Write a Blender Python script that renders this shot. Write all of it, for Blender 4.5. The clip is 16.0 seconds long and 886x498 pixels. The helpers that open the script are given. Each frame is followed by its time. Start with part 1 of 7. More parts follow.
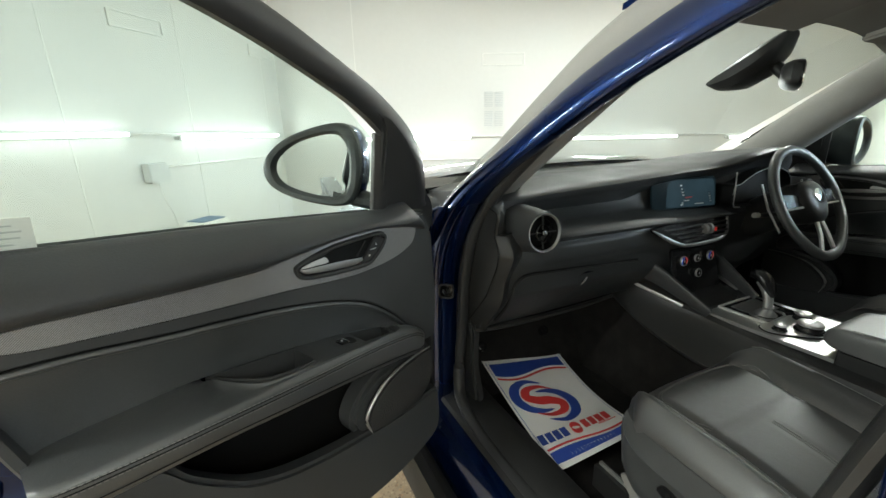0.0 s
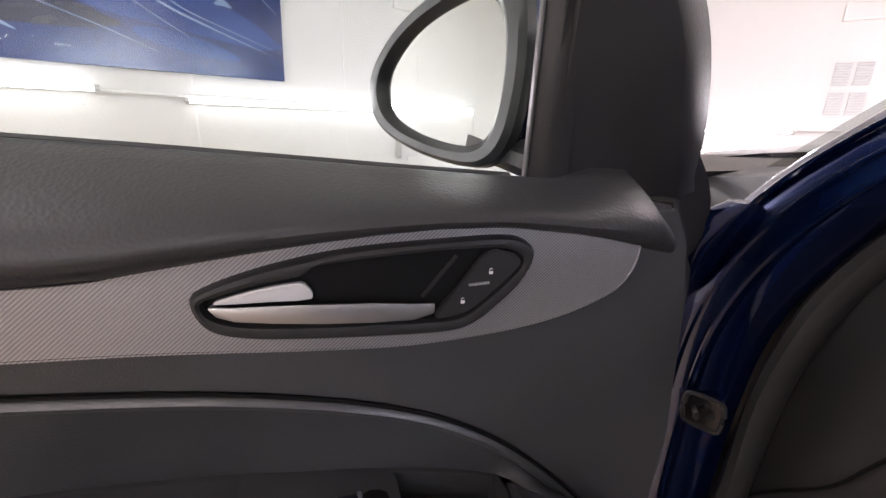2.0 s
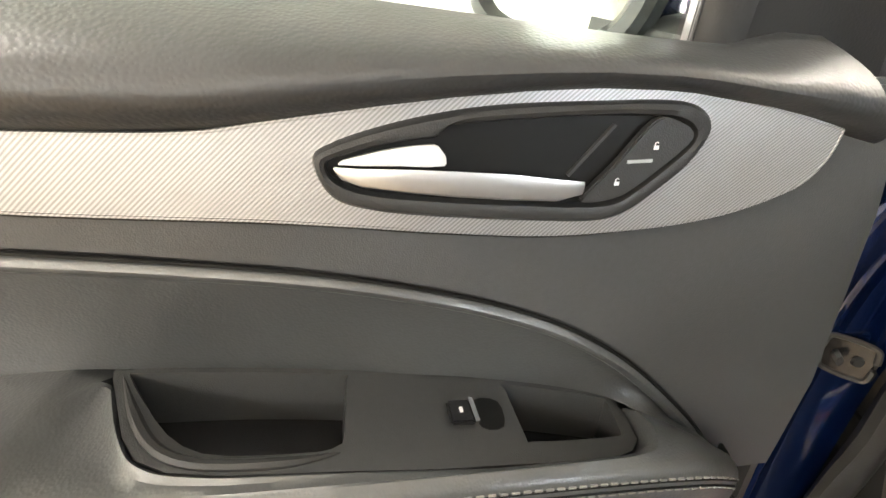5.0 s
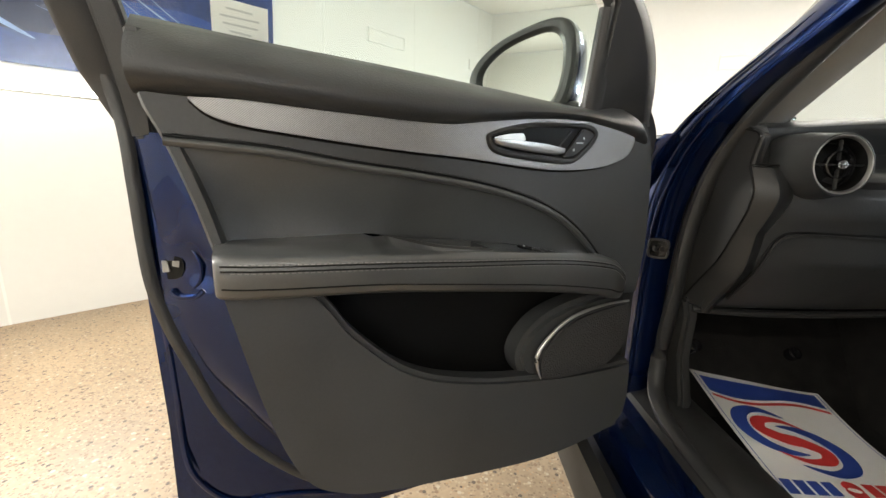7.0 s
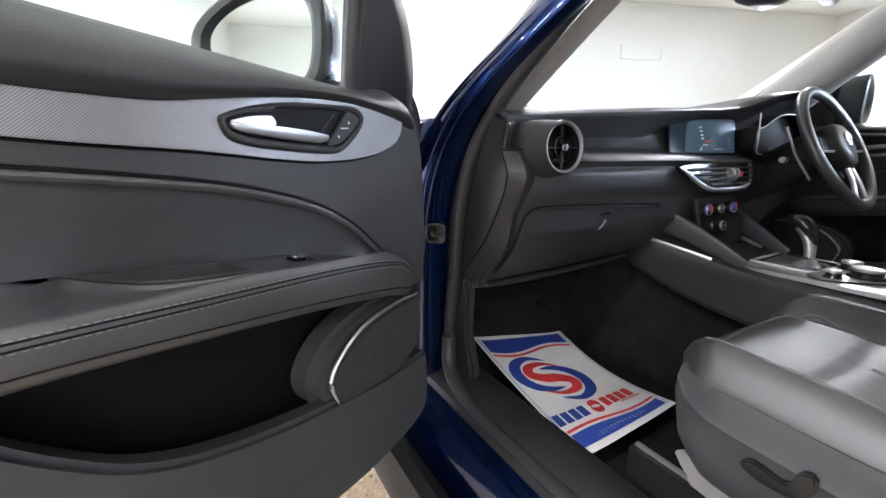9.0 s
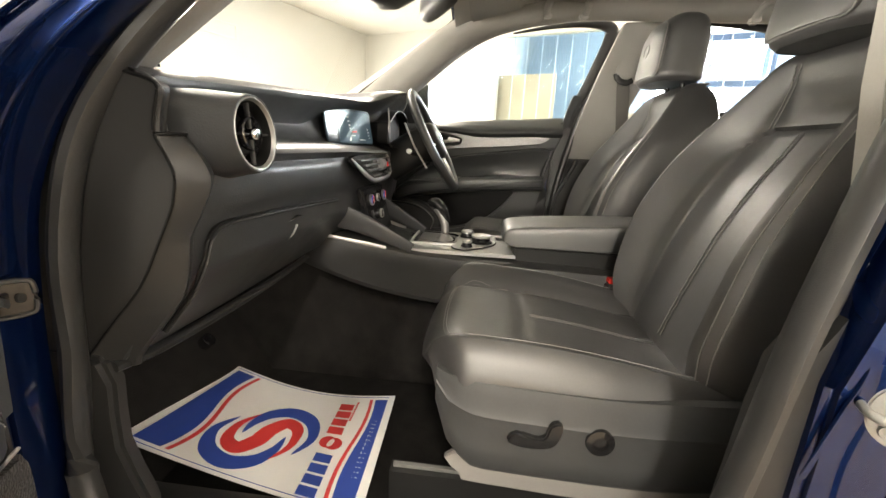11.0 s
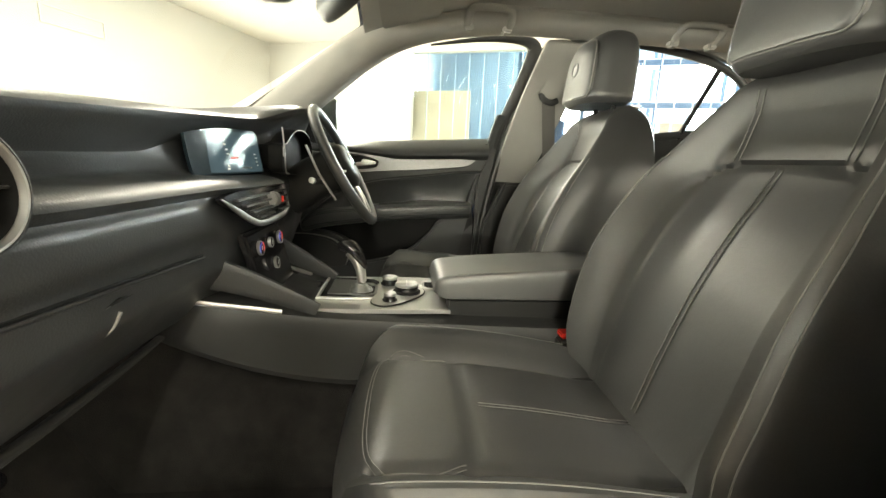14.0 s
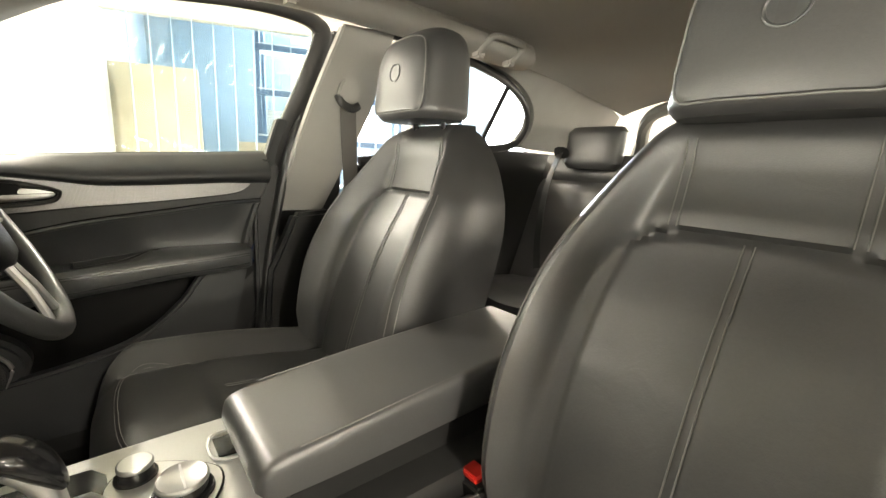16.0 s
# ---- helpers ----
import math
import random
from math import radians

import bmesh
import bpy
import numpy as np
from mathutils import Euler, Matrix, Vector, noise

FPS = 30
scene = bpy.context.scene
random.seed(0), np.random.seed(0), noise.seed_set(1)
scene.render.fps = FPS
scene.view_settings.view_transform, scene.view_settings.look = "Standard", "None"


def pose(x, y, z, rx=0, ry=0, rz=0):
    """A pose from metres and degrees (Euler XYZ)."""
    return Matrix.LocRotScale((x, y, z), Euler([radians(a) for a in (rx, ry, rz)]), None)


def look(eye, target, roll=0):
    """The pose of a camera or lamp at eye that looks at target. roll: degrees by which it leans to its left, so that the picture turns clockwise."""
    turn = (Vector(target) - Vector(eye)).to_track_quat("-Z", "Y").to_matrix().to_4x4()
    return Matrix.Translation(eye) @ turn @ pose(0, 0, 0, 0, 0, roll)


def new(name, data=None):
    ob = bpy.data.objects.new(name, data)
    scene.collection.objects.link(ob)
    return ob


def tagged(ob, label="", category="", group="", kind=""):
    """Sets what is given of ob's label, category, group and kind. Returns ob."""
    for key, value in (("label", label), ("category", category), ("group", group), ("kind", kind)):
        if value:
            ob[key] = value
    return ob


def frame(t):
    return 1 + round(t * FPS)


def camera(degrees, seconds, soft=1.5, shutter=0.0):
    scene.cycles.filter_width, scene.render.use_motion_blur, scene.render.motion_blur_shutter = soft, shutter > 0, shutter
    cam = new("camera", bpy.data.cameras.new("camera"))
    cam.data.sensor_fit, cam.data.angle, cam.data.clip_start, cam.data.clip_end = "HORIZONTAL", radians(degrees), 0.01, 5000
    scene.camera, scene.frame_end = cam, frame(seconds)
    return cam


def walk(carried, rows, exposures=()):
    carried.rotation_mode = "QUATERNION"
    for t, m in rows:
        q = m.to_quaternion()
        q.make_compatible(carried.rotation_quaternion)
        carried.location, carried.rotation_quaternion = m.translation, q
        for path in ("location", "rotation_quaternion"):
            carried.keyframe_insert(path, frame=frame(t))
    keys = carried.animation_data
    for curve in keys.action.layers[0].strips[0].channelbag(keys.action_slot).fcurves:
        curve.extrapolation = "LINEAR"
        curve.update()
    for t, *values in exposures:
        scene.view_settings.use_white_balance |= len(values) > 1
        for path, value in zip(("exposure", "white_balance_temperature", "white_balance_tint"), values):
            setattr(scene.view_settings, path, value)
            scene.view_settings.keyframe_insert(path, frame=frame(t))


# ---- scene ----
cam = camera(95.0, 16.0)
PATH = [
    (0, (0.024, 0.055, 1.233), (0.895, 1.870, 0.636), -1.1),
    (0.5, (0.014, 0.244, 1.207), (0.666, 2.140, 0.584), -1.3),
    (1, (0.066, 0.398, 1.180), (0.427, 2.373, 0.561), -0.7),
    (1.5, (0.172, 0.514, 1.140), (0.194, 2.528, 0.544), 0.6),
    (2, (0.261, 0.591, 1.097), (-0.049, 2.581, 0.500), 1.0),
    (2.5, (0.281, 0.618, 1.076), (-0.222, 2.561, 0.457), 0.7),
    (3, (0.275, 0.625, 1.072), (-0.312, 2.498, 0.328), 0.2),
    (3.5, (0.266, 0.637, 1.051), (-0.343, 2.423, 0.131), -0.4),
    (4, (0.263, 0.652, 1.032), (-0.353, 2.398, 0.041), -0.4),
    (4.5, (0.258, 0.646, 1.031), (-0.339, 2.414, 0.068), -0.1),
    (5, (0.204, 0.602, 1.037), (-0.335, 2.460, 0.219), 0.7),
    (5.2, (0.160, 0.566, 1.048), (-0.343, 2.457, 0.286), 1.0),
    (7.3, (0.018, 0.101, 0.951), (0.095, 2.155, 0.522), 1.4),
    (7.5, (0.020, 0.092, 0.953), (0.148, 2.144, 0.525), 1.2),
    (8, (0.020, 0.090, 0.957), (0.339, 2.120, 0.522), 0.8),
    (8.5, (0.027, 0.150, 0.964), (0.656, 2.099, 0.499), 0.6),
    (9, (0.056, 0.247, 0.966), (1.092, 2.002, 0.465), 0.4),
    (9.5, (0.104, 0.375, 0.965), (1.579, 1.766, 0.421), 0.8),
    (10, (0.137, 0.471, 0.963), (1.940, 1.390, 0.407), 1.1),
    (10.2, (0.142, 0.497, 0.967), (2.034, 1.215, 0.406), 1.5),
    (12.3, (0.109, 0.533, 0.973), (2.158, 0.496, 0.510), 2.8),
    (12.5, (0.118, 0.533, 0.978), (2.166, 0.486, 0.514), 2.8),
    (13, (0.182, 0.537, 0.990), (2.229, 0.468, 0.528), 2.8),
    (13.5, (0.270, 0.536, 1.001), (2.317, 0.425, 0.548), 2.8),
    (14, (0.375, 0.538, 1.007), (2.417, 0.326, 0.569), 2.8),
    (14.5, (0.470, 0.551, 1.028), (2.489, 0.149, 0.611), 3.1),
    (15, (0.598, 0.591, 1.055), (2.547, -0.079, 0.654), 3.3),
    (15.5, (0.707, 0.611, 1.080), (2.517, -0.372, 0.672), 3.4),
    (16, (0.830, 0.567, 1.099), (2.403, -0.758, 0.679), 3.1),
]
walk(cam, [(t, look(eye, target, roll)) for t, eye, target, roll in PATH],
     exposures=[(0, 0.24, 6550, 4), (0.6, 0.22, 6600, 5), (1.5, 0.26, 6700, 27), (2.5, 0.48, 6700, 34), (3, 0.84, 6750, 36), (3.5, 1.22, 6850, 36), (4.3, 1.88, 7350, 32), (4.8, 1.94, 7450, 21),
                (5.2, 1.86, 7450, 12), (7.3, 0.56, 6900, 14), (8, 0.58, 6000, 15), (9.5, 1.36, 6500, 21), (10.2, 1.46, 7400, 19), (12.3, 1.52, 7900, 13), (14, 1.54, 7900, 7), (16, 1.66, 7900, 13)])

# ---- world and light ----
world = bpy.data.worlds.new("world")
scene.world = world
world.use_nodes = True
wn = world.node_tree
sky = wn.nodes.new("ShaderNodeTexSky")
sky.sky_type, sky.sun_disc, sky.sun_elevation, sky.sun_rotation = "NISHITA", False, radians(35), radians(120)
wn.links.new(sky.outputs[0], wn.nodes["Background"].inputs[0])
wn.nodes["Background"].inputs[1].default_value = 0.12


def area_lamp(name, eye, target, sx, sy, power, color=(1, 1, 1)):
    data = bpy.data.lights.new(name, "AREA")
    data.shape, data.size, data.size_y, data.energy, data.color = "RECTANGLE", sx, sy, power, color
    ob = new(name, data)
    ob.matrix_world = look(eye, target)
    return ob


# ---- materials ----
def material(name, color, rough=0.5, metal=0.0, var=0.12, scale=6.0, bump=0.0, bump_scale=300.0, coat=0.0, emit=None,
             rough_var=0.08, spec=0.5, coat_rough=0.04, voronoi=False, wrinkle=0.0):
    """A procedural surface: a tone that drifts at a large scale, a fine grain, and fine relief."""
    m = bpy.data.materials.new(name)
    m.use_nodes = True
    nt = m.node_tree
    b = nt.nodes["Principled BSDF"]
    b.inputs["Metallic"].default_value, b.inputs["Coat Weight"].default_value = metal, coat
    b.inputs["Coat Roughness"].default_value = coat_rough
    b.inputs["Specular IOR Level"].default_value = spec
    tc = nt.nodes.new("ShaderNodeTexCoord")
    big, fine = nt.nodes.new("ShaderNodeTexNoise"), nt.nodes.new("ShaderNodeTexNoise")
    big.inputs["Scale"].default_value, fine.inputs["Scale"].default_value = scale, scale * 28
    big.inputs["Detail"].default_value, fine.inputs["Detail"].default_value = 4, 3
    for n in (big, fine):
        nt.links.new(tc.outputs["Object"], n.inputs["Vector"])
    mix = nt.nodes.new("ShaderNodeMath")
    mix.operation = "MULTIPLY_ADD"
    nt.links.new(fine.outputs["Fac"], mix.inputs[0])
    mix.inputs[1].default_value = 0.5
    nt.links.new(big.outputs["Fac"], mix.inputs[2])
    ramp = nt.nodes.new("ShaderNodeMapRange")
    ramp.inputs["From Min"].default_value, ramp.inputs["From Max"].default_value = 0.45, 1.05
    ramp.inputs["To Min"].default_value, ramp.inputs["To Max"].default_value = 1 - var, 1 + var
    nt.links.new(mix.outputs[0], ramp.inputs["Value"])
    tint = nt.nodes.new("ShaderNodeVectorMath")
    tint.operation = "SCALE"
    tint.inputs[0].default_value = color
    nt.links.new(ramp.outputs[0], tint.inputs["Scale"])
    nt.links.new(tint.outputs[0], b.inputs["Base Color"])
    rr = nt.nodes.new("ShaderNodeMapRange")
    rr.inputs["From Min"].default_value, rr.inputs["From Max"].default_value = 0.3, 0.7
    rr.inputs["To Min"].default_value, rr.inputs["To Max"].default_value = max(0.02, rough - rough_var), min(1, rough + rough_var)
    nt.links.new(big.outputs["Fac"], rr.inputs["Value"])
    nt.links.new(rr.outputs[0], b.inputs["Roughness"])
    if bump:
        if voronoi:
            tex = nt.nodes.new("ShaderNodeTexVoronoi")
            tex.feature = "SMOOTH_F1"
            out = tex.outputs["Distance"]
        else:
            tex = nt.nodes.new("ShaderNodeTexNoise")
            tex.inputs["Detail"].default_value = 2
            out = tex.outputs["Fac"]
        tex.inputs["Scale"].default_value = bump_scale
        nt.links.new(tc.outputs["Object"], tex.inputs["Vector"])
        bp = nt.nodes.new("ShaderNodeBump")
        bp.inputs["Strength"].default_value, bp.inputs["Distance"].default_value = bump, 0.002
        nt.links.new(out, bp.inputs["Height"])
        nt.links.new(bp.outputs[0], b.inputs["Normal"])
        if wrinkle:
            wr, wb = nt.nodes.new("ShaderNodeTexNoise"), nt.nodes.new("ShaderNodeBump")
            wr.inputs["Scale"].default_value, wr.inputs["Detail"].default_value, wr.inputs["Distortion"].default_value = 26, 5, 1.2
            nt.links.new(tc.outputs["Object"], wr.inputs["Vector"])
            wb.inputs["Strength"].default_value, wb.inputs["Distance"].default_value = wrinkle, 0.004
            nt.links.new(wr.outputs["Fac"], wb.inputs["Height"])
            nt.links.new(wb.outputs[0], bp.inputs["Normal"])
    if emit:
        b.inputs["Emission Color"].default_value = (*emit[:3], 1)
        b.inputs["Emission Strength"].default_value = emit[3]
    return m


def flake_paint(name, color):
    """Metallic lacquer: dark flakes under a clear coat."""
    m = material(name, color, 0.27, 0.80, 0.10, 3, coat=0.9, coat_rough=0.04, rough_var=0.01, spec=0.2, bump=0.02, bump_scale=1600, voronoi=True)
    return m


def glass(name, color, rough=0.0):
    m = bpy.data.materials.new(name)
    m.use_nodes = True
    nt = m.node_tree
    nt.nodes.remove(nt.nodes["Principled BSDF"])
    t, g, mixer, lw, pw, ma = (nt.nodes.new("ShaderNode" + k) for k in ("BsdfTransparent", "BsdfGlossy", "MixShader", "LayerWeight", "Math", "Math"))
    t.inputs[0].default_value = (*color, 1)
    g.inputs["Roughness"].default_value = 0.02
    pw.operation, ma.operation = "POWER", "MULTIPLY_ADD"
    nt.links.new(lw.outputs["Facing"], pw.inputs[0])
    pw.inputs[1].default_value = 4.0
    nt.links.new(pw.outputs[0], ma.inputs[0])
    ma.inputs[1].default_value, ma.inputs[2].default_value = 0.18, 0.03
    nt.links.new(ma.outputs[0], mixer.inputs[0])
    nt.links.new(t.outputs[0], mixer.inputs[1])
    nt.links.new(g.outputs[0], mixer.inputs[2])
    nt.links.new(mixer.outputs[0], nt.nodes["Material Output"].inputs[0])
    return m


def weave_metal(name):
    """Silvered trim with a fine diagonal weave."""
    m = material(name, (0.34, 0.335, 0.335), 0.40, 0.6, 0.06, 4)
    nt = m.node_tree
    b = nt.nodes["Principled BSDF"]
    tc, dot, comb, wave = (nt.nodes.new("ShaderNode" + k) for k in ("TexCoord", "VectorMath", "CombineXYZ", "TexWave"))
    dot.operation = "DOT_PRODUCT"
    dot.inputs[1].default_value = (-0.70, -0.32, 0.90)
    nt.links.new(tc.outputs["Object"], dot.inputs[0])
    nt.links.new(dot.outputs["Value"], comb.inputs[0])
    nt.links.new(comb.outputs[0], wave.inputs[0])
    wave.inputs["Scale"].default_value = 135
    tone = nt.nodes.new("ShaderNodeMapRange")
    tone.inputs["To Min"].default_value, tone.inputs["To Max"].default_value = 0.60, 1.12
    nt.links.new(wave.outputs["Fac"], tone.inputs["Value"])
    mul = nt.nodes.new("ShaderNodeVectorMath")
    mul.operation = "SCALE"
    nt.links.new(b.inputs["Base Color"].links[0].from_socket, mul.inputs[0])
    nt.links.new(tone.outputs[0], mul.inputs["Scale"])
    nt.links.new(mul.outputs[0], b.inputs["Base Color"])
    bp = nt.nodes.new("ShaderNodeBump")
    bp.inputs["Strength"].default_value, bp.inputs["Distance"].default_value = 0.2, 0.0003
    nt.links.new(wave.outputs["Fac"], bp.inputs["Height"])
    nt.links.new(bp.outputs[0], b.inputs["Normal"])
    return m


def terrazzo(name):
    """Resin floor with scattered small stones in tan, grey, white and brown."""
    m = material(name, (0.280, 0.203, 0.128), 0.42, 0, 0.36, 1.6, rough_var=0.06)
    nt = m.node_tree
    b = nt.nodes["Principled BSDF"]
    base = b.inputs["Base Color"].links[0].from_socket
    tc = nt.nodes.new("ShaderNodeTexCoord")
    for scale, cut, tones in ((120, 0.38, ((0, (0.16, 0.110, 0.070)), (0.30, (0.35, 0.275, 0.185)), (0.55, (0.21, 0.152, 0.10)), (0.8, (0.30, 0.185, 0.10)))),
                              (46, 0.20, ((0, (0.075, 0.053, 0.038)), (0.45, (0.18, 0.11, 0.065)), (0.82, (0.37, 0.31, 0.23))))):
        v = nt.nodes.new("ShaderNodeTexVoronoi")
        v.inputs["Scale"].default_value = scale
        nt.links.new(tc.outputs["Object"], v.inputs["Vector"])
        sep = nt.nodes.new("ShaderNodeSeparateColor")
        nt.links.new(v.outputs["Color"], sep.inputs[0])
        ramp = nt.nodes.new("ShaderNodeValToRGB")
        ramp.color_ramp.interpolation = "CONSTANT"
        while len(ramp.color_ramp.elements) < len(tones):
            ramp.color_ramp.elements.new(0.5)
        for e, (p, c) in zip(ramp.color_ramp.elements, tones):
            e.position, e.color = p, (*c, 1)
        nt.links.new(sep.outputs[0], ramp.inputs[0])
        near, pick, both = (nt.nodes.new("ShaderNodeMath") for _ in range(3))
        near.operation, pick.operation, both.operation = "LESS_THAN", "LESS_THAN", "MULTIPLY"
        nt.links.new(v.outputs["Distance"], near.inputs[0])
        near.inputs[1].default_value = cut + 0.1
        nt.links.new(sep.outputs[1], pick.inputs[0])
        pick.inputs[1].default_value = 0.55
        nt.links.new(near.outputs[0], both.inputs[0])
        nt.links.new(pick.outputs[0], both.inputs[1])
        mx = nt.nodes.new("ShaderNodeMix")
        mx.data_type = "RGBA"
        nt.links.new(both.outputs[0], mx.inputs[0])
        nt.links.new(base, mx.inputs[6])
        nt.links.new(ramp.outputs[0], mx.inputs[7])
        base = mx.outputs[2]
    nt.links.new(base, b.inputs["Base Color"])
    return m


M_WALL = material("white_wall_paint", (0.64, 0.64, 0.615), 0.55, 0, 0.03, 0.7, bump=0.035, bump_scale=45)
M_CEIL = material("white_ceiling_paint", (0.73, 0.73, 0.71), 0.7, 0, 0.03, 0.8)
M_FLOOR = terrazzo("resin_stone_floor")
M_CONDUIT = material("white_plastic", (0.72, 0.72, 0.69), 0.45, 0, 0.04, 8)
M_GREYBOX = material("grey_plastic", (0.55, 0.56, 0.55), 0.5, 0, 0.05, 8)
M_TUBE = material("lit_tube", (0.9, 0.9, 0.9), 0.5, emit=(0.95, 1.0, 0.98, 7))
M_PAINT = flake_paint("blue_metallic_paint", (0.0015, 0.0135, 0.072))
M_PLASTIC = material("black_soft_plastic", (0.023, 0.0231, 0.0232), 0.42, 0, 0.12, 9, bump=0.12, bump_scale=1100, voronoi=True, spec=0.30)
M_LINING = material("black_door_lining", (0.045, 0.0468, 0.0478), 0.42, 0, 0.14, 9, bump=0.12, bump_scale=1100, voronoi=True, spec=0.35)
M_PAD = material("black_grained_dash_skin", (0.031, 0.0325, 0.034), 0.44, 0, 0.12, 9, bump=0.14, bump_scale=420, voronoi=True, spec=0.45)
M_GLOSS = material("black_gloss_plastic", (0.012, 0.012, 0.013), 0.16, 0, 0.08, 12, rough_var=0.04)
M_RUBBER = material("black_rubber", (0.024, 0.0243, 0.0245), 0.42, 0, 0.12, 14, bump=0.10, bump_scale=500)
M_LEATHER = material("black_leather", (0.050, 0.0525, 0.0535), 0.36, 0, 0.18, 10, wrinkle=0.10, bump=0.10, bump_scale=560, voronoi=True, rough_var=0.03, spec=0.95)
M_SEATHIDE = material("black_seat_leather", (0.038, 0.0378, 0.0384), 0.45, 0, 0.22, 10, wrinkle=0.12, bump=0.06, bump_scale=620, voronoi=True, rough_var=0.06, spec=1.0, coat=0.12, coat_rough=0.40)
M_ARMREST = material("black_armrest_leather", (0.060, 0.0605, 0.060), 0.42, 0, 0.15, 9, wrinkle=0.06, bump=0.05, bump_scale=620, voronoi=True, rough_var=0.04, spec=1.0, coat=0.3, coat_rough=0.42)
M_RING = material("dark_satin_silver", (0.33, 0.33, 0.33), 0.38, 0.85, 0.06, 10, rough_var=0.04)
M_STITCH = material("grey_thread", (0.19, 0.185, 0.18), 0.7, 0, 0.1, 40)
M_GREYTRIM = material("grey_pillar_fabric", (0.29, 0.28, 0.262), 0.85, 0, 0.07, 12, bump=0.3, bump_scale=1300)
M_HEADLINER = material("grey_headliner_fabric", (0.34, 0.33, 0.307), 0.9, 0, 0.05, 8, bump=0.3, bump_scale=1200)
M_CARPET = material("black_carpet", (0.0165, 0.0154, 0.0147), 0.95, 0, 0.45, 22, bump=1.0, bump_scale=420, spec=0.10)
M_WEAVE = weave_metal("silver_weave_trim")
M_SATIN = material("satin_silver", (0.52, 0.52, 0.51), 0.37, 0.85, 0.05, 10, rough_var=0.04)
M_SATIN2 = material("bright_satin_silver", (0.70, 0.70, 0.69), 0.38, 0.5, 0.04, 10, rough_var=0.04)
# black parts and seams; in recesses and holes the colour also carries the shade
M_CUP = material("matt_black_and_recess_shade", (0.006, 0.006, 0.006), 0.5, 0, 0.1, 12, spec=0.15)
M_GRILLE = material("black_perforated_grille", (0.030, 0.030, 0.030), 0.5, 0, 0.1, 12, bump=0.9, bump_scale=420, voronoi=True)
M_CHROME = material("chrome", (0.80, 0.80, 0.80), 0.10, 1.0, 0.03, 10, rough_var=0.03)
M_MIRROR = material("mirror_glass", (0.86, 0.88, 0.88), 0.015, 1.0, 0.01, 3, rough_var=0.005)
M_GLASS = glass("window_glass", (0.90, 0.95, 0.93))
M_SCREENGLASS = glass("tinted_windscreen_glass", (0.54, 0.565, 0.545))
M_STEEL = material("zinc_steel", (0.28, 0.28, 0.27), 0.42, 0.5, 0.2, 30, rough_var=0.06)
M_PAPER = material("white_paper", (0.84, 0.83, 0.80), 0.55, 0, 0.03, 6, bump=0.08, bump_scale=80)
M_PBLUE = material("blue_print", (0.03, 0.07, 0.33), 0.5, 0, 0.05, 8)
M_PRED = material("red_print", (0.68, 0.05, 0.05), 0.5, 0, 0.05, 8)
M_RED = material("red_plastic", (0.75, 0.04, 0.03), 0.35, 0, 0.05, 12, emit=None)
M_SCREEN = material("dark_screen_glass", (0.016, 0.028, 0.036), 0.10, 0, 0.25, 8, rough_var=0.02, spec=0.12)
# the display is on; its bluish glow also stands in for windscreen reflections
M_DISPLAY = material("lit_display_with_reflection", (0.016, 0.028, 0.036), 0.12, 0, 0.5, 14, rough_var=0.02, spec=0.08, emit=(0.18, 0.32, 0.42, 0.085))
M_DIALBLUE = material("lit_blue_mark", (0.03, 0.07, 0.4), 0.4, emit=(0.06, 0.16, 0.9, 0.35))
M_DIALRED = material("lit_red_mark", (0.6, 0.04, 0.04), 0.4, emit=(0.9, 0.08, 0.06, 0.25))
M_WEBBING = material("dark_grey_webbing", (0.11, 0.103, 0.096), 0.7, 0, 0.12, 30, bump=0.4, bump_scale=900)
M_WHITEINK = material("white_ink", (0.75, 0.75, 0.75), 0.5, 0, 0.03, 10)
M_PLATE = material("black_label", (0.02, 0.02, 0.022), 0.35, 0, 0.1, 10)
M_ART = material("blue_printed_board", (0.016, 0.036, 0.135), 0.20, 0, 0.40, 0.9, rough_var=0.05)
M_BLUEPANEL = material("pale_blue_sheet", (0.30, 0.38, 0.45), 0.5, 0, 0.15, 1.5)
M_WOOD = material("plywood", (0.50, 0.40, 0.29), 0.6, 0, 0.22, 3)
M_RACK = material("blue_steel_rack", (0.10, 0.16, 0.24), 0.5, 0.3, 0.15, 8)
M_STRIPEDGE = material("pvc_edge", (0.42, 0.52, 0.60), 0.35, 0, 0.05, 6)
M_STREAK = material("pale_print", (0.16, 0.25, 0.42), 0.25, 0, 0.30, 3)
M_STREAK3 = material("dark_print", (0.014, 0.020, 0.045), 0.22, 0, 0.2, 3)
M_STREAK2 = material("mid_blue_print", (0.018, 0.055, 0.22), 0.25, 0, 0.25, 2)
M_DULL = material("dull_grey_plastic", (0.20, 0.19, 0.18), 0.5, 0, 0.08, 10, bump=0.1, bump_scale=900)
M_DAY = material("daylit_glass", (0.8, 0.85, 0.9), 0.5, emit=(0.85, 0.93, 1.0, 6))
M_LID = material("dark_satin_lid", (0.030, 0.031, 0.033), 0.30, 0.1, 0.15, 10, bump=0.06, bump_scale=700, voronoi=True, spec=0.7)
M_STRIP = glass("clear_pvc", (0.86, 0.92, 0.96))


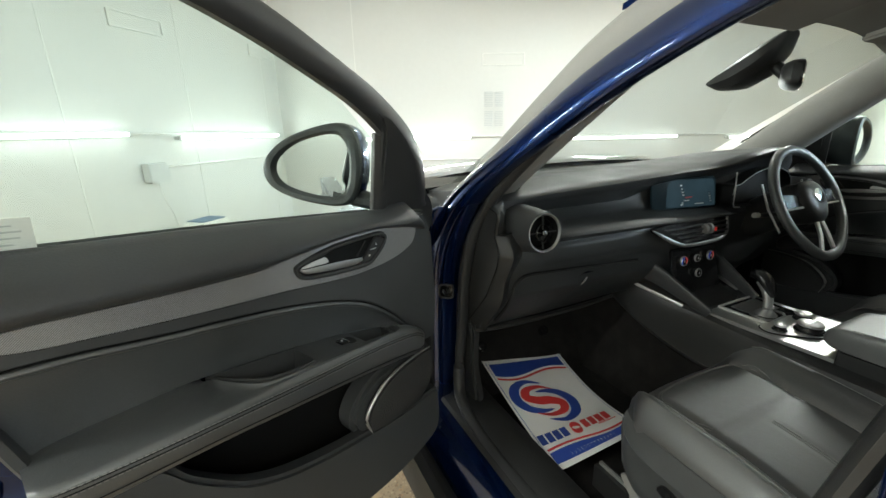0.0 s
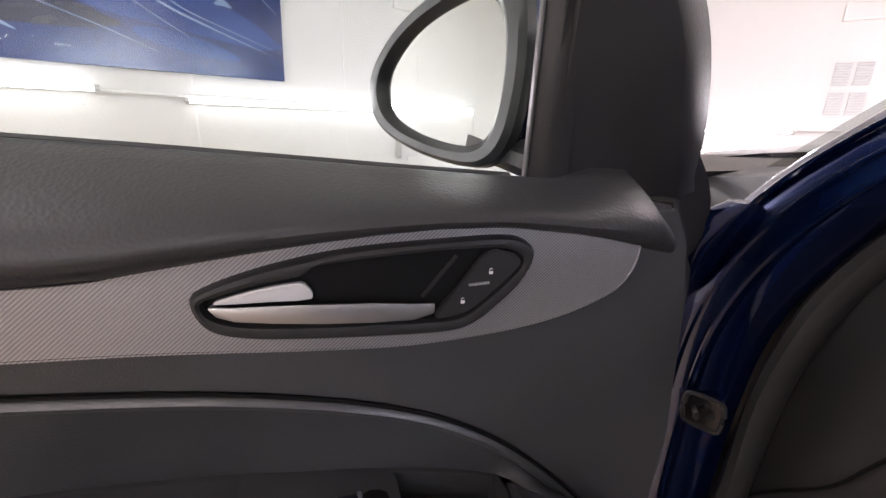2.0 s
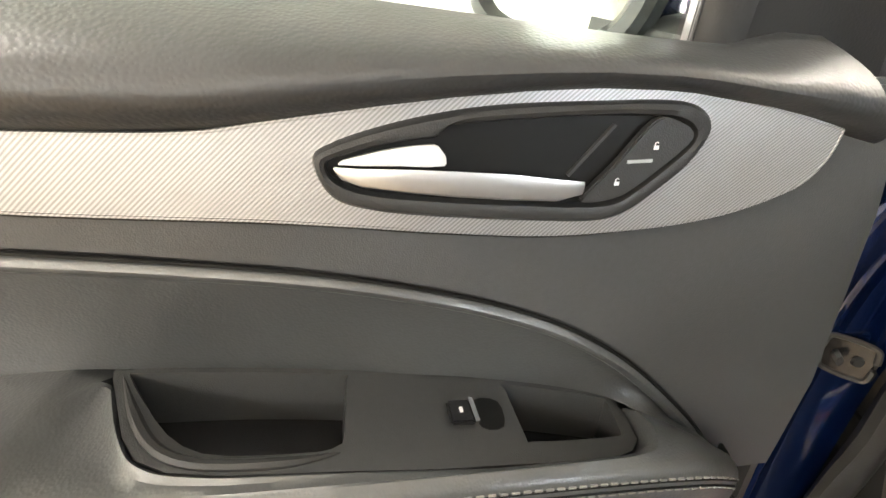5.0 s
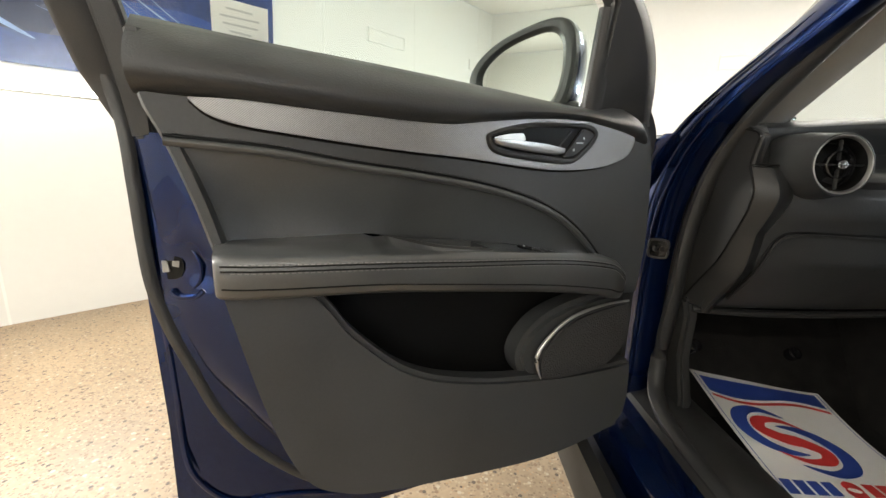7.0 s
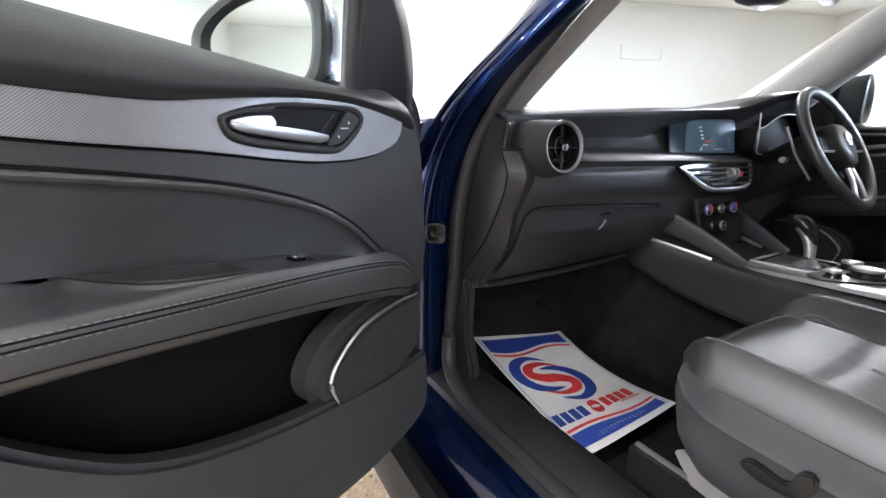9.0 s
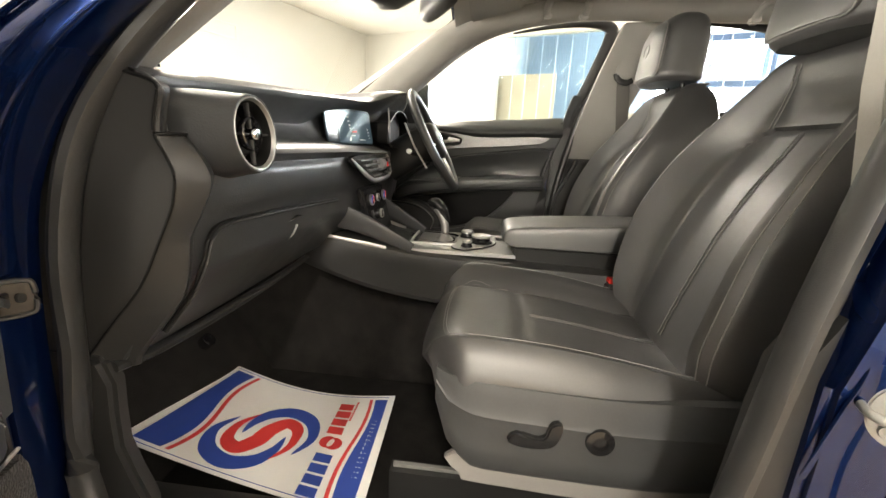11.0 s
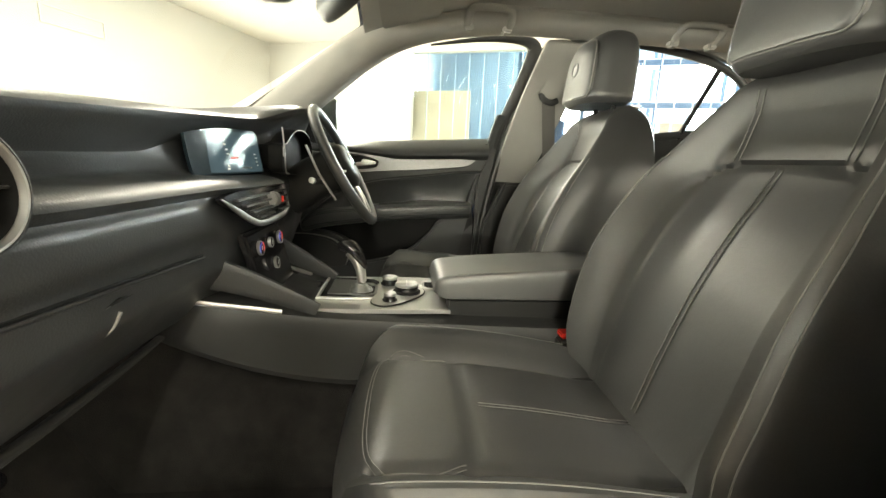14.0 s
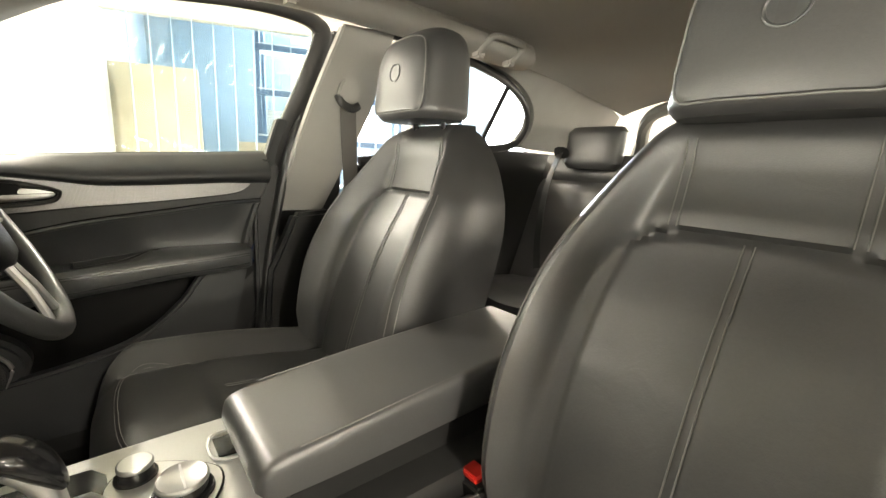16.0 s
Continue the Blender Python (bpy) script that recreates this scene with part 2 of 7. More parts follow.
# ---- building helpers ----
def part(name, bm, mat, parent=None, label="", smooth=True, bevel=0.0):
    """Link a bmesh as one mesh object, under a thing or a part."""
    if bevel:
        sharp = [e for e in bm.edges if len(e.link_faces) == 2 and e.calc_face_angle(0) > 0.6]
        bmesh.ops.bevel(bm, geom=sharp, offset=bevel, segments=2, affect="EDGES", clamp_overlap=True)
    me = bpy.data.meshes.new(name)
    bm.to_mesh(me)
    bm.free()
    if smooth:
        me.shade_smooth()
        me.set_sharp_from_angle(angle=radians(38))
    me.materials.append(mat)
    ob = new(name, me)
    if parent is not None:
        ob.parent = parent
    if label:
        ob["label"] = label
    return ob


def thing(name, label, category, group="", kind=""):
    return tagged(new(name), label, category, group, kind)


def curve_pts(pts, n=8, closed=False):
    """Points of a smooth line through the given ones."""
    P = [Vector(p) for p in pts]
    out, m = [], len(P)
    for i in range(m if closed else m - 1):
        a, b = P[i], P[(i + 1) % m]
        z = P[(i - 1) % m] if closed or i else a
        c = P[(i + 2) % m] if closed or i < m - 2 else b
        for k in range(n):
            s = k / n
            out.append(0.5 * (2 * a + (b - z) * s + (2 * z - 5 * a + 4 * b - c) * s * s + (3 * a - z - 3 * b + c) * s ** 3))
    if not closed:
        out.append(P[-1])
    return out


def smooth2(pts, n=5, closed=True):
    return [(p.x, p.y) for p in curve_pts([(a, b, 0) for a, b in pts], n, closed)]


def loft(rings, closed=True, caps=True, bm=None):
    """A skin over rings of equally many points."""
    bm = bm or bmesh.new()
    V = [[bm.verts.new(p) for p in r] for r in rings]
    n = len(V[0])
    for a, b in zip(V, V[1:]):
        for i in range(n if closed else n - 1):
            j = (i + 1) % n
            bm.faces.new((a[i], a[j], b[j], b[i]))
    if caps and closed:
        bm.faces.new(V[0][::-1])
        bm.faces.new(V[-1])
    bmesh.ops.recalc_face_normals(bm, faces=bm.faces[:])
    return bm


def sweep(path, rx, ry=None, n=10, up=(0, 0, 1), taper=None, bm=None, power=1.0):
    """A rounded bar along a line of points; taper(s) scales it from 0 to 1 along the way."""
    ry = ry or rx
    P = [Vector(p) for p in path]
    rings = []
    for i, p in enumerate(P):
        d = (P[min(i + 1, len(P) - 1)] - P[max(i - 1, 0)]).normalized()
        side = d.cross(Vector(up))
        side = side.normalized() if side.length > 1e-5 else Vector((1, 0, 0))
        top = side.cross(d)
        k = taper(i / (len(P) - 1)) if taper else 1
        ring = []
        for q in range(n):
            a = 2 * math.pi * (q + 0.5) / n
            c, s = math.cos(a), math.sin(a)
            c, s = math.copysign(abs(c) ** power, c), math.copysign(abs(s) ** power, s)
            ring.append(p + side * rx * k * c + top * ry * k * s)
        rings.append(ring)
    return loft(rings, bm=bm)


def slab(outline, thick, to_world, n0=0.0, bm=None):
    """A flat plate with the given outline in its own plane (a, b), from n0 to n0 + thick; to_world(a, b, n) places it."""
    bm = bm or bmesh.new()
    lo = [bm.verts.new(to_world(a, b, n0)) for a, b in outline]
    hi = [bm.verts.new(to_world(a, b, n0 + thick)) for a, b in outline]
    m = len(outline)
    bm.faces.new(lo[::-1])
    bm.faces.new(hi)
    for i in range(m):
        bm.faces.new((lo[i], lo[(i + 1) % m], hi[(i + 1) % m], hi[i]))
    bmesh.ops.recalc_face_normals(bm, faces=bm.faces[:])
    return bm


def box(x0, x1, y0, y1, z0, z1, bm=None):
    return slab([(x0, y0), (x1, y0), (x1, y1), (x0, y1)], z1 - z0, lambda a, b, n: Vector((a, b, n)), z0, bm)


def disc_ring(center, axis, prof, n=32, bm=None, up=(0, 0, 1), caps=True):
    """A turned solid: prof is a list of (radius, height along the axis)."""
    c, a = Vector(center), Vector(axis).normalized()
    s = a.cross(Vector(up))
    s = s.normalized() if s.length > 1e-4 else Vector((1, 0, 0))
    t = a.cross(s)
    rings = [[c + a * h + (s * math.cos(2 * math.pi * k / n) + t * math.sin(2 * math.pi * k / n)) * max(r, 1e-5) for k in range(n)] for r, h in prof]
    return loft(rings, bm=bm, caps=caps)


def sheet(fn, nu, nv, thick=0.0, direction=None, bm=None):
    """A surface fn(u, v), u and v from 0 to 1; with thick it gets a back along direction."""
    bm = bm or bmesh.new()
    A = [[bm.verts.new(fn(i / nu, j / nv)) for j in range(nv + 1)] for i in range(nu + 1)]
    for i in range(nu):
        for j in range(nv):
            bm.faces.new((A[i][j], A[i + 1][j], A[i + 1][j + 1], A[i][j + 1]))
    if thick:
        d = Vector(direction) * thick
        B = [[bm.verts.new(A[i][j].co + d) for j in range(nv + 1)] for i in range(nu + 1)]
        for i in range(nu):
            for j in range(nv):
                bm.faces.new((B[i][j], B[i][j + 1], B[i + 1][j + 1], B[i + 1][j]))
        for i in range(nu):
            bm.faces.new((A[i][0], B[i][0], B[i + 1][0], A[i + 1][0]))
            bm.faces.new((A[i][nv], A[i + 1][nv], B[i + 1][nv], B[i][nv]))
        for j in range(nv):
            bm.faces.new((A[0][j], A[0][j + 1], B[0][j + 1], B[0][j]))
            bm.faces.new((A[nu][j], B[nu][j], B[nu][j + 1], A[nu][j + 1]))
    bmesh.ops.recalc_face_normals(bm, faces=bm.faces[:])
    return bm


def lerp(table, x):
    """A smooth look-up, with no overshoot, in rows of (x, value or tuple)."""
    if x <= table[0][0]:
        return table[0][1]
    if x >= table[-1][0]:
        return table[-1][1]
    i = next(k for k in range(len(table) - 1) if x <= table[k + 1][0])
    many = isinstance(table[0][1], tuple)
    X = [r[0] for r in table]
    s, h = (x - X[i]) / (X[i + 1] - X[i]), X[i + 1] - X[i]

    def slope(k, c):
        v = lambda q: table[q][1][c] if many else table[q][1]
        if k in (0, len(table) - 1):
            q = 0 if k == 0 else k - 1
            return (v(q + 1) - v(q)) / (X[q + 1] - X[q])
        a, b = (v(k) - v(k - 1)) / (X[k] - X[k - 1]), (v(k + 1) - v(k)) / (X[k + 1] - X[k])
        return 2 * a * b / (a + b) if a * b > 0 else 0.0

    def one(c):
        p, q = (table[i][1][c], table[i + 1][1][c]) if many else (table[i][1], table[i + 1][1])
        return p * (1 + 2 * s) * (1 - s) ** 2 + h * slope(i, c) * s * (1 - s) ** 2 + q * s * s * (3 - 2 * s) + h * slope(i + 1, c) * s * s * (s - 1)
    return tuple(one(c) for c in range(len(table[0][1]))) if many else one(0)


def bump_at(x, c, w):
    return math.exp(-((x - c) / w) ** 2)


# ---- the room ----
XC = 1.335                      # the car's middle
CORNER, LEFT_END, RIGHT_END = Vector((0.52, 5.45)), Vector((-5.6, -1.3)), Vector((7.45, 2.68))
BACK_L, BACK_R = Vector((-2.6, -4.6)), Vector((4.3, -5.2))
CEIL = 2.68


def wall(name, a, b, label, z0=0.0, z1=CEIL, mat=M_WALL, thick=0.12, inside=(1.0, 0.0)):
    d = (b - a).normalized()
    nrm = Vector((-d.y, d.x))
    if nrm.dot(Vector(inside) - a) > 0:
        nrm = -nrm
    out = [(0, z0), ((b - a).length, z0), ((b - a).length, z1), (0, z1)]
    bm = slab(out, thick, lambda s, z, n: Vector((a.x + d.x * s + nrm.x * n, a.y + d.y * s + nrm.y * n, z)))
    return tagged(part(name, bm, mat, smooth=False), label, "wall", kind="structure")


ground = tagged(part("floor", box(-12, 14, -12, 12, -0.05, 0.0), M_FLOOR, smooth=False), "tan resin floor with scattered small stones", "floor", kind="structure")
RD = (Vector((4.3, -5.2)) - RIGHT_END).normalized()
OPEN_A, OPEN_B = RIGHT_END + RD * 2.38, RIGHT_END + RD * 7.4
wall("wall_left", LEFT_END, CORNER, "white painted panel wall with tube lights")
wall("wall_front", CORNER, RIGHT_END, "white painted wall with vents and tube lights")
wall("wall_right", RIGHT_END, OPEN_A, "white painted wall beside the workshop opening")
wall("wall_right_end", OPEN_B, BACK_R, "white painted wall beyond the opening")
wall("wall_right_header", OPEN_A, OPEN_B, "white wall above the workshop opening", z0=2.5)
wall("wall_back", BACK_L, BACK_R, "plain white painted wall")
wall("wall_back_left", LEFT_END, BACK_L, "plain white painted wall")
bm = slab([tuple(p) for p in (LEFT_END, BACK_L, BACK_R, RIGHT_END + Vector((0.2, 0)), CORNER)], 0.08, lambda a, b, n: Vector((a, b, n)), CEIL + 0.003)
tagged(part("ceiling", bm, M_CEIL, smooth=False), "white ceiling panels", "ceiling", kind="structure")


def along(a, b, s, off, z):
    """A place s metres from a towards b on a wall, off metres inside it."""
    d = (b - a).normalized()
    nrm = Vector((-d.y, d.x))
    if nrm.dot(Vector((1.0, 0.0)) - a) < 0:
        nrm = -nrm
    p = a + d * s + nrm * off
    return Vector((p.x, p.y, z))


def tube_light(a, b, s0, s1, z, power=12):
    ob = thing("tube_light", "lit white LED tube light fixed along the wall", "light", "wall tube lights")
    p, q = along(a, b, s0, 0.055, z), along(a, b, s1, 0.055, z)
    part("diffuser", sweep([p, p.lerp(q, 0.5), q], 0.016, n=12), M_TUBE, ob, "glowing white diffuser")
    p2, q2 = along(a, b, s0 - 0.02, 0.02, z), along(a, b, s1 + 0.02, 0.02, z)
    part("base", sweep([p2, q2], 0.0199, n=4), M_CONDUIT, ob)
    for c, e in ((p, along(a, b, s0 - 0.025, 0.055, z)), (q, along(a, b, s1 + 0.025, 0.055, z))):
        part("end_cap", sweep([c, e], 0.018, n=12), M_GREYBOX, ob)
    inward = along(a, b, (s0 + s1) / 2, 1.0, z)
    mid = along(a, b, (s0 + s1) / 2, 0.09, z)
    area_lamp("tube_glow", mid, inward, (s1 - s0), 0.06, power, (0.95, 1.0, 0.97))


TZ = 1.27
for s0, s1, z, watts in ((1.9, 3.2, 1.29, 40), (3.85, 5.33, 1.275, 36), (5.77, 7.19, 1.235, 24), (7.64, 8.93, 1.195, 12)):
    tube_light(LEFT_END, CORNER, s0, s1, z, watts)
for s0, s1, z, watts in ((0.90, 2.25, 1.12, 26), (3.54, 4.90, 1.085, 44), (5.6, 6.8, 1.06, 44)):
    tube_light(CORNER, RIGHT_END, s0, s1, z, watts)
for s0 in (0.8, 2.7, 4.6):
    tube_light(BACK_L, BACK_R, s0, s0 + 1.5, TZ, 18)
for s0 in (0.3, 2.2):
    tube_light(LEFT_END, BACK_L, s0, s0 + 1.5, TZ, 10)
for x, y, watts in ((-2.0, 0.2, 44), (-1.6, -2.2, 40), (1.2, -3.2, 40), (3.8, -1.6, 60), (4.2, 1.4, 56), (2.8, 2.6, 26)):
    ob = thing("ceiling_tube", "lit white LED tube light under the ceiling", "light", "ceiling tube lights")
    part("base", box(x - 0.75, x + 0.75, y - 0.03, y + 0.03, CEIL - 0.05, CEIL), M_CONDUIT, ob)
    part("diffuser", sweep([(x - 0.72, y, CEIL - 0.065), (x + 0.72, y, CEIL - 0.065)], 0.016, n=12), M_TUBE, ob)
    area_lamp("tube_glow", Vector((x, y, CEIL - 0.10)), Vector((x, y, 0)), 1.45, 0.06, watts, (0.97, 1.0, 0.98))

# wall fittings
def fitting(a, b, s0, s1, z0, z1, name, label, category, m, depth=0.012, off=0.0):
    ob = thing(name, label, category)
    out = [(s0, z0), (s1, z0), (s1, z1), (s0, z1)]
    part("body", slab(out, depth, lambda s, z, n: along(a, b, s, off + n, z)), m, ob, bevel=min(0.006, depth * 0.3))
    return ob


def wall_hatch(a, b, s0, s1, z0, z1):
    ob = thing("wall_hatch", "white flush access hatch in the wall", "hatch", "wall hatches")
    w = 0.012
    part("panel", slab([(s0 + w, z0 + w), (s1 - w, z0 + w), (s1 - w, z1 - w), (s0 + w, z1 - w)], 0.006, lambda s, z, n: along(a, b, s, n, z)), M_WALL, ob)
    for q in ([(s0, z0), (s1, z0), (s1, z0 + w), (s0, z0 + w)], [(s0, z1 - w), (s1, z1 - w), (s1, z1), (s0, z1)], [(s0, z0 + w), (s0 + w, z0 + w), (s0 + w, z1 - w), (s0, z1 - w)], [(s1 - w, z0 + w), (s1, z0 + w), (s1, z1 - w), (s1 - w, z1 - w)]):
        part("frame_bar", slab(q, 0.016, lambda s, z, n: along(a, b, s, n, z)), M_CONDUIT, ob)


wall_hatch(LEFT_END, CORNER, 7.27, 7.71, 2.0, 2.12)
wall_hatch(LEFT_END, CORNER, 8.70, 9.06, 2.01, 2.12)
wall_hatch(CORNER, RIGHT_END, 2.40, 2.91, 1.945, 2.08)
wall_hatch(CORNER, RIGHT_END, 4.45, 5.00, 2.06, 2.22)
vent_ob = thing("wall_vent", "white slatted wall vent", "vent")
for s in (2.43, 2.56):
    for zb in (1.255, 1.48):
        for k in range(9):
            part("slat", slab([(s, zb + 0.02 * k), (s + 0.10, zb + 0.02 * k), (s + 0.10, zb + 0.02 * k + 0.011), (s, zb + 0.02 * k + 0.011)], 0.010, lambda q, z, n: along(CORNER, RIGHT_END, q, n, z)), M_GREYBOX, vent_ob)
sb = fitting(LEFT_END, CORNER, 7.28, 7.46, 0.855, 1.005, "switch_box", "grey plastic junction box on the wall", "switch box", M_GREYBOX, 0.08)
cond = thing("conduit", "white cable conduit along the wall", "conduit")
for w0, w1, s0, s1, z0, z1 in ((LEFT_END, CORNER, 7.46, 9.0, 0.965, 0.965), (LEFT_END, CORNER, 3.0, 9.05, 1.30, 1.215), (CORNER, RIGHT_END, 0.1, 7.2, 1.155, 1.085), (CORNER, RIGHT_END, 0.1, 4.6, 0.87, 0.85)):
    part("pipe", sweep([along(w0, w1, s0, 0.012, z0), along(w0, w1, s1, 0.012, z1)], 0.010, n=8), M_CONDUIT, cond)
cord = thing("power_cord", "thin white power cord hanging from the junction box", "cord")
part("cord", sweep(curve_pts([along(LEFT_END, CORNER, s, o, z) for s, o, z in ((7.36, 0.05, 0.855), (7.38, 0.06, 0.70), (7.44, 0.05, 0.57), (7.47, 0.06, 0.40), (7.50, 0.10, 0.22), (7.52, 0.16, 0.02))], 6), 0.004, n=6), M_CONDUIT, cord)
for k in range(9):
    s = 0.7 + 1.02 * k
    jn = part("panel_joint", slab([(s, 0.0), (s + 0.012, 0.0), (s + 0.012, CEIL), (s, CEIL)], 0.003, lambda q, z, n: along(LEFT_END, CORNER, q, n, z)), M_CONDUIT)
    tagged(jn, "white joint strip between wall panels", "trim", kind="structure")
jn = part("panel_joint", slab([(0.90, 0.0), (0.912, 0.0), (0.912, CEIL), (0.90, CEIL)], 0.003, lambda q, z, n: along(CORNER, RIGHT_END, q, n, z)), M_CONDUIT)
tagged(jn, "white joint strip between wall panels", "trim", kind="structure")
pur = thing("air_purifier", "white floor-standing air purifier with a blue top", "air purifier")
pc = along(LEFT_END, CORNER, 7.57, 0.25, 0)
dW = (CORNER - LEFT_END).normalized()
part("case", slab([(-0.15, -0.12), (0.15, -0.12), (0.15, 0.12), (-0.15, 0.12)], 0.50, lambda a, b, n: Vector((pc.x + dW.x * a + dW.y * b, pc.y + dW.y * a - dW.x * b, n))), M_CONDUIT, pur, bevel=0.02)
part("top_panel", slab([(-0.12, -0.09), (0.12, -0.09), (0.12, 0.09), (-0.12, 0.09)], 0.008, lambda a, b, n: Vector((pc.x + dW.x * a + dW.y * b, pc.y + dW.y * a - dW.x * b, 0.50 + n))), M_RACK, pur)
for k in range(7):
    part("grille_slat", slab([(-0.11, -0.128), (0.11, -0.128), (0.11, -0.12), (-0.11, -0.12)], 0.008, lambda a, b, n, k=k: Vector((pc.x + dW.x * a - dW.y * b, pc.y + dW.y * a + dW.x * b, 0.12 + 0.045 * k + n))), M_GREYBOX, pur)
# printed board with a dark blue car picture, plain shapes only
art = thing("wall_board", "large dark blue printed board with pale light streaks", "poster")
part("board", slab([(4.3, 1.40), (6.365, 1.39), (6.40, 2.45), (4.3, 2.45)], 0.03, lambda s, z, n: along(LEFT_END, CORNER, s, n, z)), M_ART, art)
def printed_shape(pts, m, w, n=8, fat=lambda f: 1.0):
    """A tapering stroke printed on the board."""
    line = curve_pts([(a, b, 0) for a, b in pts], n)
    bm = bmesh.new()
    last = len(line) - 1
    lift = 0.0304 + 0.0003 * len(art.children)
    lo = [bm.verts.new(along(LEFT_END, CORNER, p.x, lift, p.y - w / 2 * fat(k / last))) for k, p in enumerate(line)]
    hi = [bm.verts.new(along(LEFT_END, CORNER, p.x, lift, p.y + w / 2 * fat(k / last))) for k, p in enumerate(line)]
    for k in range(last):
        bm.faces.new((lo[k], lo[k + 1], hi[k + 1], hi[k]))
    part("printed_stroke", bm, m, art)


leaf = lambda f: 0.12 + 0.88 * math.sin(math.pi * min(1, f * 1.05)) ** 0.7
for pts, m, w in (([(4.35, 1.60), (4.9, 1.66), (5.5, 1.62)], M_STREAK3, 0.20), ([(5.3, 1.75), (5.9, 1.72), (6.36, 1.60)], M_STREAK2, 0.22), ([(5.55, 1.60), (5.8, 1.56), (6.1, 1.50)], M_STREAK2, 0.10),
                  ([(4.4, 2.1), (5.0, 2.0), (5.7, 2.02), (6.3, 2.15)], M_STREAK3, 0.22), ([(4.6, 2.25), (5.3, 2.32), (6.2, 2.3)], M_STREAK2, 0.12),
                  ([(4.42, 1.665), (4.55, 1.685), (4.72, 1.690)], M_STREAK, 0.035), ([(4.86, 1.66), (4.95, 1.60), (5.08, 1.53)], M_STREAK, 0.03), ([(4.64, 1.545), (4.68, 1.55), (4.72, 1.555)], M_STREAK, 0.03),
                  ([(4.72, 1.86), (4.86, 1.87), (4.98, 1.84)], M_STREAK, 0.07), ([(4.70, 1.93), (4.76, 1.74), (4.80, 1.56)], M_STREAK, 0.018), ([(5.10, 1.70), (5.4, 1.60), (5.68, 1.485)], M_STREAK, 0.005),
                  ([(5.45, 1.92), (5.70, 1.76), (5.95, 1.66), (6.3, 1.54)], M_STREAK, 0.014), ([(5.55, 1.93), (5.78, 1.76), (6.05, 1.66), (6.36, 1.56)], M_STREAK, 0.008), ([(5.38, 1.90), (5.60, 1.73), (5.85, 1.58)], M_STREAK, 0.006),
                  ([(5.98, 1.80), (6.03, 1.81), (6.08, 1.79)], M_STREAK, 0.035), ([(6.12, 1.95), (6.25, 1.88), (6.36, 1.78)], M_STREAK, 0.005), ([(4.4, 1.98), (5.0, 1.88), (5.3, 1.90), (5.9, 2.1)], M_STREAK, 0.012)):
    printed_shape(pts, m, w, fat=leaf)

# ---- workshop beyond the opening ----
def beyond(s, off, z):
    return along(OPEN_A, OPEN_B, s, -off, z)


strips = thing("strip_curtain", "hanging clear blue-tinted plastic strips", "strip curtain")
for k in range(26):
    s = 0.02 + 0.2 * k
    o = 0.03 if k % 2 else 0.05
    st_ = part("strip", sheet(lambda u, v, s=s, o=o, k=k: beyond(s + 0.215 * u, o + 0.012 * math.sin(math.pi * u) + 0.01 * math.sin(3 * v + k), 0.02 + 2.48 * v), 4, 6), M_STRIP, strips)
    part("strip_edge", sweep([beyond(s + 0.215, o - 0.006, 0.02), beyond(s + 0.215, o - 0.006, 2.5)], 0.006, n=5), M_STRIPEDGE, strips)
far_wall = slab([(-1.0, 0.0), (8.5, 0.0), (8.5, 4.2), (-1.0, 4.2)], 0.1, lambda s, z, n: beyond(s, 4.2 + n, z))
tagged(part("wall_workshop", far_wall, M_BLUEPANEL, smooth=False), "pale blue sheet-clad workshop wall", "wall", kind="structure")
tagged(part("workshop_ceiling", slab([(-1.0, 0.1), (8.5, 0.1), (8.5, 4.3), (-1.0, 4.3)], 0.08, lambda s, o, n: beyond(s, o, 4.2 + n)), M_BLUEPANEL, smooth=False), "dim workshop ceiling", "ceiling", kind="structure")
for s in (-0.95, 8.4):
    tagged(part("wall_workshop_side", slab([(0.1, 0.0), (4.3, 0.0), (4.3, 4.2), (0.1, 4.2)], 0.08, lambda o, z, n, s=s: beyond(s + n, o, z)), M_BLUEPANEL, smooth=False), "pale blue workshop side wall", "wall", kind="structure")
brd = thing("plywood_board", "tall tan plywood board leaning in the workshop", "board")
part("board", slab([(-0.12, 0.0), (0.82, 0.0), (0.82, 2.03), (-0.12, 2.03)], 0.03, lambda s, z, n: beyond(s, 0.34 + n - 0.05 * z, z)), M_WOOD, brd, bevel=0.004)
crate = thing("plywood_crate", "tan plywood crate beside the rack", "crate")
part("crate_body", slab([(1.0, 0.0), (1.7, 0.0), (1.7, 1.3), (1.0, 1.3)], 0.5, lambda s, z, n: beyond(s, 1.6 + n, z)), M_WOOD, crate, bevel=0.005)
rack = thing("storage_rack", "blue steel storage rack with shelves", "rack")
for s in (1.2, 2.4, 3.6, 4.8):
    for o in (2.4, 3.1):
        part("upright", slab([(s, 0.0), (s + 0.07, 0.0), (s + 0.07, 3.3), (s, 3.3)], 0.05, lambda q, z, n, o=o: beyond(q, o + n, z)), M_RACK, rack)
for z in (0.5, 1.35, 2.1, 2.8):
    part("shelf_beam", slab([(1.2, z), (4.87, z), (4.87, z + 0.09), (1.2, z + 0.09)], 0.04, lambda q, w, n: beyond(q, 2.36 + n, w)), M_RACK, rack)
    part("shelf_board", slab([(1.2, 2.4), (4.87, 2.4), (4.87, 3.15), (1.2, 3.15)], 0.03, lambda q, o, n, z=z: beyond(q, o, z + 0.092 + n)), M_GREYBOX, rack)
rng = random.Random(4)
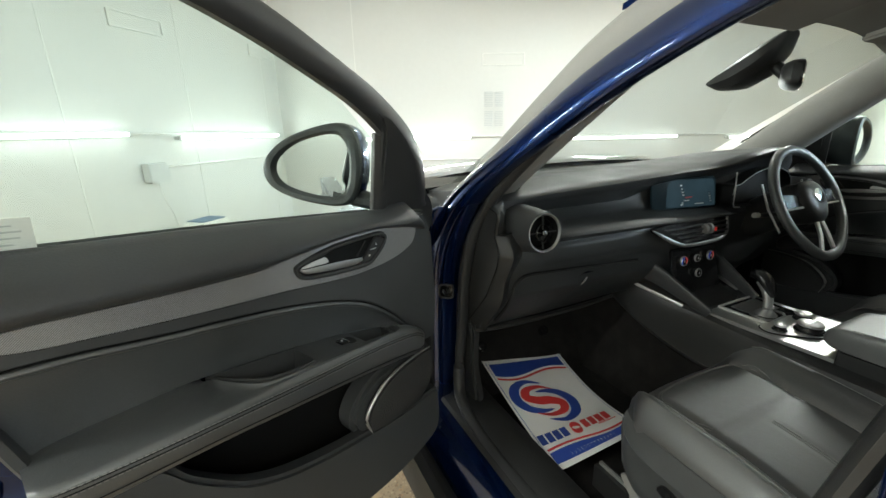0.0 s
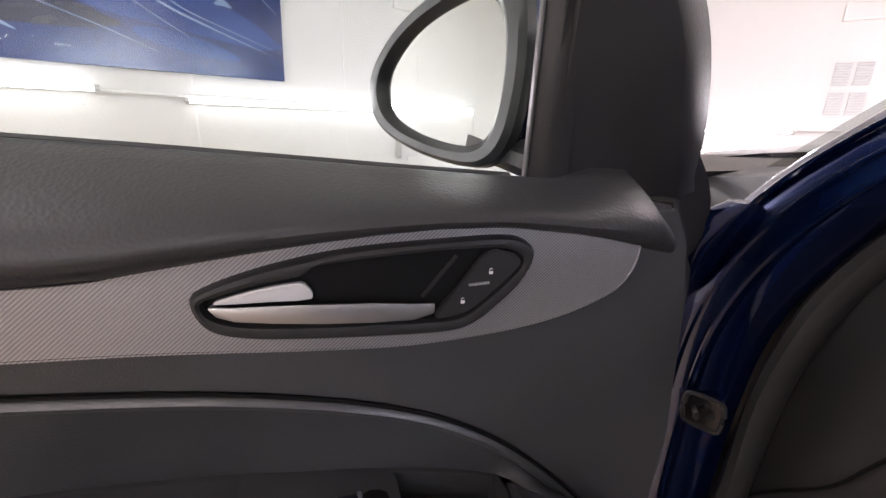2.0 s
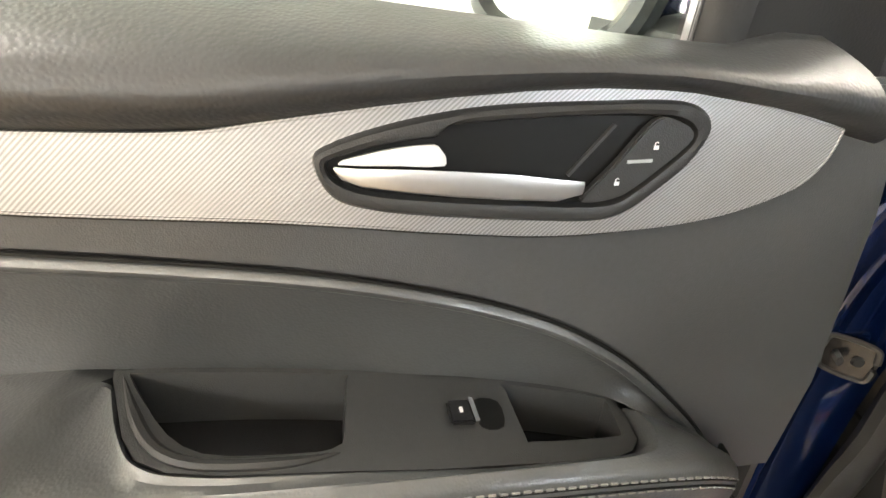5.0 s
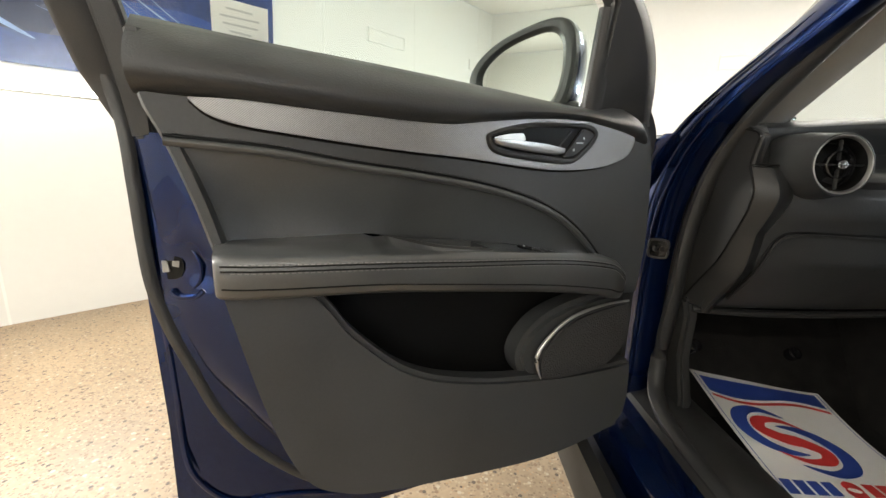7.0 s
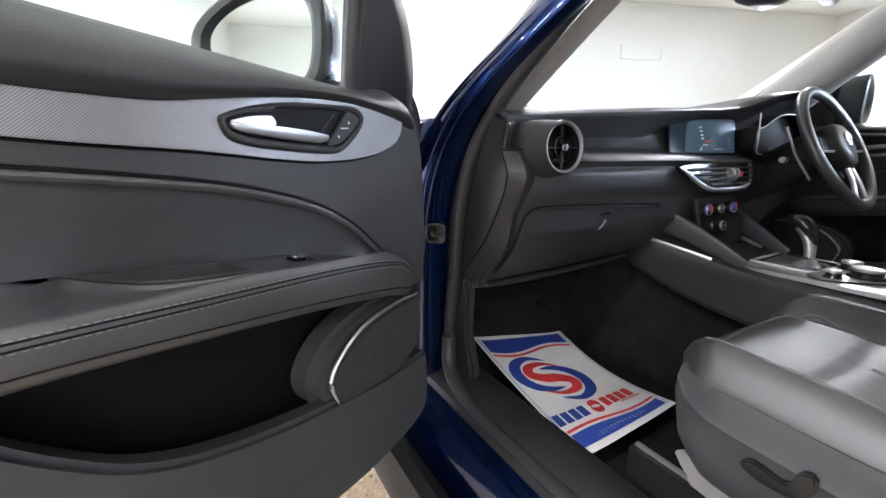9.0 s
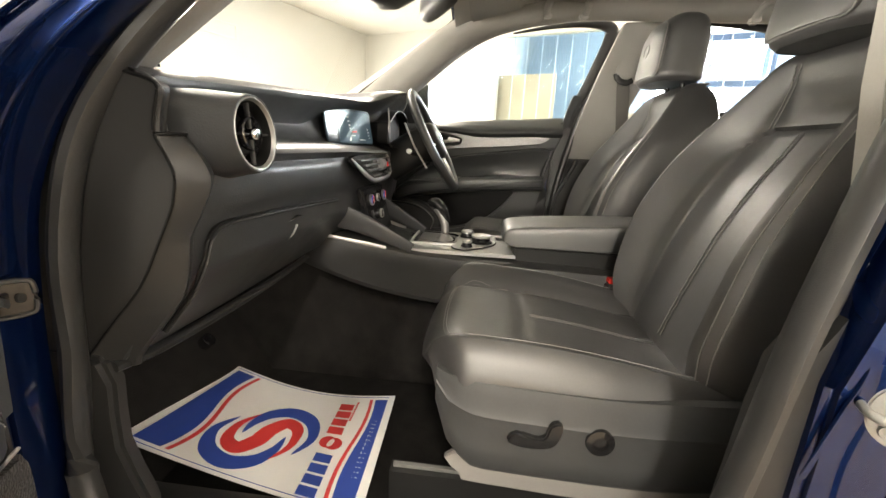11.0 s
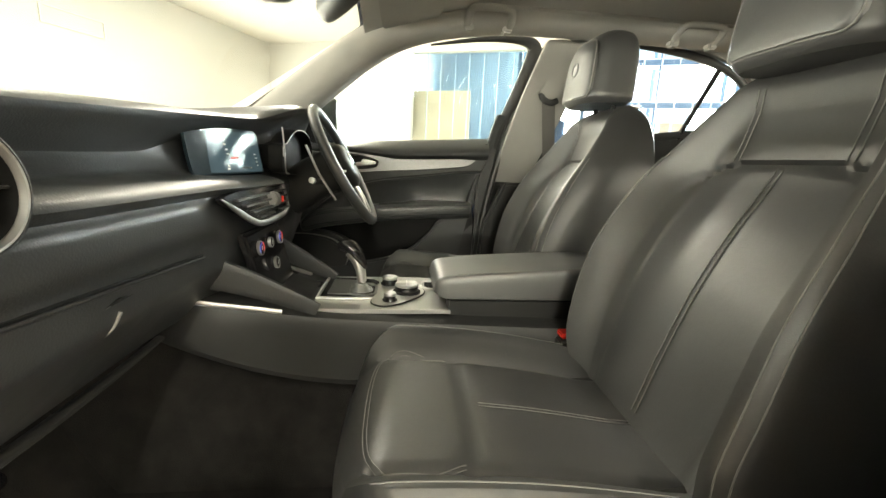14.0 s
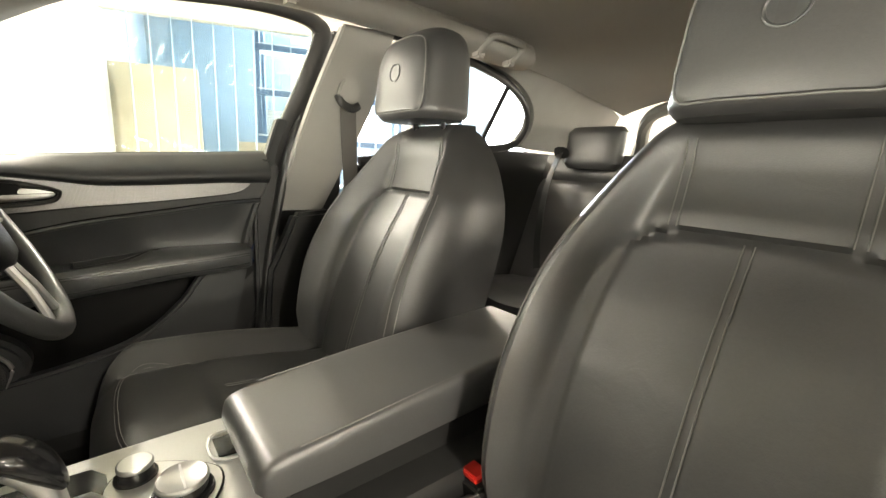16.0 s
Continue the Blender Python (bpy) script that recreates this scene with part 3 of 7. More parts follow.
for k in range(18):
    s, z, w, h = rng.uniform(1.3, 4.5), rng.choice((0.62, 1.475, 2.225)), rng.uniform(0.15, 0.4), rng.uniform(0.15, 0.45)
    bx = thing("stored_box", "stored box on the workshop rack", "box", "boxes on the rack")
    part("carton", slab([(s, z), (s + w, z), (s + w, z + h), (s, z + h)], 0.35, lambda q, y, n: beyond(q, 2.6 + n, y)), rng.choice((M_WOOD, M_GREYBOX, M_RACK, M_CONDUIT)), bx, bevel=0.004)
for s0, s1, z0, z1 in ((2.0, 3.3, 1.6, 3.9), (4.6, 5.6, 1.2, 3.4), (6.2, 7.6, 1.0, 3.6)):
    win = tagged(part("window_workshop", slab([(s0, z0), (s1, z0), (s1, z1), (s0, z1)], 0.02, lambda q, z, n: beyond(q, 4.16 + n, z)), M_DAY, smooth=False), "bright daylit workshop window", "window", kind="structure")
    c0, c1 = beyond((s0 + s1) / 2, 4.1, (z0 + z1) / 2), beyond((s0 + s1) / 2, 0.0, (z0 + z1) / 2 - 0.6)
    area_lamp("window_daylight", c0, c1, s1 - s0, z1 - z0, 620, (0.80, 0.90, 1.0))

# ---- the car's shell ----
car = thing("car", "dark blue metallic SUV body with an open front door", "car")


def mx(x):
    return 2 * XC - x


def both(build):
    """Build a side piece for the near side and again for the far side."""
    build(lambda x, y, z: Vector((x, y, z)), True)
    build(lambda x, y, z: Vector((mx(x), y, z)), False)


floor_bm = box(0.60, mx(0.60), -1.6, 1.25, 0.26, 0.315)
part("floor_pan", floor_bm, M_CARPET, car, "black carpeted floor")
toe = sheet(lambda u, v: Vector((0.60 + u * (2 * (XC - 0.60)), 1.10 + 0.30 * v, 0.318 + 0.424 * v ** 1.1)), 12, 8, 0.03, (0, 0.7, -0.5))
part("toe_board", toe, M_CARPET, car, "black carpeted toe board")
part("bulkhead", box(0.60, mx(0.60), 1.40, 1.46, 0.36, 1.02), M_CARPET, car)


def turned(y):
    """The striker's face of the pillar looks forward and out."""
    return 0.7 * (max(y, 0.03) - 0.13)


PLATE = [(0.1278, 0.9686), (0.106, 0.9700), (0.1085, 0.9340), (0.1066, 0.9050), (0.1035, 0.8310), (0.1055, 0.8275), (0.1225, 0.8315), (0.1250, 0.8350), (0.1290, 0.9091), (0.1309, 0.9361)]


def side(P, near):
    # sill
    prof = [(0.40, 0.20), (0.44, 0.30), (0.455, 0.345), (0.468, 0.372), (0.50, 0.378), (0.56, 0.385), (0.60, 0.375), (0.605, 0.30), (0.60, 0.22)]
    ys = [1.16, 1.10, 1.0, 0.6, 0.2, -0.4, -1.2]
    part("sill", loft([[P(x, y, z) for x, z in prof] for y in ys]), M_PAINT, car)
    part("sill_cladding", loft([[P(x, y, z) for x, z in [(0.345, 0.19), (0.362, 0.285), (0.385, 0.300), (0.405, 0.292), (0.412, 0.268), (0.43, 0.262), (0.43, 0.17)]] for y in (1.25, 0.6, -0.4, -1.2)]), M_PLASTIC, car)
    part("sill_trim", loft([[P(x, y, z) for x, z in [(0.500, 0.374), (0.508, 0.392), (0.545, 0.408), (0.61, 0.414), (0.648, 0.395), (0.660, 0.317), (0.51, 0.352)]] for y in (1.10, 0.9, 0.4, 0.10, -0.3)]), M_PLASTIC, car)
    part("kick_panel", slab(smooth2([(0.985, 0.40), (1.02, 0.52), (1.03, 0.66), (1.20, 0.66), (1.26, 0.50), (1.20, 0.38), (1.05, 0.37)], 3), 0.03, lambda y, z, n: P(0.578 + n, y, z)), M_PLASTIC, car, "black footwell side trim", bevel=0.008)
    # front post behind the door and the painted A pillar
    post = [(0.535, 1.16, 0.22), (0.53, 1.145, 0.5), (0.525, 1.125, 0.75), (0.53, 1.09, 0.92), (0.555, 1.00, 1.06), (0.61, 0.82, 1.20), (0.665, 0.62, 1.335), (0.73, 0.40, 1.44), (0.775, 0.10, 1.50), (0.78, -0.6, 1.50), (0.74, -1.3, 1.42)]
    rings = []
    for i, p in enumerate(curve_pts(post, 5)):
        s = i / 50
        hw = lerp([(0, 0.075), (0.35, 0.07), (0.5, 0.045), (0.75, 0.04), (1, 0.04)], s)
        dp = lerp([(0, 0.05), (0.35, 0.05), (0.5, 0.035), (1, 0.03)], s)
        lean = lerp([(0, 0.0), (0.4, 0.0), (0.6, 0.6), (1, 1.2)], s)
        ring = []
        for k in range(12):
            a = 2 * math.pi * k / 12
            c, q = math.cos(a), math.sin(a)
            c, q = math.copysign(abs(c) ** 0.7, c), math.copysign(abs(q) ** 0.7, q)
            ring.append(P(p.x - (0.0 if near else 0.15) + dp * q * 0.8, p.y + hw * c * math.cos(lean), p.z + hw * c * math.sin(lean)))
        rings.append(ring)
    if near:
        part("a_pillar", loft(rings), M_PAINT, car)
    if near:
        # pressed ribs and flanges of the painted post
        for ox, oy, r in ((-0.036, -0.030, 0.006), (-0.030, -0.058, 0.005), (-0.040, 0.012, 0.008)):
            rib = [Vector((p[0] + ox, p[1] + oy, p[2])) for p in post[:5]] + [Vector((post[5][0] + ox * 0.7, post[5][1] + oy * 0.7, post[5][2]))]
            part("pressed_rib", sweep(curve_pts(rib, 8), r, r * 0.8, n=8, taper=lambda f: 1.0 - 0.93 * f ** 3), M_PAINT, car)
        part("wing_corner", loft([[Vector((x + 0.045 * math.cos(a) * k, y + 0.03 * math.sin(a) * k, z)) for a in [2 * math.pi * q / 12 for q in range(12)]] for x, y, z, k in ((0.497, 1.105, 0.90, 0.25), (0.492, 1.095, 0.935, 0.7), (0.492, 1.085, 0.975, 1.0), (0.500, 1.07, 1.005, 0.95), (0.515, 1.05, 1.03, 0.6))]), M_PAINT, car)
    # inner pillar lining, up to the roof
    line = [(0.665, 1.16, 1.02), (0.678, 1.08, 1.075), (0.700, 0.95, 1.18), (0.725, 0.82, 1.285), (0.750, 0.70, 1.375), (0.780, 0.56, 1.445), (0.81, 0.36, 1.485), (0.825, 0.10, 1.50), (0.825, -0.6, 1.50)]
    rings = []
    for i, p in enumerate(curve_pts(line, 6)):
        ring = []
        for k in range(12):
            a = 2 * math.pi * k / 12
            wide = 1.0 if near or math.sin(a) < 0 else lerp([(0.60, 1.0), (0.70, 1.05), (0.95, 1.36), (1.16, 1.45)], p.y)
            ring.append(P(p.x - (0.0 if near else 0.025) + (0.068 if near else 0.08) * math.cos(a), p.y + 0.045 * wide * math.sin(a), p.z + 0.048 * wide * math.sin(a)))
        rings.append(ring)
    part("a_pillar_lining", loft(rings), M_GREYTRIM, car, "pale grey fabric pillar lining")
    # rubber seal round the door opening
    seal = [(0.575, 0.035, 1.38), (0.562, 0.120, 1.12), (0.552, 0.185, 0.82), (0.548, 0.222, 0.56), (0.545, 0.285, 0.43), (0.535, 0.42, 0.40), (0.53, 0.80, 0.39), (0.535, 0.99, 0.41),
            (0.552, 1.055, 0.48), (0.56, 1.045, 0.66), (0.566, 1.03, 0.85), (0.582, 0.978, 1.0), (0.617, 0.848, 1.15), (0.667, 0.652, 1.305), (0.727, 0.418, 1.418), (0.76, 0.17, 1.462), (0.755, 0.0, 1.47)]
    part("door_seal", sweep([P(*p) for p in curve_pts(seal if near else seal[:11], 6)], 0.019, 0.015, n=10), M_RUBBER, car, "black rubber door seal")
    # B pillar: painted outside, black lower trim and pale upper trim inside
    out = [(0.155, 0.20), (0.165, 0.5), (0.165, 0.75), (0.140, 0.93), (0.115, 1.08), (0.055, 1.30), (0.0, 1.48), (-0.12, 1.48), (-0.10, 1.1), (-0.10, 0.7), (-0.10, 0.20)]
    part("b_pillar", slab(out, 0.05, lambda y, z, n: P((0.505 + turned(y) if near else 0.36) + n + max(0, z - 0.95) * 0.36, y, z)), M_PAINT if near else M_RUBBER, car, bevel=0.008)
    if not near:
        part("pillar_edge_rubber", slab([(0.175, 0.36), (0.23, 0.36), (0.225, 0.95), (0.20, 1.08), (0.15, 1.08)], 0.04, lambda y, z, n: P(0.515 + n, y, z)), M_RUBBER, car, bevel=0.008)
    low = [(0.225, 0.40), (0.205, 0.70), (0.198, 0.762), (0.178, 0.80), (0.150, 0.862), (0.118, 0.932), (0.0, 0.94), (-0.10, 0.70), (-0.12, 0.40)]
    part("b_pillar_lower_lining", slab(low, 0.05, lambda y, z, n: P(0.545 + n, y, z)), M_PLASTIC, car, bevel=0.012)
    up = [(0.152, 0.935), (0.137, 1.05), (0.112, 1.17), (0.085, 1.28), (0.03, 1.46), (-0.13, 1.47), (-0.10, 1.25), (-0.05, 1.10), (0.01, 0.935)]
    part("b_pillar_upper_lining", slab(up, 0.035, lambda y, z, n: P((0.556 if near else 0.505) + n + max(0, z - 0.93) * 0.38, y, z)), M_GREYTRIM, car, "pale grey upper pillar lining", bevel=0.004)
    # rear side: door lining, window surround and rear pillar
    rear = [(-0.10, 0.36), (-0.08, 1.085), (-0.60, 1.155), (-0.80, 1.185), (-1.6, 1.185), (-1.6, 0.36)]
    part("rear_door_lining", slab(rear, 0.06, lambda y, z, n: P(0.50 + n, y, z)), M_PLASTIC, car, bevel=0.01)
    part("rear_door_trim_strip", slab([(-0.15, 0.975), (-0.15, 1.005), (-0.8, 1.03), (-0.8, 1.005)], 0.006, lambda y, z, n: P(0.561 + n, y, z)), M_WEAVE, car)
    W = lambda y, z, o=0.0: P(0.57 + 0.34 * (z - 1.05) + o, y, z)
    cp = [(-0.06, 1.475), (-0.25, 1.478), (-0.417, 1.468), (-0.58, 1.448), (-0.70, 1.420), (-0.80, 1.375), (-0.855, 1.32), (-0.862, 1.26), (-0.82, 1.205), (-0.70, 1.18), (-0.40, 1.14), (-0.10, 1.10)]
    part("rear_window_rubber", sweep([W(p.x, p.y) for p in curve_pts([(a, b, 0) for a, b in cp], 5)], 0.016, 0.012, n=8, up=(1, 0, 0)), M_RUBBER, car, "black rubber window seal")
    part("quarter_window_bar", sweep([W(-0.615, 1.15), W(-0.65, 1.28), W(-0.69, 1.43)], 0.012, 0.010, n=8), M_GLOSS, car)
    # lining over and behind the rear window
    inner = [(-0.06, 1.49), (-0.417, 1.482), (-0.58, 1.462), (-0.715, 1.432), (-0.815, 1.385), (-0.872, 1.325), (-0.88, 1.255), (-0.84, 1.195)]
    inner = curve_pts([(a, b, 0) for a, b in inner], 5)
    rows_ = []
    bottom = len(inner) - 1
    inner += [Vector((-0.84 - 0.66 * q / 6, 1.195 - 0.012 * q / 6, 0)) for q in range(1, 7)]
    for k, p in enumerate(inner):
        f = min(1.0, k / bottom)
        end = Vector((-0.06 - 1.44 * f, 1.555 - 0.30 * max(0.0, f - 0.45), 0))
        rows_.append([W(p.x, p.y, 0.0), W(p.x, p.y, 0.022), W(p.x * 0.7 + end.x * 0.3, p.y * 0.7 + end.y * 0.3, 0.035), W(end.x, end.y, 0.045 + 0.12 * (1 - f)), W(end.x, end.y, -0.06), W(p.x, p.y + 0.02, -0.04)])
    part("rear_pillar_lining", loft(rows_), M_GREYTRIM, car, "pale grey rear pillar lining")
    if near:
        # identification plates on the painted pillar, print shown as bars
        Q = lambda y, z, n: P(0.5035 + turned(y) - n, y, z)
        idp = part("identification_plate", slab(PLATE, 0.0012, Q), M_PLATE, car, "black identification plate with white print")
        part("plate_header", slab([(0.1272, 0.9676), (0.1066, 0.9690), (0.1090, 0.9345), (0.1303, 0.9358)], 0.0005, Q, 0.0012), M_DULL, idp, "grey upper field of the plate")
        for za, zb in ((0.9345, 0.9335), (0.9090, 0.9081), (0.8470, 0.8453)):
            ya, yb = lerp([(0.83, 0.1240), (0.94, 0.1305)], za), lerp([(0.83, 0.1040), (0.94, 0.1090)], za)
            part("plate_line", slab([(ya, za), (yb, zb), (yb, zb - 0.0008), (ya, za - 0.0006)], 0.0003, Q, 0.0016), M_GREYBOX, idp)
        COLUMNS = ((0.1262, 0.855, 0.881, 0.0012), (0.1242, 0.851, 0.873, 0.0008), (0.1218, 0.848, 0.902, 0.0018), (0.1160, 0.872, 0.889, 0.0010), (0.1135, 0.872, 0.889, 0.0010), (0.1112, 0.872, 0.889, 0.0010), (0.1088, 0.872, 0.889, 0.0010),
                   (0.1280, 0.912, 0.930, 0.0008), (0.1258, 0.912, 0.928, 0.0018), (0.1215, 0.912, 0.932, 0.0008), (0.1195, 0.914, 0.926, 0.0012), (0.1140, 0.910, 0.926, 0.0010), (0.1118, 0.910, 0.926, 0.0010), (0.1100, 0.911, 0.929, 0.0008),
                   (0.1225, 0.942, 0.960, 0.0008), (0.1195, 0.946, 0.954, 0.0016), (0.1090, 0.952, 0.958, 0.0010), (0.1105, 0.837, 0.843, 0.0022), (0.1060, 0.840, 0.844, 0.0010))
        for y, z0, z1, w in COLUMNS:
            bm, z = bmesh.new(), z0
            while z < z1:
                slab([(y + 0.55 * w, z), (y - 0.55 * w, z), (y - 0.55 * w, z + 0.0014), (y + 0.55 * w, z + 0.0014)], 0.0003, Q, 0.0018, bm)
                z += 0.0022
            part("print_bar", bm, M_GREYBOX, idp, smooth=False)
        for line in (((0.1476, 0.9281), (0.1458, 0.8869), (0.1452, 0.8258), (0.1493, 0.7683), (0.1542, 0.7366), (0.1600, 0.690), (0.1657, 0.6461)),
                     ((0.0975, 0.900), (0.0964, 0.8534), (0.0945, 0.8264), (0.0946, 0.7804), (0.1009, 0.7190), (0.1151, 0.6643), (0.1216, 0.6210), (0.126, 0.56))):
            part("pressed_edge", sweep(curve_pts([Q(y, z, -0.0010) for y, z in line], 6), 0.0030, 0.0016, n=8, up=(1, -0.7, 0)), M_PAINT, car)
    # outer skin of the rear side
    flank = [[P(x, y, z) for z, x in ((0.30, 0.455), (0.42, 0.432), (0.75, 0.425), (0.98, 0.440), (1.085, 0.485), (1.09, 0.500), (0.30, 0.500))] for y in (-0.11, -0.60, -1.10, -1.45, -1.64)]
    part("rear_side_skin", loft(flank), M_PAINT, car, "dark blue painted rear side")
    # front wing and bonnet edge
    wing = [[P(0.50, 1.14, 1.02), P(0.52, 1.6, 0.98), P(0.56, 2.2, 0.92), P(0.70, 2.6, 0.85)], [P(0.42, 1.16, 0.85), P(0.41, 1.6, 0.85), P(0.44, 2.2, 0.82), P(0.62, 2.68, 0.75)], [P(0.42, 1.16, 0.45), P(0.42, 1.4, 0.5), P(0.45, 2.2, 0.6), P(0.62, 2.7, 0.6)]]
    part("front_wing", loft(wing, closed=False), M_PAINT, car)


both(side)
for x, y, z in ((1.005, 1.190, 0.462), (0.806, 1.215, 0.43), (0.69, 1.14, 0.50)):
    part("carpet_fixing", disc_ring((x, y, z), (0, -0.75, 0.65), [(0.017, -0.02), (0.017, 0.004), (0.013, 0.006), (0.011, -0.004), (0.001, -0.005)], 18), M_GLOSS, car)
hood = sheet(lambda u, v: Vector((0.50 + u * 2 * (XC - 0.50), 1.46 + 1.15 * v, 1.045 - 0.16 * v ** 2 + 0.05 * math.sin(math.pi * u) - 0.02 * (abs(2 * u - 1)) ** 6)), 20, 10)
part("bonnet", hood, M_PAINT, car)
part("scuttle", sheet(lambda u, v: Vector((0.52 + u * 2 * (XC - 0.52), 1.36 + 0.12 * v, 1.03 + 0.02 * v + 0.03 * math.sin(math.pi * u))), 12, 2, 0.02, (0, 0, -1)), M_GLOSS, car)


def roof_z(u, y):
    e = abs(2 * u - 1)
    return 1.555 - 0.075 * e ** 3 - 0.22 * max(0.0, (y - 0.20)) ** 1.4 - 0.10 * max(0.0, (-0.5 - y)) ** 1.6


def roof(u, v):
    y = 0.68 - 2.13 * v
    x = 0.775 + u * 2 * (XC - 0.775)
    return Vector((x, y, roof_z(u, y)))


part("headliner", sheet(roof, 24, 24, 0.03, (0, 0, 1)), M_HEADLINER, car, "grey fabric headliner")
part("roof_skin", sheet(lambda u, v: Vector((0.73 + u * 2 * (XC - 0.73), 0.70 - 2.28 * v, roof_z(u, 0.70 - 2.28 * v) + 0.05)), 16, 16, 0.012, (0, 0, 1)), M_PAINT, car)
ws = sheet(lambda u, v: Vector((0.675 + 0.11 * v + u * 2 * (XC - 0.675 - 0.11 * v), 1.40 - 0.72 * v + 0.06 * math.sin(math.pi * u) * (1 - v), 1.045 + 0.435 * v - 0.03 * (2 * u - 1) ** 2)), 12, 10)
w_ob = part("windscreen", ws, M_SCREENGLASS, car)
w_ob.visible_shadow = False
edge = [(2.045, 1.160, 1.150), (2.03, 1.092, 1.195), (2.005, 0.976, 1.270), (1.98, 0.860, 1.3465), (1.955, 0.749, 1.4234), (1.938, 0.701, 1.4536), (1.905, 0.680, 1.472), (1.85, 0.677, 1.4795), (1.69, 0.677, 1.497), (XC, 0.677, 1.513)]
part("windscreen_rubber", sweep(curve_pts(edge, 6), 0.0055, 0.004, n=8), M_RUBBER, car, "thin black rubber edge of the windscreen")
for a, b, nm in (((0.58, -1.60, 0.36), (mx(0.58), -1.56, 1.13), "tailgate_lining"),):
    part(nm, box(a[0], b[0], a[1], b[1], a[2], b[2]), M_PLASTIC, car)
part("tailgate_skin", loft([[Vector((x, y, z)) for x in (0.50, 0.58, XC, mx(0.58), mx(0.50))] for y, z in ((-1.62, 0.30), (-1.69, 0.45), (-1.70, 0.80), (-1.66, 1.08), (-1.60, 1.13))], closed=False), M_PAINT, car, "dark blue painted tailgate")
bar = [(0.80, -1.56, 1.13), (0.84, -1.54, 1.25), (0.93, -1.47, 1.40), (XC, -1.44, 1.43), (mx(0.93), -1.47, 1.40), (mx(0.84), -1.54, 1.25), (mx(0.80), -1.56, 1.13)]
part("rear_window_frame", sweep(curve_pts(bar, 6), 0.03, n=8), M_GREYTRIM, car)


def grab_handle(ya, yb, xo, xi, zo, zi):
    """A folding handle lying up against the headliner: two feet low down by the rail, the grip above them."""
    ob = thing("grab_handle", "grey plastic folding grab handle under the headliner", "handle", "grab handles")
    d = yb - ya
    path = [(xo, ya, zo), (0.6 * xo + 0.4 * xi, ya - 0.05 * d, zo + 0.45 * (zi - zo)), (0.15 * xo + 0.85 * xi, ya + 0.02 * d, zi - 0.003), (xi, ya + 0.25 * d, zi), (xi, ya + 0.75 * d, zi),
            (0.15 * xo + 0.85 * xi, yb - 0.02 * d, zi - 0.003), (0.6 * xo + 0.4 * xi, yb + 0.05 * d, zo + 0.45 * (zi - zo)), (xo, yb, zo)]
    part("grip", sweep(curve_pts(path, 6), 0.013, 0.010, n=10, up=(0.3, 0, 1)), M_GREYTRIM, ob)
    for y in (ya, yb):
        part("mount", box(xo - 0.016, xo + 0.022, y - 0.016, y + 0.016, zo - 0.012, zo + 0.03), M_GREYTRIM, ob, bevel=0.006)


grab_handle(0.337, 0.2065, 1.838, 1.764, 1.450, 1.490)
grab_handle(-0.389, -0.530, 1.838, 1.772, 1.451, 1.496)

# ---- doors ----
class Side:
    """A door's own frame: u back along the door, n towards the cabin, z up."""

    def __init__(self, origin, u, n):
        self.o, self.u, self.n = Vector((*origin, 0)), Vector((*u, 0)), Vector((*n, 0))

    def __call__(self, u, z, n):
        return self.o + self.u * u + self.n * n + Vector((0, 0, z))


def belt(u):
    return lerp([(0.034, 1.022), (0.046, 1.050), (0.059, 1.065), (0.073, 1.070), (0.100, 1.0645), (0.132, 1.0590), (0.155, 1.0600), (0.25, 1.0675), (0.40, 1.0805), (0.49, 1.0875), (0.57, 1.0930), (0.69, 1.1005), (0.84, 1.112), (0.95, 1.116)], u)


def trim_top(u):
    return lerp([(0.034, 1.001), (0.073, 1.010), (0.12, 1.0215), (0.166, 1.030), (0.225, 1.0335), (0.286, 1.0305), (0.336, 1.025), (0.41, 1.0155), (0.45, 1.0105), (0.518, 1.011), (0.598, 1.0145), (0.667, 1.018), (0.727, 1.0215), (0.84, 1.026)], u)


def trim_bot(u):
    return lerp([(0.06, 1.01), (0.095, 0.966), (0.194, 0.949), (0.291, 0.948), (0.405, 0.961), (0.481, 0.968), (0.65, 0.985), (0.75, 1.0), (0.79, 1.019)], u)


def holed(outline, holes, to_world, depth, floor_in=0.8):
    """A plate with sunken wells: to_world(a, b, n); each hole gets walls down to -depth and a floor."""
    bm = bmesh.new()
    edges = []
    loops = []
    for loop in [outline, *holes]:
        vs = [bm.verts.new((a, b, 0)) for a, b in loop]
        loops.append(vs)
        edges += [bm.edges.new((vs[i], vs[(i + 1) % len(vs)])) for i in range(len(vs))]
    bmesh.ops.triangle_fill(bm, edges=edges, use_beauty=True)
    for vs in loops[1:]:
        ca, cb = sum(v.co.x for v in vs) / len(vs), sum(v.co.y for v in vs) / len(vs)
        low = [bm.verts.new((ca + (v.co.x - ca) * floor_in, cb + (v.co.y - cb) * floor_in, -depth)) for v in vs]
        for i in range(len(vs)):
            bm.faces.new((vs[i], vs[(i + 1) % len(vs)], low[(i + 1) % len(vs)], low[i]))
        bm.faces.new(low)
    vs = loops[0]
    low = [bm.verts.new((v.co.x, v.co.y, -depth - 0.004)) for v in vs]
    for i in range(len(vs)):
        bm.faces.new((vs[i], vs[(i + 1) % len(vs)], low[(i + 1) % len(vs)], low[i]))
    for v in bm.verts:
        v.co = to_world(*v.co)
    bmesh.ops.recalc_face_normals(bm, faces=bm.faces[:])
    return bm


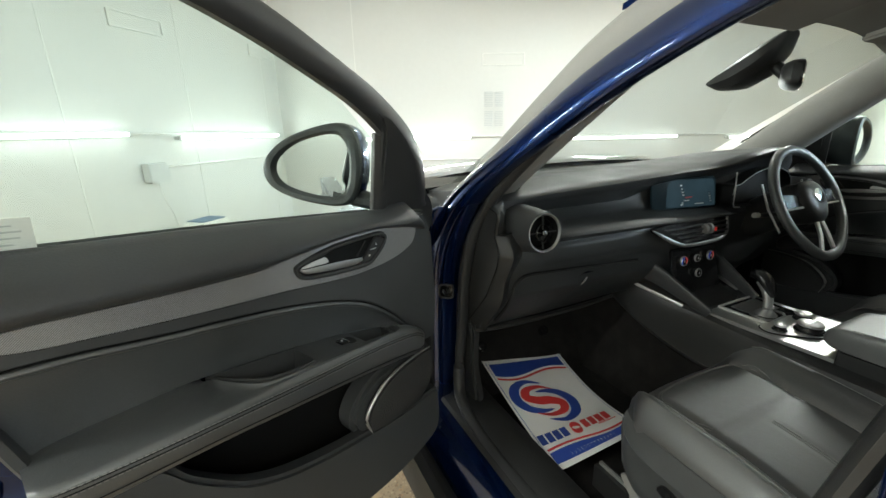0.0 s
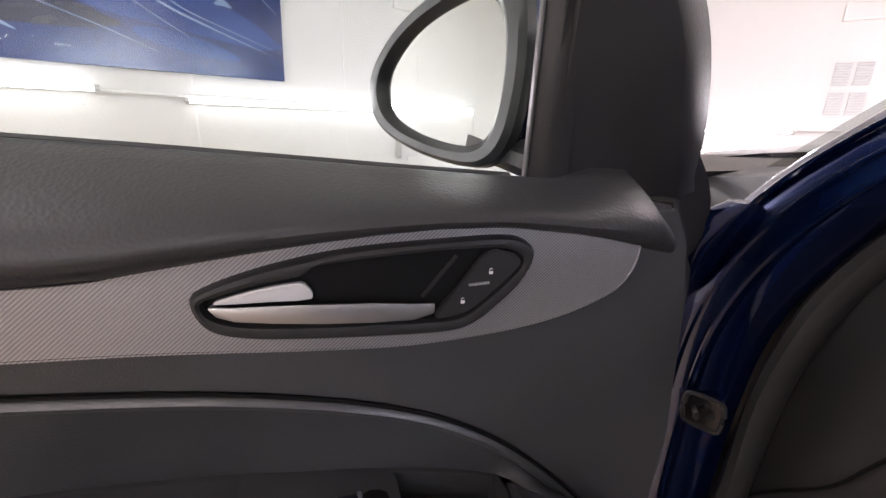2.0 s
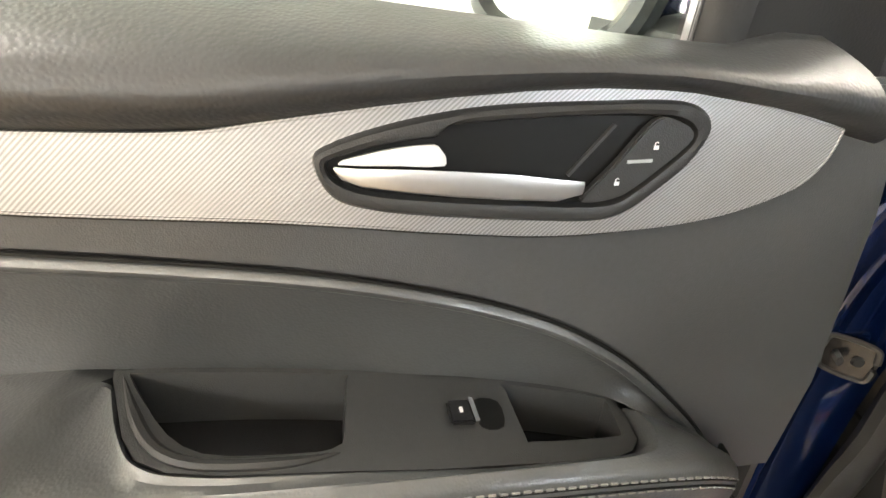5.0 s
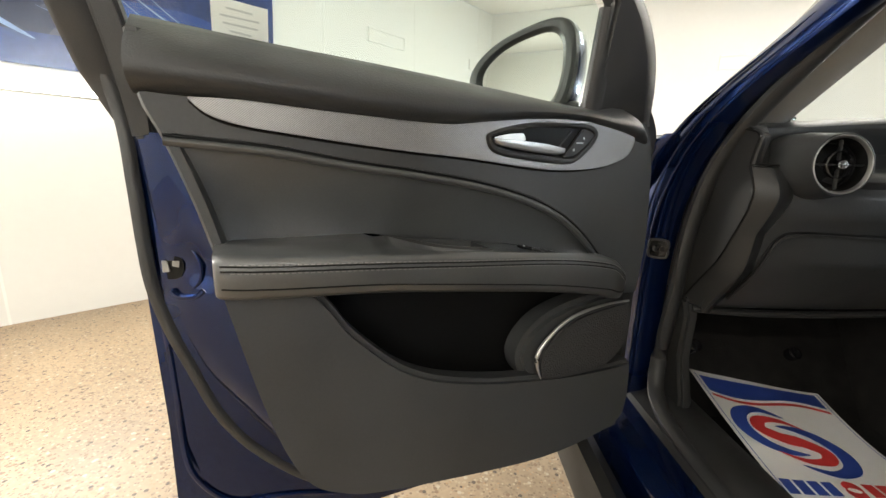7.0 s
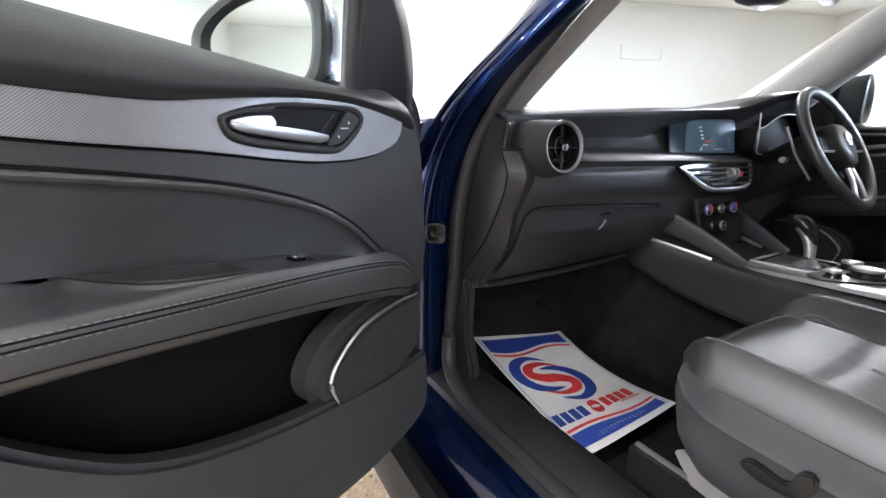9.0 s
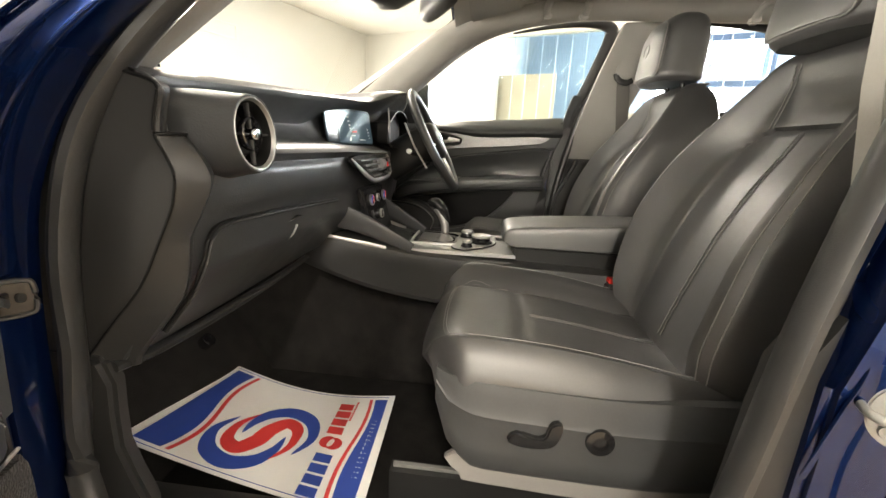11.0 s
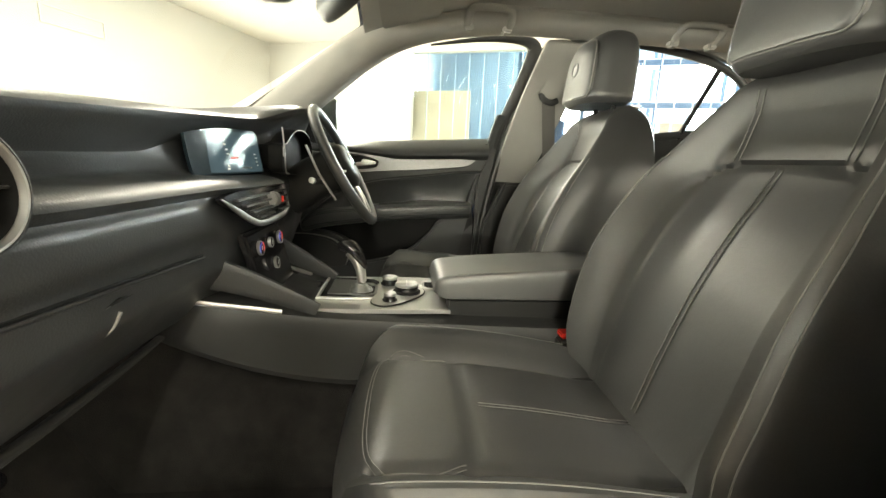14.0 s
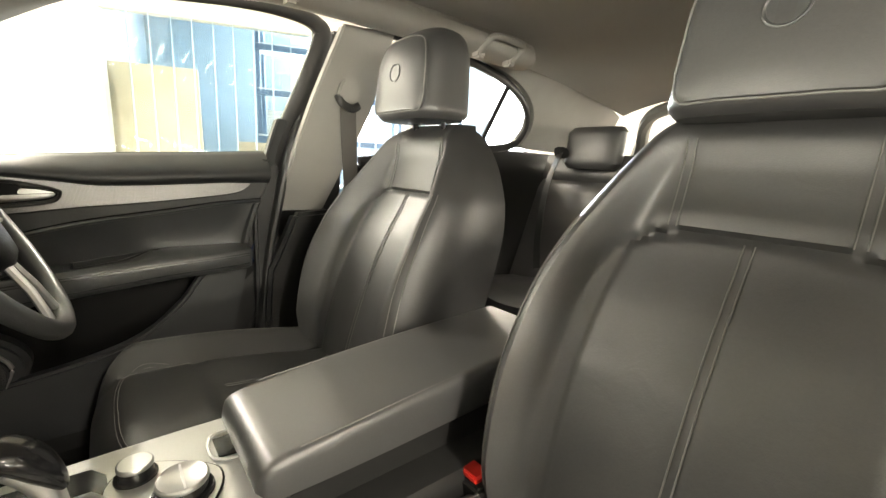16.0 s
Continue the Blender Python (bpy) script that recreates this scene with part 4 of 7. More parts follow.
def island_z(u):
    """Height of the switch panel in the armrest, falling towards the hinge."""
    return lerp([(0.06, 0.738), (0.10, 0.760), (0.14, 0.7765), (0.178, 0.789), (0.225, 0.800), (0.269, 0.8085), (0.31, 0.8155), (0.38, 0.8235), (0.47, 0.833), (0.56, 0.8445)], u)


def front_door(S, open_door, label):
    d = thing("front_door", label, "door")
    # outer skin, shut faces and the black frame foot
    skin = [(-0.03, 0.30), (0.03, 0.27), (0.80, 0.27), (0.862, 0.30), (0.870, 0.40), (0.869, 0.53), (0.876, 0.76), (0.88, 0.95), (0.885, 1.05), (-0.03, 1.03)]
    part("outer_skin", slab(skin, 0.06, S, -0.18), M_PAINT, d, "dark blue painted door skin", bevel=0.004)
    shut = [(0.02, 0.33), (0.74, 0.33), (0.815, 0.37), (0.850, 0.53), (0.858, 0.75), (0.862, 0.985), (0.05, 0.985)]
    shell = part("shut_face", slab(shut, 0.055, S, -0.122), M_PAINT if open_door else M_RUBBER, d, "dark blue painted shut face" if open_door else "", bevel=0.014)
    foot_line = [(0.832, 0.976), (0.8345, 1.033), (0.845, 1.11), (0.852, 1.145), (0.868, 1.21), (0.902, 1.205), (0.878, 1.13), (0.870, 1.08), (0.8625, 1.03), (0.8545, 0.973)]
    part("frame_foot", slab(foot_line, 0.035, lambda u, z, n: S(u, z, n + 0.34 * max(0.0, z - 1.05)), -0.088), M_LINING, d, "black inner trim of the window frame", bevel=0.004)
    part("front_edge", slab([(-0.045, 0.34), (0.03, 0.33), (0.03, 1.02), (-0.02, 1.02), (-0.05, 0.96)], 0.085, S, -0.125), M_RUBBER, d, bevel=0.012)
    part("sealing_lip", sweep([S(0.016, 0.42, -0.03), S(0.004, 0.6, -0.03), S(0.002, 0.85, -0.03), S(0.02, 1.04, -0.035)], 0.010, 0.02, n=8, up=S.n), M_RUBBER, d)
    # upper lining above the rolled edge
    arc = [(0.814, 0.977), (0.70, 0.968), (0.60, 0.953), (0.494, 0.940), (0.40, 0.926), (0.326, 0.909), (0.27, 0.891), (0.221, 0.868), (0.17, 0.832), (0.112, 0.775), (0.080, 0.733)]
    arc = [(p.x, p.y) for p in curve_pts([(a, b, 0) for a, b in arc], 5)]
    lin = [(0.004, 0.70), (-0.006, 0.80), (0.004, 0.95), (0.016, 1.01), (0.034, 1.04), (0.20, 1.035), (0.83, 1.06), (0.832, 1.024), (0.820, 0.988)] + arc + [(0.07, 0.70)]
    part("upper_lining", slab(lin, 0.06, S, -0.06), M_LINING, d, "black moulded upper lining", bevel=0.004)
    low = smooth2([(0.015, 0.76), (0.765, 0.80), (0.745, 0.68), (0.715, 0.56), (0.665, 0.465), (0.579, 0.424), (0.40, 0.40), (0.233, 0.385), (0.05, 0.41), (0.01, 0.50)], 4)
    # backing sheet, near-black to paint the shade inside the pocket
    part("pocket_back", slab(low, 0.012, S, -0.072), M_CUP, d, "near-black sheet for the shade inside the door pocket")
    # rounded pad under the window
    us = [0.036, 0.042, 0.06, 0.09, 0.13, 0.18] + [0.2 + 0.62 * k / 16 for k in range(17)] + [0.834, 0.838]
    rings = []
    for u in us:
        zt, zb = belt(u), trim_top(u) - 0.003
        bulge = lerp([(0.036, 0.006), (0.05, 0.016), (0.12, 0.020), (0.3, 0.024), (0.75, 0.030), (0.834, 0.026), (0.838, 0.025)], u)
        ring = [S(u, zt - 0.004, -0.058), S(u, zt, -0.05)]
        for k in range(12):
            s = k / 11
            ring.append(S(u, zt + (zb - zt) * s, -0.038 + (bulge + 0.038) * math.sin(min(1.0, s * 1.35) * math.pi / 2) - (bulge + 0.004) * max(0, (s - 0.72) / 0.28) ** 2.5))
        ring.append(S(u, zb, -0.058))
        rings.append(ring)
    part("window_pad", loft(rings), M_PAD, d, "black grained soft pad")
    # silver sweep, with a fine lip along its lower edge and rounded end
    top = curve_pts([(a, b, 0) for a, b in [(0.784, 1.0205), (0.727, 1.0215), (0.667, 1.018), (0.598, 1.0145), (0.518, 1.011), (0.450, 1.0105), (0.41, 1.0155), (0.336, 1.025), (0.286, 1.0305), (0.243, 1.033), (0.208, 1.033), (0.166, 1.030), (0.12, 1.0215), (0.073, 1.010)]], 5)
    bot = curve_pts([(a, b, 0) for a, b in [(0.073, 1.010), (0.0745, 0.999), (0.080, 0.987), (0.094, 0.974), (0.132, 0.960), (0.171, 0.953), (0.21, 0.950), (0.26, 0.949), (0.32, 0.9535), (0.376, 0.9595), (0.428, 0.9645), (0.52, 0.971), (0.60, 0.9785), (0.67, 0.986), (0.73, 0.9935), (0.765, 1.004), (0.784, 1.0205)]], 5)
    part("trim_strip", slab([(p.x, p.y) for p in top[:-1]] + [(p.x, p.y) for p in bot[:-1]], 0.010, S, -0.002), M_WEAVE, d, "silver woven-look trim strip")
    part("trim_edge", sweep([S(p.x, p.y, 0.0075) for p in bot], 0.0011, n=6), M_WEAVE, d)
    part("trim_edge", sweep([S(p.x, p.y, 0.0075) for p in top], 0.0011, n=6), M_WEAVE, d)
    part("trim_shadow_gap", sweep([S(p.x, p.y - 0.0025, 0.0005) for p in bot[20:]], 0.0018, n=5), M_CUP, d)
    # handle: bezel, dark cup, lever, flap, lock buttons
    outer = [(0.3905, 0.997), (0.381, 1.005), (0.355, 1.0135), (0.322, 1.0205), (0.287, 1.0245), (0.235, 1.0265), (0.195, 1.0270), (0.178, 1.0240), (0.1685, 1.016), (0.169, 1.006), (0.177, 0.991), (0.193, 0.976), (0.212, 0.9625), (0.232, 0.958), (0.276, 0.960), (0.319, 0.9635), (0.359, 0.9685), (0.382, 0.977)]
    inner = [(0.3835, 0.9955), (0.373, 1.0000), (0.352, 1.0050), (0.327, 1.0085), (0.317, 1.0145), (0.248, 1.0190), (0.206, 1.0190), (0.189, 1.0170), (0.1795, 1.011), (0.1800, 1.003), (0.1900, 0.9930), (0.207, 0.979), (0.222, 0.9700), (0.243, 0.969), (0.275, 0.971), (0.317, 0.974), (0.360, 0.979), (0.379, 0.986)]
    ro, ri = smooth2(outer, 6), smooth2(inner, 6)
    blend = lambda f: [(a + (c - a) * f, b + (e - b) * f) for (a, b), (c, e) in zip(ro, ri)]
    rings = [[S(u, z, n) for u, z in blend(f)] for f, n in ((0.0, 0.007), (0.06, 0.0125), (0.25, 0.0155), (0.6, 0.0165), (0.9, 0.0155), (1.0, 0.0125), (1.04, 0.0085))]
    part("handle_bezel", loft(rings, caps=False), M_PLASTIC, d, "black oval handle surround")
    # a flat plate whose near-black colour holds the cup's shade
    part("handle_cup", slab(blend(1.03), 0.0012, S, 0.0084), M_CUP, d, "flat handle cup, near-black for the shade in it")
    part("cup_ridge", sweep([S(0.250, 0.986, 0.0105), S(0.226, 1.014, 0.0105)], 0.0016, n=5), M_PLASTIC, d)
    rings = []
    for u, z, h, n in ((0.3795, 0.9930, 0.0008, 0.0165), (0.376, 0.9905, 0.0035, 0.0180), (0.366, 0.9885, 0.0050, 0.0200), (0.345, 0.9868, 0.0063, 0.0215), (0.316, 0.9845, 0.0073, 0.0225), (0.285, 0.9820, 0.0075, 0.0225), (0.258, 0.9795, 0.0065, 0.0220), (0.2435, 0.9800, 0.0040, 0.0200)):
        prof = ((-0.55, 0.45), (-0.15, 1.0), (0.0, 1.0), (0.02, 0.80), (0.012, -0.2), (-0.12, -0.8), (-0.35, -1.0), (-0.6, -0.9))
        rings.append([S(u, z + h * b, n + 0.011 * a) for a, b in prof])
    part("handle_lever", loft(rings), M_SATIN, d, "satin silver release lever")
    flap = smooth2([(0.378, 0.9950), (0.366, 0.9993), (0.347, 1.0030), (0.329, 1.0045), (0.3245, 1.0030), (0.321, 0.9935), (0.345, 0.9938)], 2)
    part("handle_flap", slab(flap, 0.005, S, 0.0105), M_SATIN2, d, "bright silver flap", bevel=0.0008)
    lock = smooth2([(0.205, 1.0170), (0.1905, 1.0155), (0.182, 1.0115), (0.182, 1.0035), (0.2075, 0.9810), (0.223, 0.9725), (0.2425, 0.9725), (0.225, 0.9930)], 4)
    lk = part("lock_buttons", slab(lock, 0.006, S, 0.0105), M_PLASTIC, d, "black door lock buttons", bevel=0.001)
    part("button_gap", slab([(0.2185, 0.9935), (0.2035, 0.9940), (0.2035, 0.9958), (0.2185, 0.9953)], 0.0012, S, 0.0162), M_SATIN, lk)
    for cu, cz in ((0.2025, 1.0030), (0.2225, 0.9830)):
        part("padlock_mark", slab([(cu + 0.0014, cz - 0.0020), (cu - 0.0014, cz - 0.0020), (cu - 0.0014, cz + 0.0002), (cu + 0.0014, cz + 0.0002)], 0.0006, S, 0.0164), M_WHITEINK, lk)
        part("padlock_mark", sweep([S(cu + 0.0010, cz + 0.0002, 0.0168), S(cu + 0.0009, cz + 0.0016, 0.0168), S(cu, cz + 0.0022, 0.0168), S(cu - 0.0009, cz + 0.0016, 0.0168)], 0.0003, n=5), M_WHITEINK, lk)
    # inset panel that falls back, then runs out over the armrest to the switch island
    I = lambda u, n, h: S(u, island_z(u) + h, n)
    foot = [(0.08, (0.088, 0.026)), (0.12, (0.128, 0.013)), (0.17, (0.172, -0.016)), (0.22, (0.220, -0.0240)), (0.27, (0.267, -0.0272)), (0.33, (0.341, -0.0305)), (0.375, (0.388, -0.0355)), (0.45, (0.470, -0.0382)), (0.52, (0.537, -0.0355)), (0.56, (0.56, -0.034)), (0.82, (0.82, -0.034))]
    rings = []
    for u, z in arc:
        ub, nb = lerp(foot, u)
        zb = lerp([(0.54, 0.0), (0.58, 1.0)], u)
        zb = island_z(ub) * (1 - zb) + lerp([(0.54, 0.8445), (0.60, 0.846), (0.70, 0.844), (0.80, 0.838)], u) * zb
        k_end = max(0.0, (u - 0.70) / 0.114)
        row = []
        for q in range(15):
            f = q / 14
            flat = -0.004 - 0.030 * (1 - 0.8 * k_end ** 3) * math.sin(min(1, f * 1.1) * math.pi / 2)
            out = -0.004 + (nb + 0.004) * f ** 1.6 - 0.010 * math.sin(math.pi * f)
            n = flat if u > 0.58 else out if u < 0.50 else flat + (out - flat) * (0.58 - u) / 0.08
            zz = z + (zb - z) * f
            row.append(S(u + (ub - u) * f + k_end * (lerp([(0.84, 0.772), (0.905, 0.790), (0.977, 0.814)], zz) - 0.814), zz, n))
        rings.append(row)
    part("inset_panel", loft(rings, closed=False), M_LEATHER, d, "black leather inset")
    part("inset_edge", sweep([S(u, z - 0.0055, -0.003) for u, z in arc], 0.0060, 0.0065, n=10, up=S.n), M_LEATHER, d, "rolled leather edge")
    part("inset_groove", sweep([S(u, z + 0.0012, 0.0005) for u, z in arc], 0.0017, n=6), M_CUP, d)
    edge = [(0.838, 1.09), (0.832, 1.022), (0.814, 0.977), (0.790, 0.905), (0.775, 0.848), (0.758, 0.787), (0.749, 0.72), (0.742, 0.679), (0.729, 0.62), (0.706, 0.54), (0.679, 0.484), (0.634, 0.448), (0.579, 0.426)]
    part("lining_edge", sweep([S(p.x - 0.006, p.y, -0.030) for p in curve_pts([(a, b, 0) for a, b in edge], 5)], 0.030, 0.010, n=10, power=0.6), M_LINING, d, "black lining edge")
    # armrest, with twin stitching
    rings = []
    table = [(0.074, (0.741, 0.722, 0.014)), (0.078, (0.745, 0.714, 0.026)), (0.086, (0.754, 0.708, 0.038)), (0.10, (0.770, 0.708, 0.048)), (0.15, (0.798, 0.722, 0.062)), (0.28, (0.818, 0.745, 0.070)), (0.45, (0.829, 0.765, 0.074)), (0.60, (0.837, 0.778, 0.072)), (0.72, (0.841, 0.782, 0.064)), (0.765, (0.843, 0.785, 0.057)), (0.771, (0.843, 0.787, 0.050))]
    inner_edge = [(0.074, 0.006), (0.083, 0.022), (0.1025, 0.020), (0.128, 0.012), (0.147, 0.002), (0.165, -0.008), (0.1675, 0.004), (0.1735, 0.029), (0.1845, 0.0395), (0.204, 0.0470), (0.245, 0.0520), (0.31, 0.0560), (0.39, 0.0552), (0.447, 0.0548), (0.481, 0.0515), (0.500, 0.0435), (0.515, 0.0270), (0.546, -0.024), (0.552, -0.034)]
    for k in range(176):
        u = 0.074 + 0.697 * k / 175
        zt, zb, n = lerp(table, u)
        zi, ni = island_z(u), min(lerp(inner_edge, u), n * 0.85)
        zlow = max(zb + 0.004, zi - 0.054) if 0.166 < u < 0.55 else zi - 0.012
        over = [(-0.05, zlow), (ni - 0.0015, zlow), (ni - 0.0010, zi - 0.0015), (ni + 0.002, zi + 0.0015), (ni + (n - ni) * 0.22, zi + (zt - zi) * 0.66), (ni + (n - ni) * 0.48, zt)]
        back = zt + lerp([(0.54, 0.011), (0.60, 0.009), (0.66, 0.006), (0.778, 0.003)], u)
        rear = [(-0.05, back - 0.004), (-0.036, back), (n * 0.05, back), (n * 0.25, back - (back - zt) * 0.2), (n * 0.48, back - (back - zt) * 0.55), (n * 0.70, zt)]
        m = min(1.0, max(0.0, (u - 0.540) / 0.035))
        ring = [S(u, z0 + (z1 - z0) * m, n0 + (n1 - n0) * m) for (n0, z0), (n1, z1) in zip(over, rear)]
        ring += [S(u, zt - 0.0015, n * 0.88), S(u, zt - 0.0045, n * 0.955), S(u, zt - 0.0095, n * 0.99), S(u, (zt + zb) / 2 + 0.008, n), S(u, zb + 0.019, n * 0.975), S(u, zb + 0.010, n * 0.93), S(u, zb + 0.003, n * 0.82), S(u, zb - 0.002, n * 0.45), S(u, zb, -0.05)]
        rings.append(ring)
    part("armrest", loft(rings), M_LEATHER, d, "black leather armrest with twin stitching")
    for off, z_of in ((0.0125, 0), (0.0185, 0), (0.018, 1)):
        line = []
        for k in range(60):
            u = 0.088 + 0.675 * k / 59
            zt, zb, n = lerp(table, u)
            z = zb + off if z_of else zt - off
            line.append(S(u, z, n * (0.978 if z_of else 0.994)))
        part("seam_groove", sweep(line, 0.0011, n=5), M_CUP, d)
    for off in (0.0105, 0.0205):
        for k in range(90 if open_door else 0):
            u0 = 0.090 + 0.665 * k / 90
            pts = []
            for u in (u0, u0 + 0.0048):
                zt, zb, n = lerp(table, u)
                pts.append(S(u, zt - off, n * 0.995 + 0.0003))
            part("stitch", sweep(pts, 0.0008, n=4), M_STITCH, d)
    # switch island, nearly level, with grab tray and cup
    tray = smooth2([(0.5371, -0.0278), (0.5301, -0.0304), (0.4689, -0.0333), (0.3957, -0.0302), (0.3899, -0.0231), (0.3869, 0.0274), (0.3900, 0.0359), (0.4016, 0.0402), (0.4351, 0.0412), (0.4664, 0.0388), (0.4912, 0.0245), (0.5164, -0.0025)], 2)
    cup = smooth2([(0.2655, -0.0218), (0.2230, -0.0190), (0.1830, -0.0155), (0.1795, -0.0105), (0.1846, 0.0193), (0.1919, 0.0259), (0.2265, 0.0315), (0.2610, 0.0345), (0.2649, 0.0302), (0.2662, -0.0161)], 2)
    isl = [(0.5489, -0.0326), (0.5344, -0.0358), (0.4699, -0.0386), (0.3919, -0.0361), (0.3409, -0.0310), (0.2665, -0.0279), (0.2200, -0.0245), (0.1765, -0.0195), (0.1715, -0.0140), (0.1690, 0.0020), (0.1745, 0.0270), (0.1860, 0.0380), (0.2045, 0.0455), (0.2450, 0.0508), (0.2749, 0.0525), (0.3307, 0.0557), (0.3908, 0.0543), (0.4473, 0.0538), (0.4807, 0.0505), (0.4998, 0.0425), (0.5148, 0.0260), (0.5457, -0.0242)]
    part("switch_island", holed(isl, [tray, cup], I, 0.046, 0.90), M_LINING, d, "black switch panel with sunken tray and cup")
    part("tray_rim", sweep([I(p.x, p.y, 0.0005) for p in curve_pts([(a, b, 0) for a, b in [(0.3883, 0.0417), (0.4146, 0.0472), (0.4484, 0.0482), (0.4746, 0.0448), (0.4957, 0.0329), (0.5164, 0.0087), (0.5393, -0.0252)]], 4)], 0.0040, n=8, taper=lambda f: min(1.0, 0.1 + 5 * f, 0.1 + 5 * (1 - f))), M_PLASTIC, d)
    part("tray_floor", slab([(0.446 + (a - 0.446) * 0.9, 0.018 + (b - 0.018) * 0.9) for a, b in tray], 0.003, I, -0.0445), M_GLOSS, d, "dark ribbed tray floor")
    part("cup_floor", slab([(0.235 + (a - 0.235) * 0.9, 0.043 + (b - 0.043) * 0.9) for a, b in cup], 0.003, I, -0.0445), M_GLOSS, d)
    sw = part("window_switch", slab([(0.3173, 0.0015), (0.2992, -0.0004), (0.2978, 0.0228), (0.3165, 0.0239)], 0.0045, I, 0.0), M_GLOSS, d, "black window switch with chrome edge", bevel=0.002)
    part("switch_edge", slab([(0.3003, -0.0002), (0.2969, -0.0000), (0.2955, 0.0218), (0.2989, 0.0230)], 0.0050, I, 0.0), M_CHROME, sw)
    part("switch_bowl", slab(smooth2([(0.2952, -0.0018), (0.2766, -0.0018), (0.2780, 0.0221), (0.2950, 0.0231)], 3), 0.0008, I, 0.0), M_CUP, sw)
    part("switch_mark", slab([(0.3088, 0.0101), (0.3064, 0.0097), (0.3063, 0.0145), (0.3087, 0.0149)], 0.0005, I, 0.0047), M_WHITEINK, sw)
    # lower lining with the pocket's edge
    pk = [(0.767, 0.788), (0.70, 0.790), (0.657, 0.781), (0.63, 0.752), (0.603, 0.713), (0.541, 0.653), (0.49, 0.622), (0.437, 0.603), (0.36, 0.585), (0.27, 0.572), (0.15, 0.56), (0.02, 0.56)]
    pk = [(p.x, p.y) for p in curve_pts([(a, b, 0) for a, b in pk], 4)]
    lowo = [(0.015, 0.48), (0.03, 0.425), (0.10, 0.398), (0.233, 0.384), (0.40, 0.398), (0.56, 0.420), (0.62, 0.438), (0.668, 0.470), (0.70, 0.53), (0.728, 0.62), (0.752, 0.72)]
    lowo = [(p.x, p.y) for p in curve_pts([(a, b, 0) for a, b in lowo], 4)]
    part("pocket", slab(pk + lowo, 0.040, S, -0.015), M_LINING, d, "black moulded door pocket", bevel=0.008)
    if open_door:
        # pressed lines of the lower shut face, and the folded edge of the outer skin
        press = [(0.85, 0.722), (0.846, 0.667), (0.844, 0.608), (0.844, 0.544), (0.832, 0.474), (0.785, 0.413), (0.699, 0.394), (0.62, 0.369)]
        part("pressed_line", sweep(curve_pts([S(a, b, -0.0655 - 0.012 * max(0.0, (a - 0.835) / 0.015)) for a, b in press], 6), 0.0045, 0.0035, n=8, up=S.n), M_PAINT, d)
        rim_in = [(0.858, 0.985), (0.8600, 0.916), (0.8605, 0.871), (0.8530, 0.8175), (0.8455, 0.776), (0.8345, 0.709), (0.8120, 0.643), (0.780, 0.578), (0.748, 0.528), (0.70, 0.478)]
        part("return_rim", sweep(curve_pts([S(a, b, -0.0745) for a, b in rim_in], 6), 0.0022, 0.003, n=8, up=S.n), M_PAINT, d)
        # the painted return beside the lining, rounding away to the rubber
        rows_ = []
        for k in range(25):
            z = 0.452 + 0.530 * k / 24
            ue = lerp([(0.448, 0.634), (0.484, 0.679), (0.54, 0.706), (0.62, 0.729), (0.679, 0.742), (0.787, 0.758), (0.848, 0.775), (0.905, 0.790), (0.982, 0.814)], z) - 0.006
            ur = lerp([(0.45, 0.668), (0.52, 0.73), (0.591, 0.779), (0.66, 0.82), (0.74, 0.843), (0.874, 0.856), (1.0, 0.866)], z)
            dent = 0.008 * bump_at(z, 0.805, 0.026) - 0.003 * bump_at(z, 0.768, 0.010)
            rows_.append([S(ue + (ur - ue) * f, z, -0.046 - 0.030 * f ** 2.2 - dent * math.sin(math.pi * min(1, f * 1.2)) ** 2) for f in [q / 12 for q in range(13)]])
        part("painted_return", loft(rows_, closed=False), M_PAINT, d, "dark blue painted return")
        part("pressed_step", sweep(curve_pts([S(0.795, 0.772, -0.053), S(0.805, 0.764, -0.055), S(0.825, 0.764, -0.062), S(0.835, 0.772, -0.064)], 5), 0.005, 0.004, n=8), M_PAINT, d)
    # loudspeaker with its silver line
    pod = smooth2([(0.300, 0.60), (0.285, 0.645), (0.235, 0.684), (0.15, 0.706), (0.06, 0.710), (0.030, 0.66), (0.040, 0.59), (0.09, 0.550), (0.18, 0.546), (0.27, 0.556)], 5)
    part("speaker_pod", slab(pod, 0.06, S, -0.05), M_LINING, d, bevel=0.012)
    gr = smooth2([(0.265, 0.612), (0.24, 0.645), (0.19, 0.676), (0.12, 0.690), (0.055, 0.691), (0.045, 0.65), (0.055, 0.60), (0.10, 0.562), (0.18, 0.556), (0.255, 0.566)], 5)
    spk = part("loudspeaker", slab(gr, 0.02, S, 0.008), M_GRILLE, d, "black loudspeaker grille", bevel=0.005)
    part("silver_line", sweep([S(p.x, p.y, 0.026) for p in curve_pts([(a, b, 0) for a, b in [(0.258, 0.565), (0.272, 0.612), (0.245, 0.650), (0.195, 0.681), (0.12, 0.695), (0.055, 0.696)]], 5)], 0.0042, n=8, taper=lambda s: min(1.0, 0.12 + 4 * s) * (1.25 - 0.8 * s)), M_SATIN, spk)
    # seals and window
    rim = [(0.03, 0.40), (0.10, 0.355), (0.4, 0.365), (0.56, 0.385), (0.638, 0.396), (0.725, 0.471), (0.786, 0.558), (0.824, 0.661), (0.843, 0.721), (0.856, 0.779), (0.860, 0.839), (0.862, 0.916), (0.866, 1.0), (0.885, 1.08)]
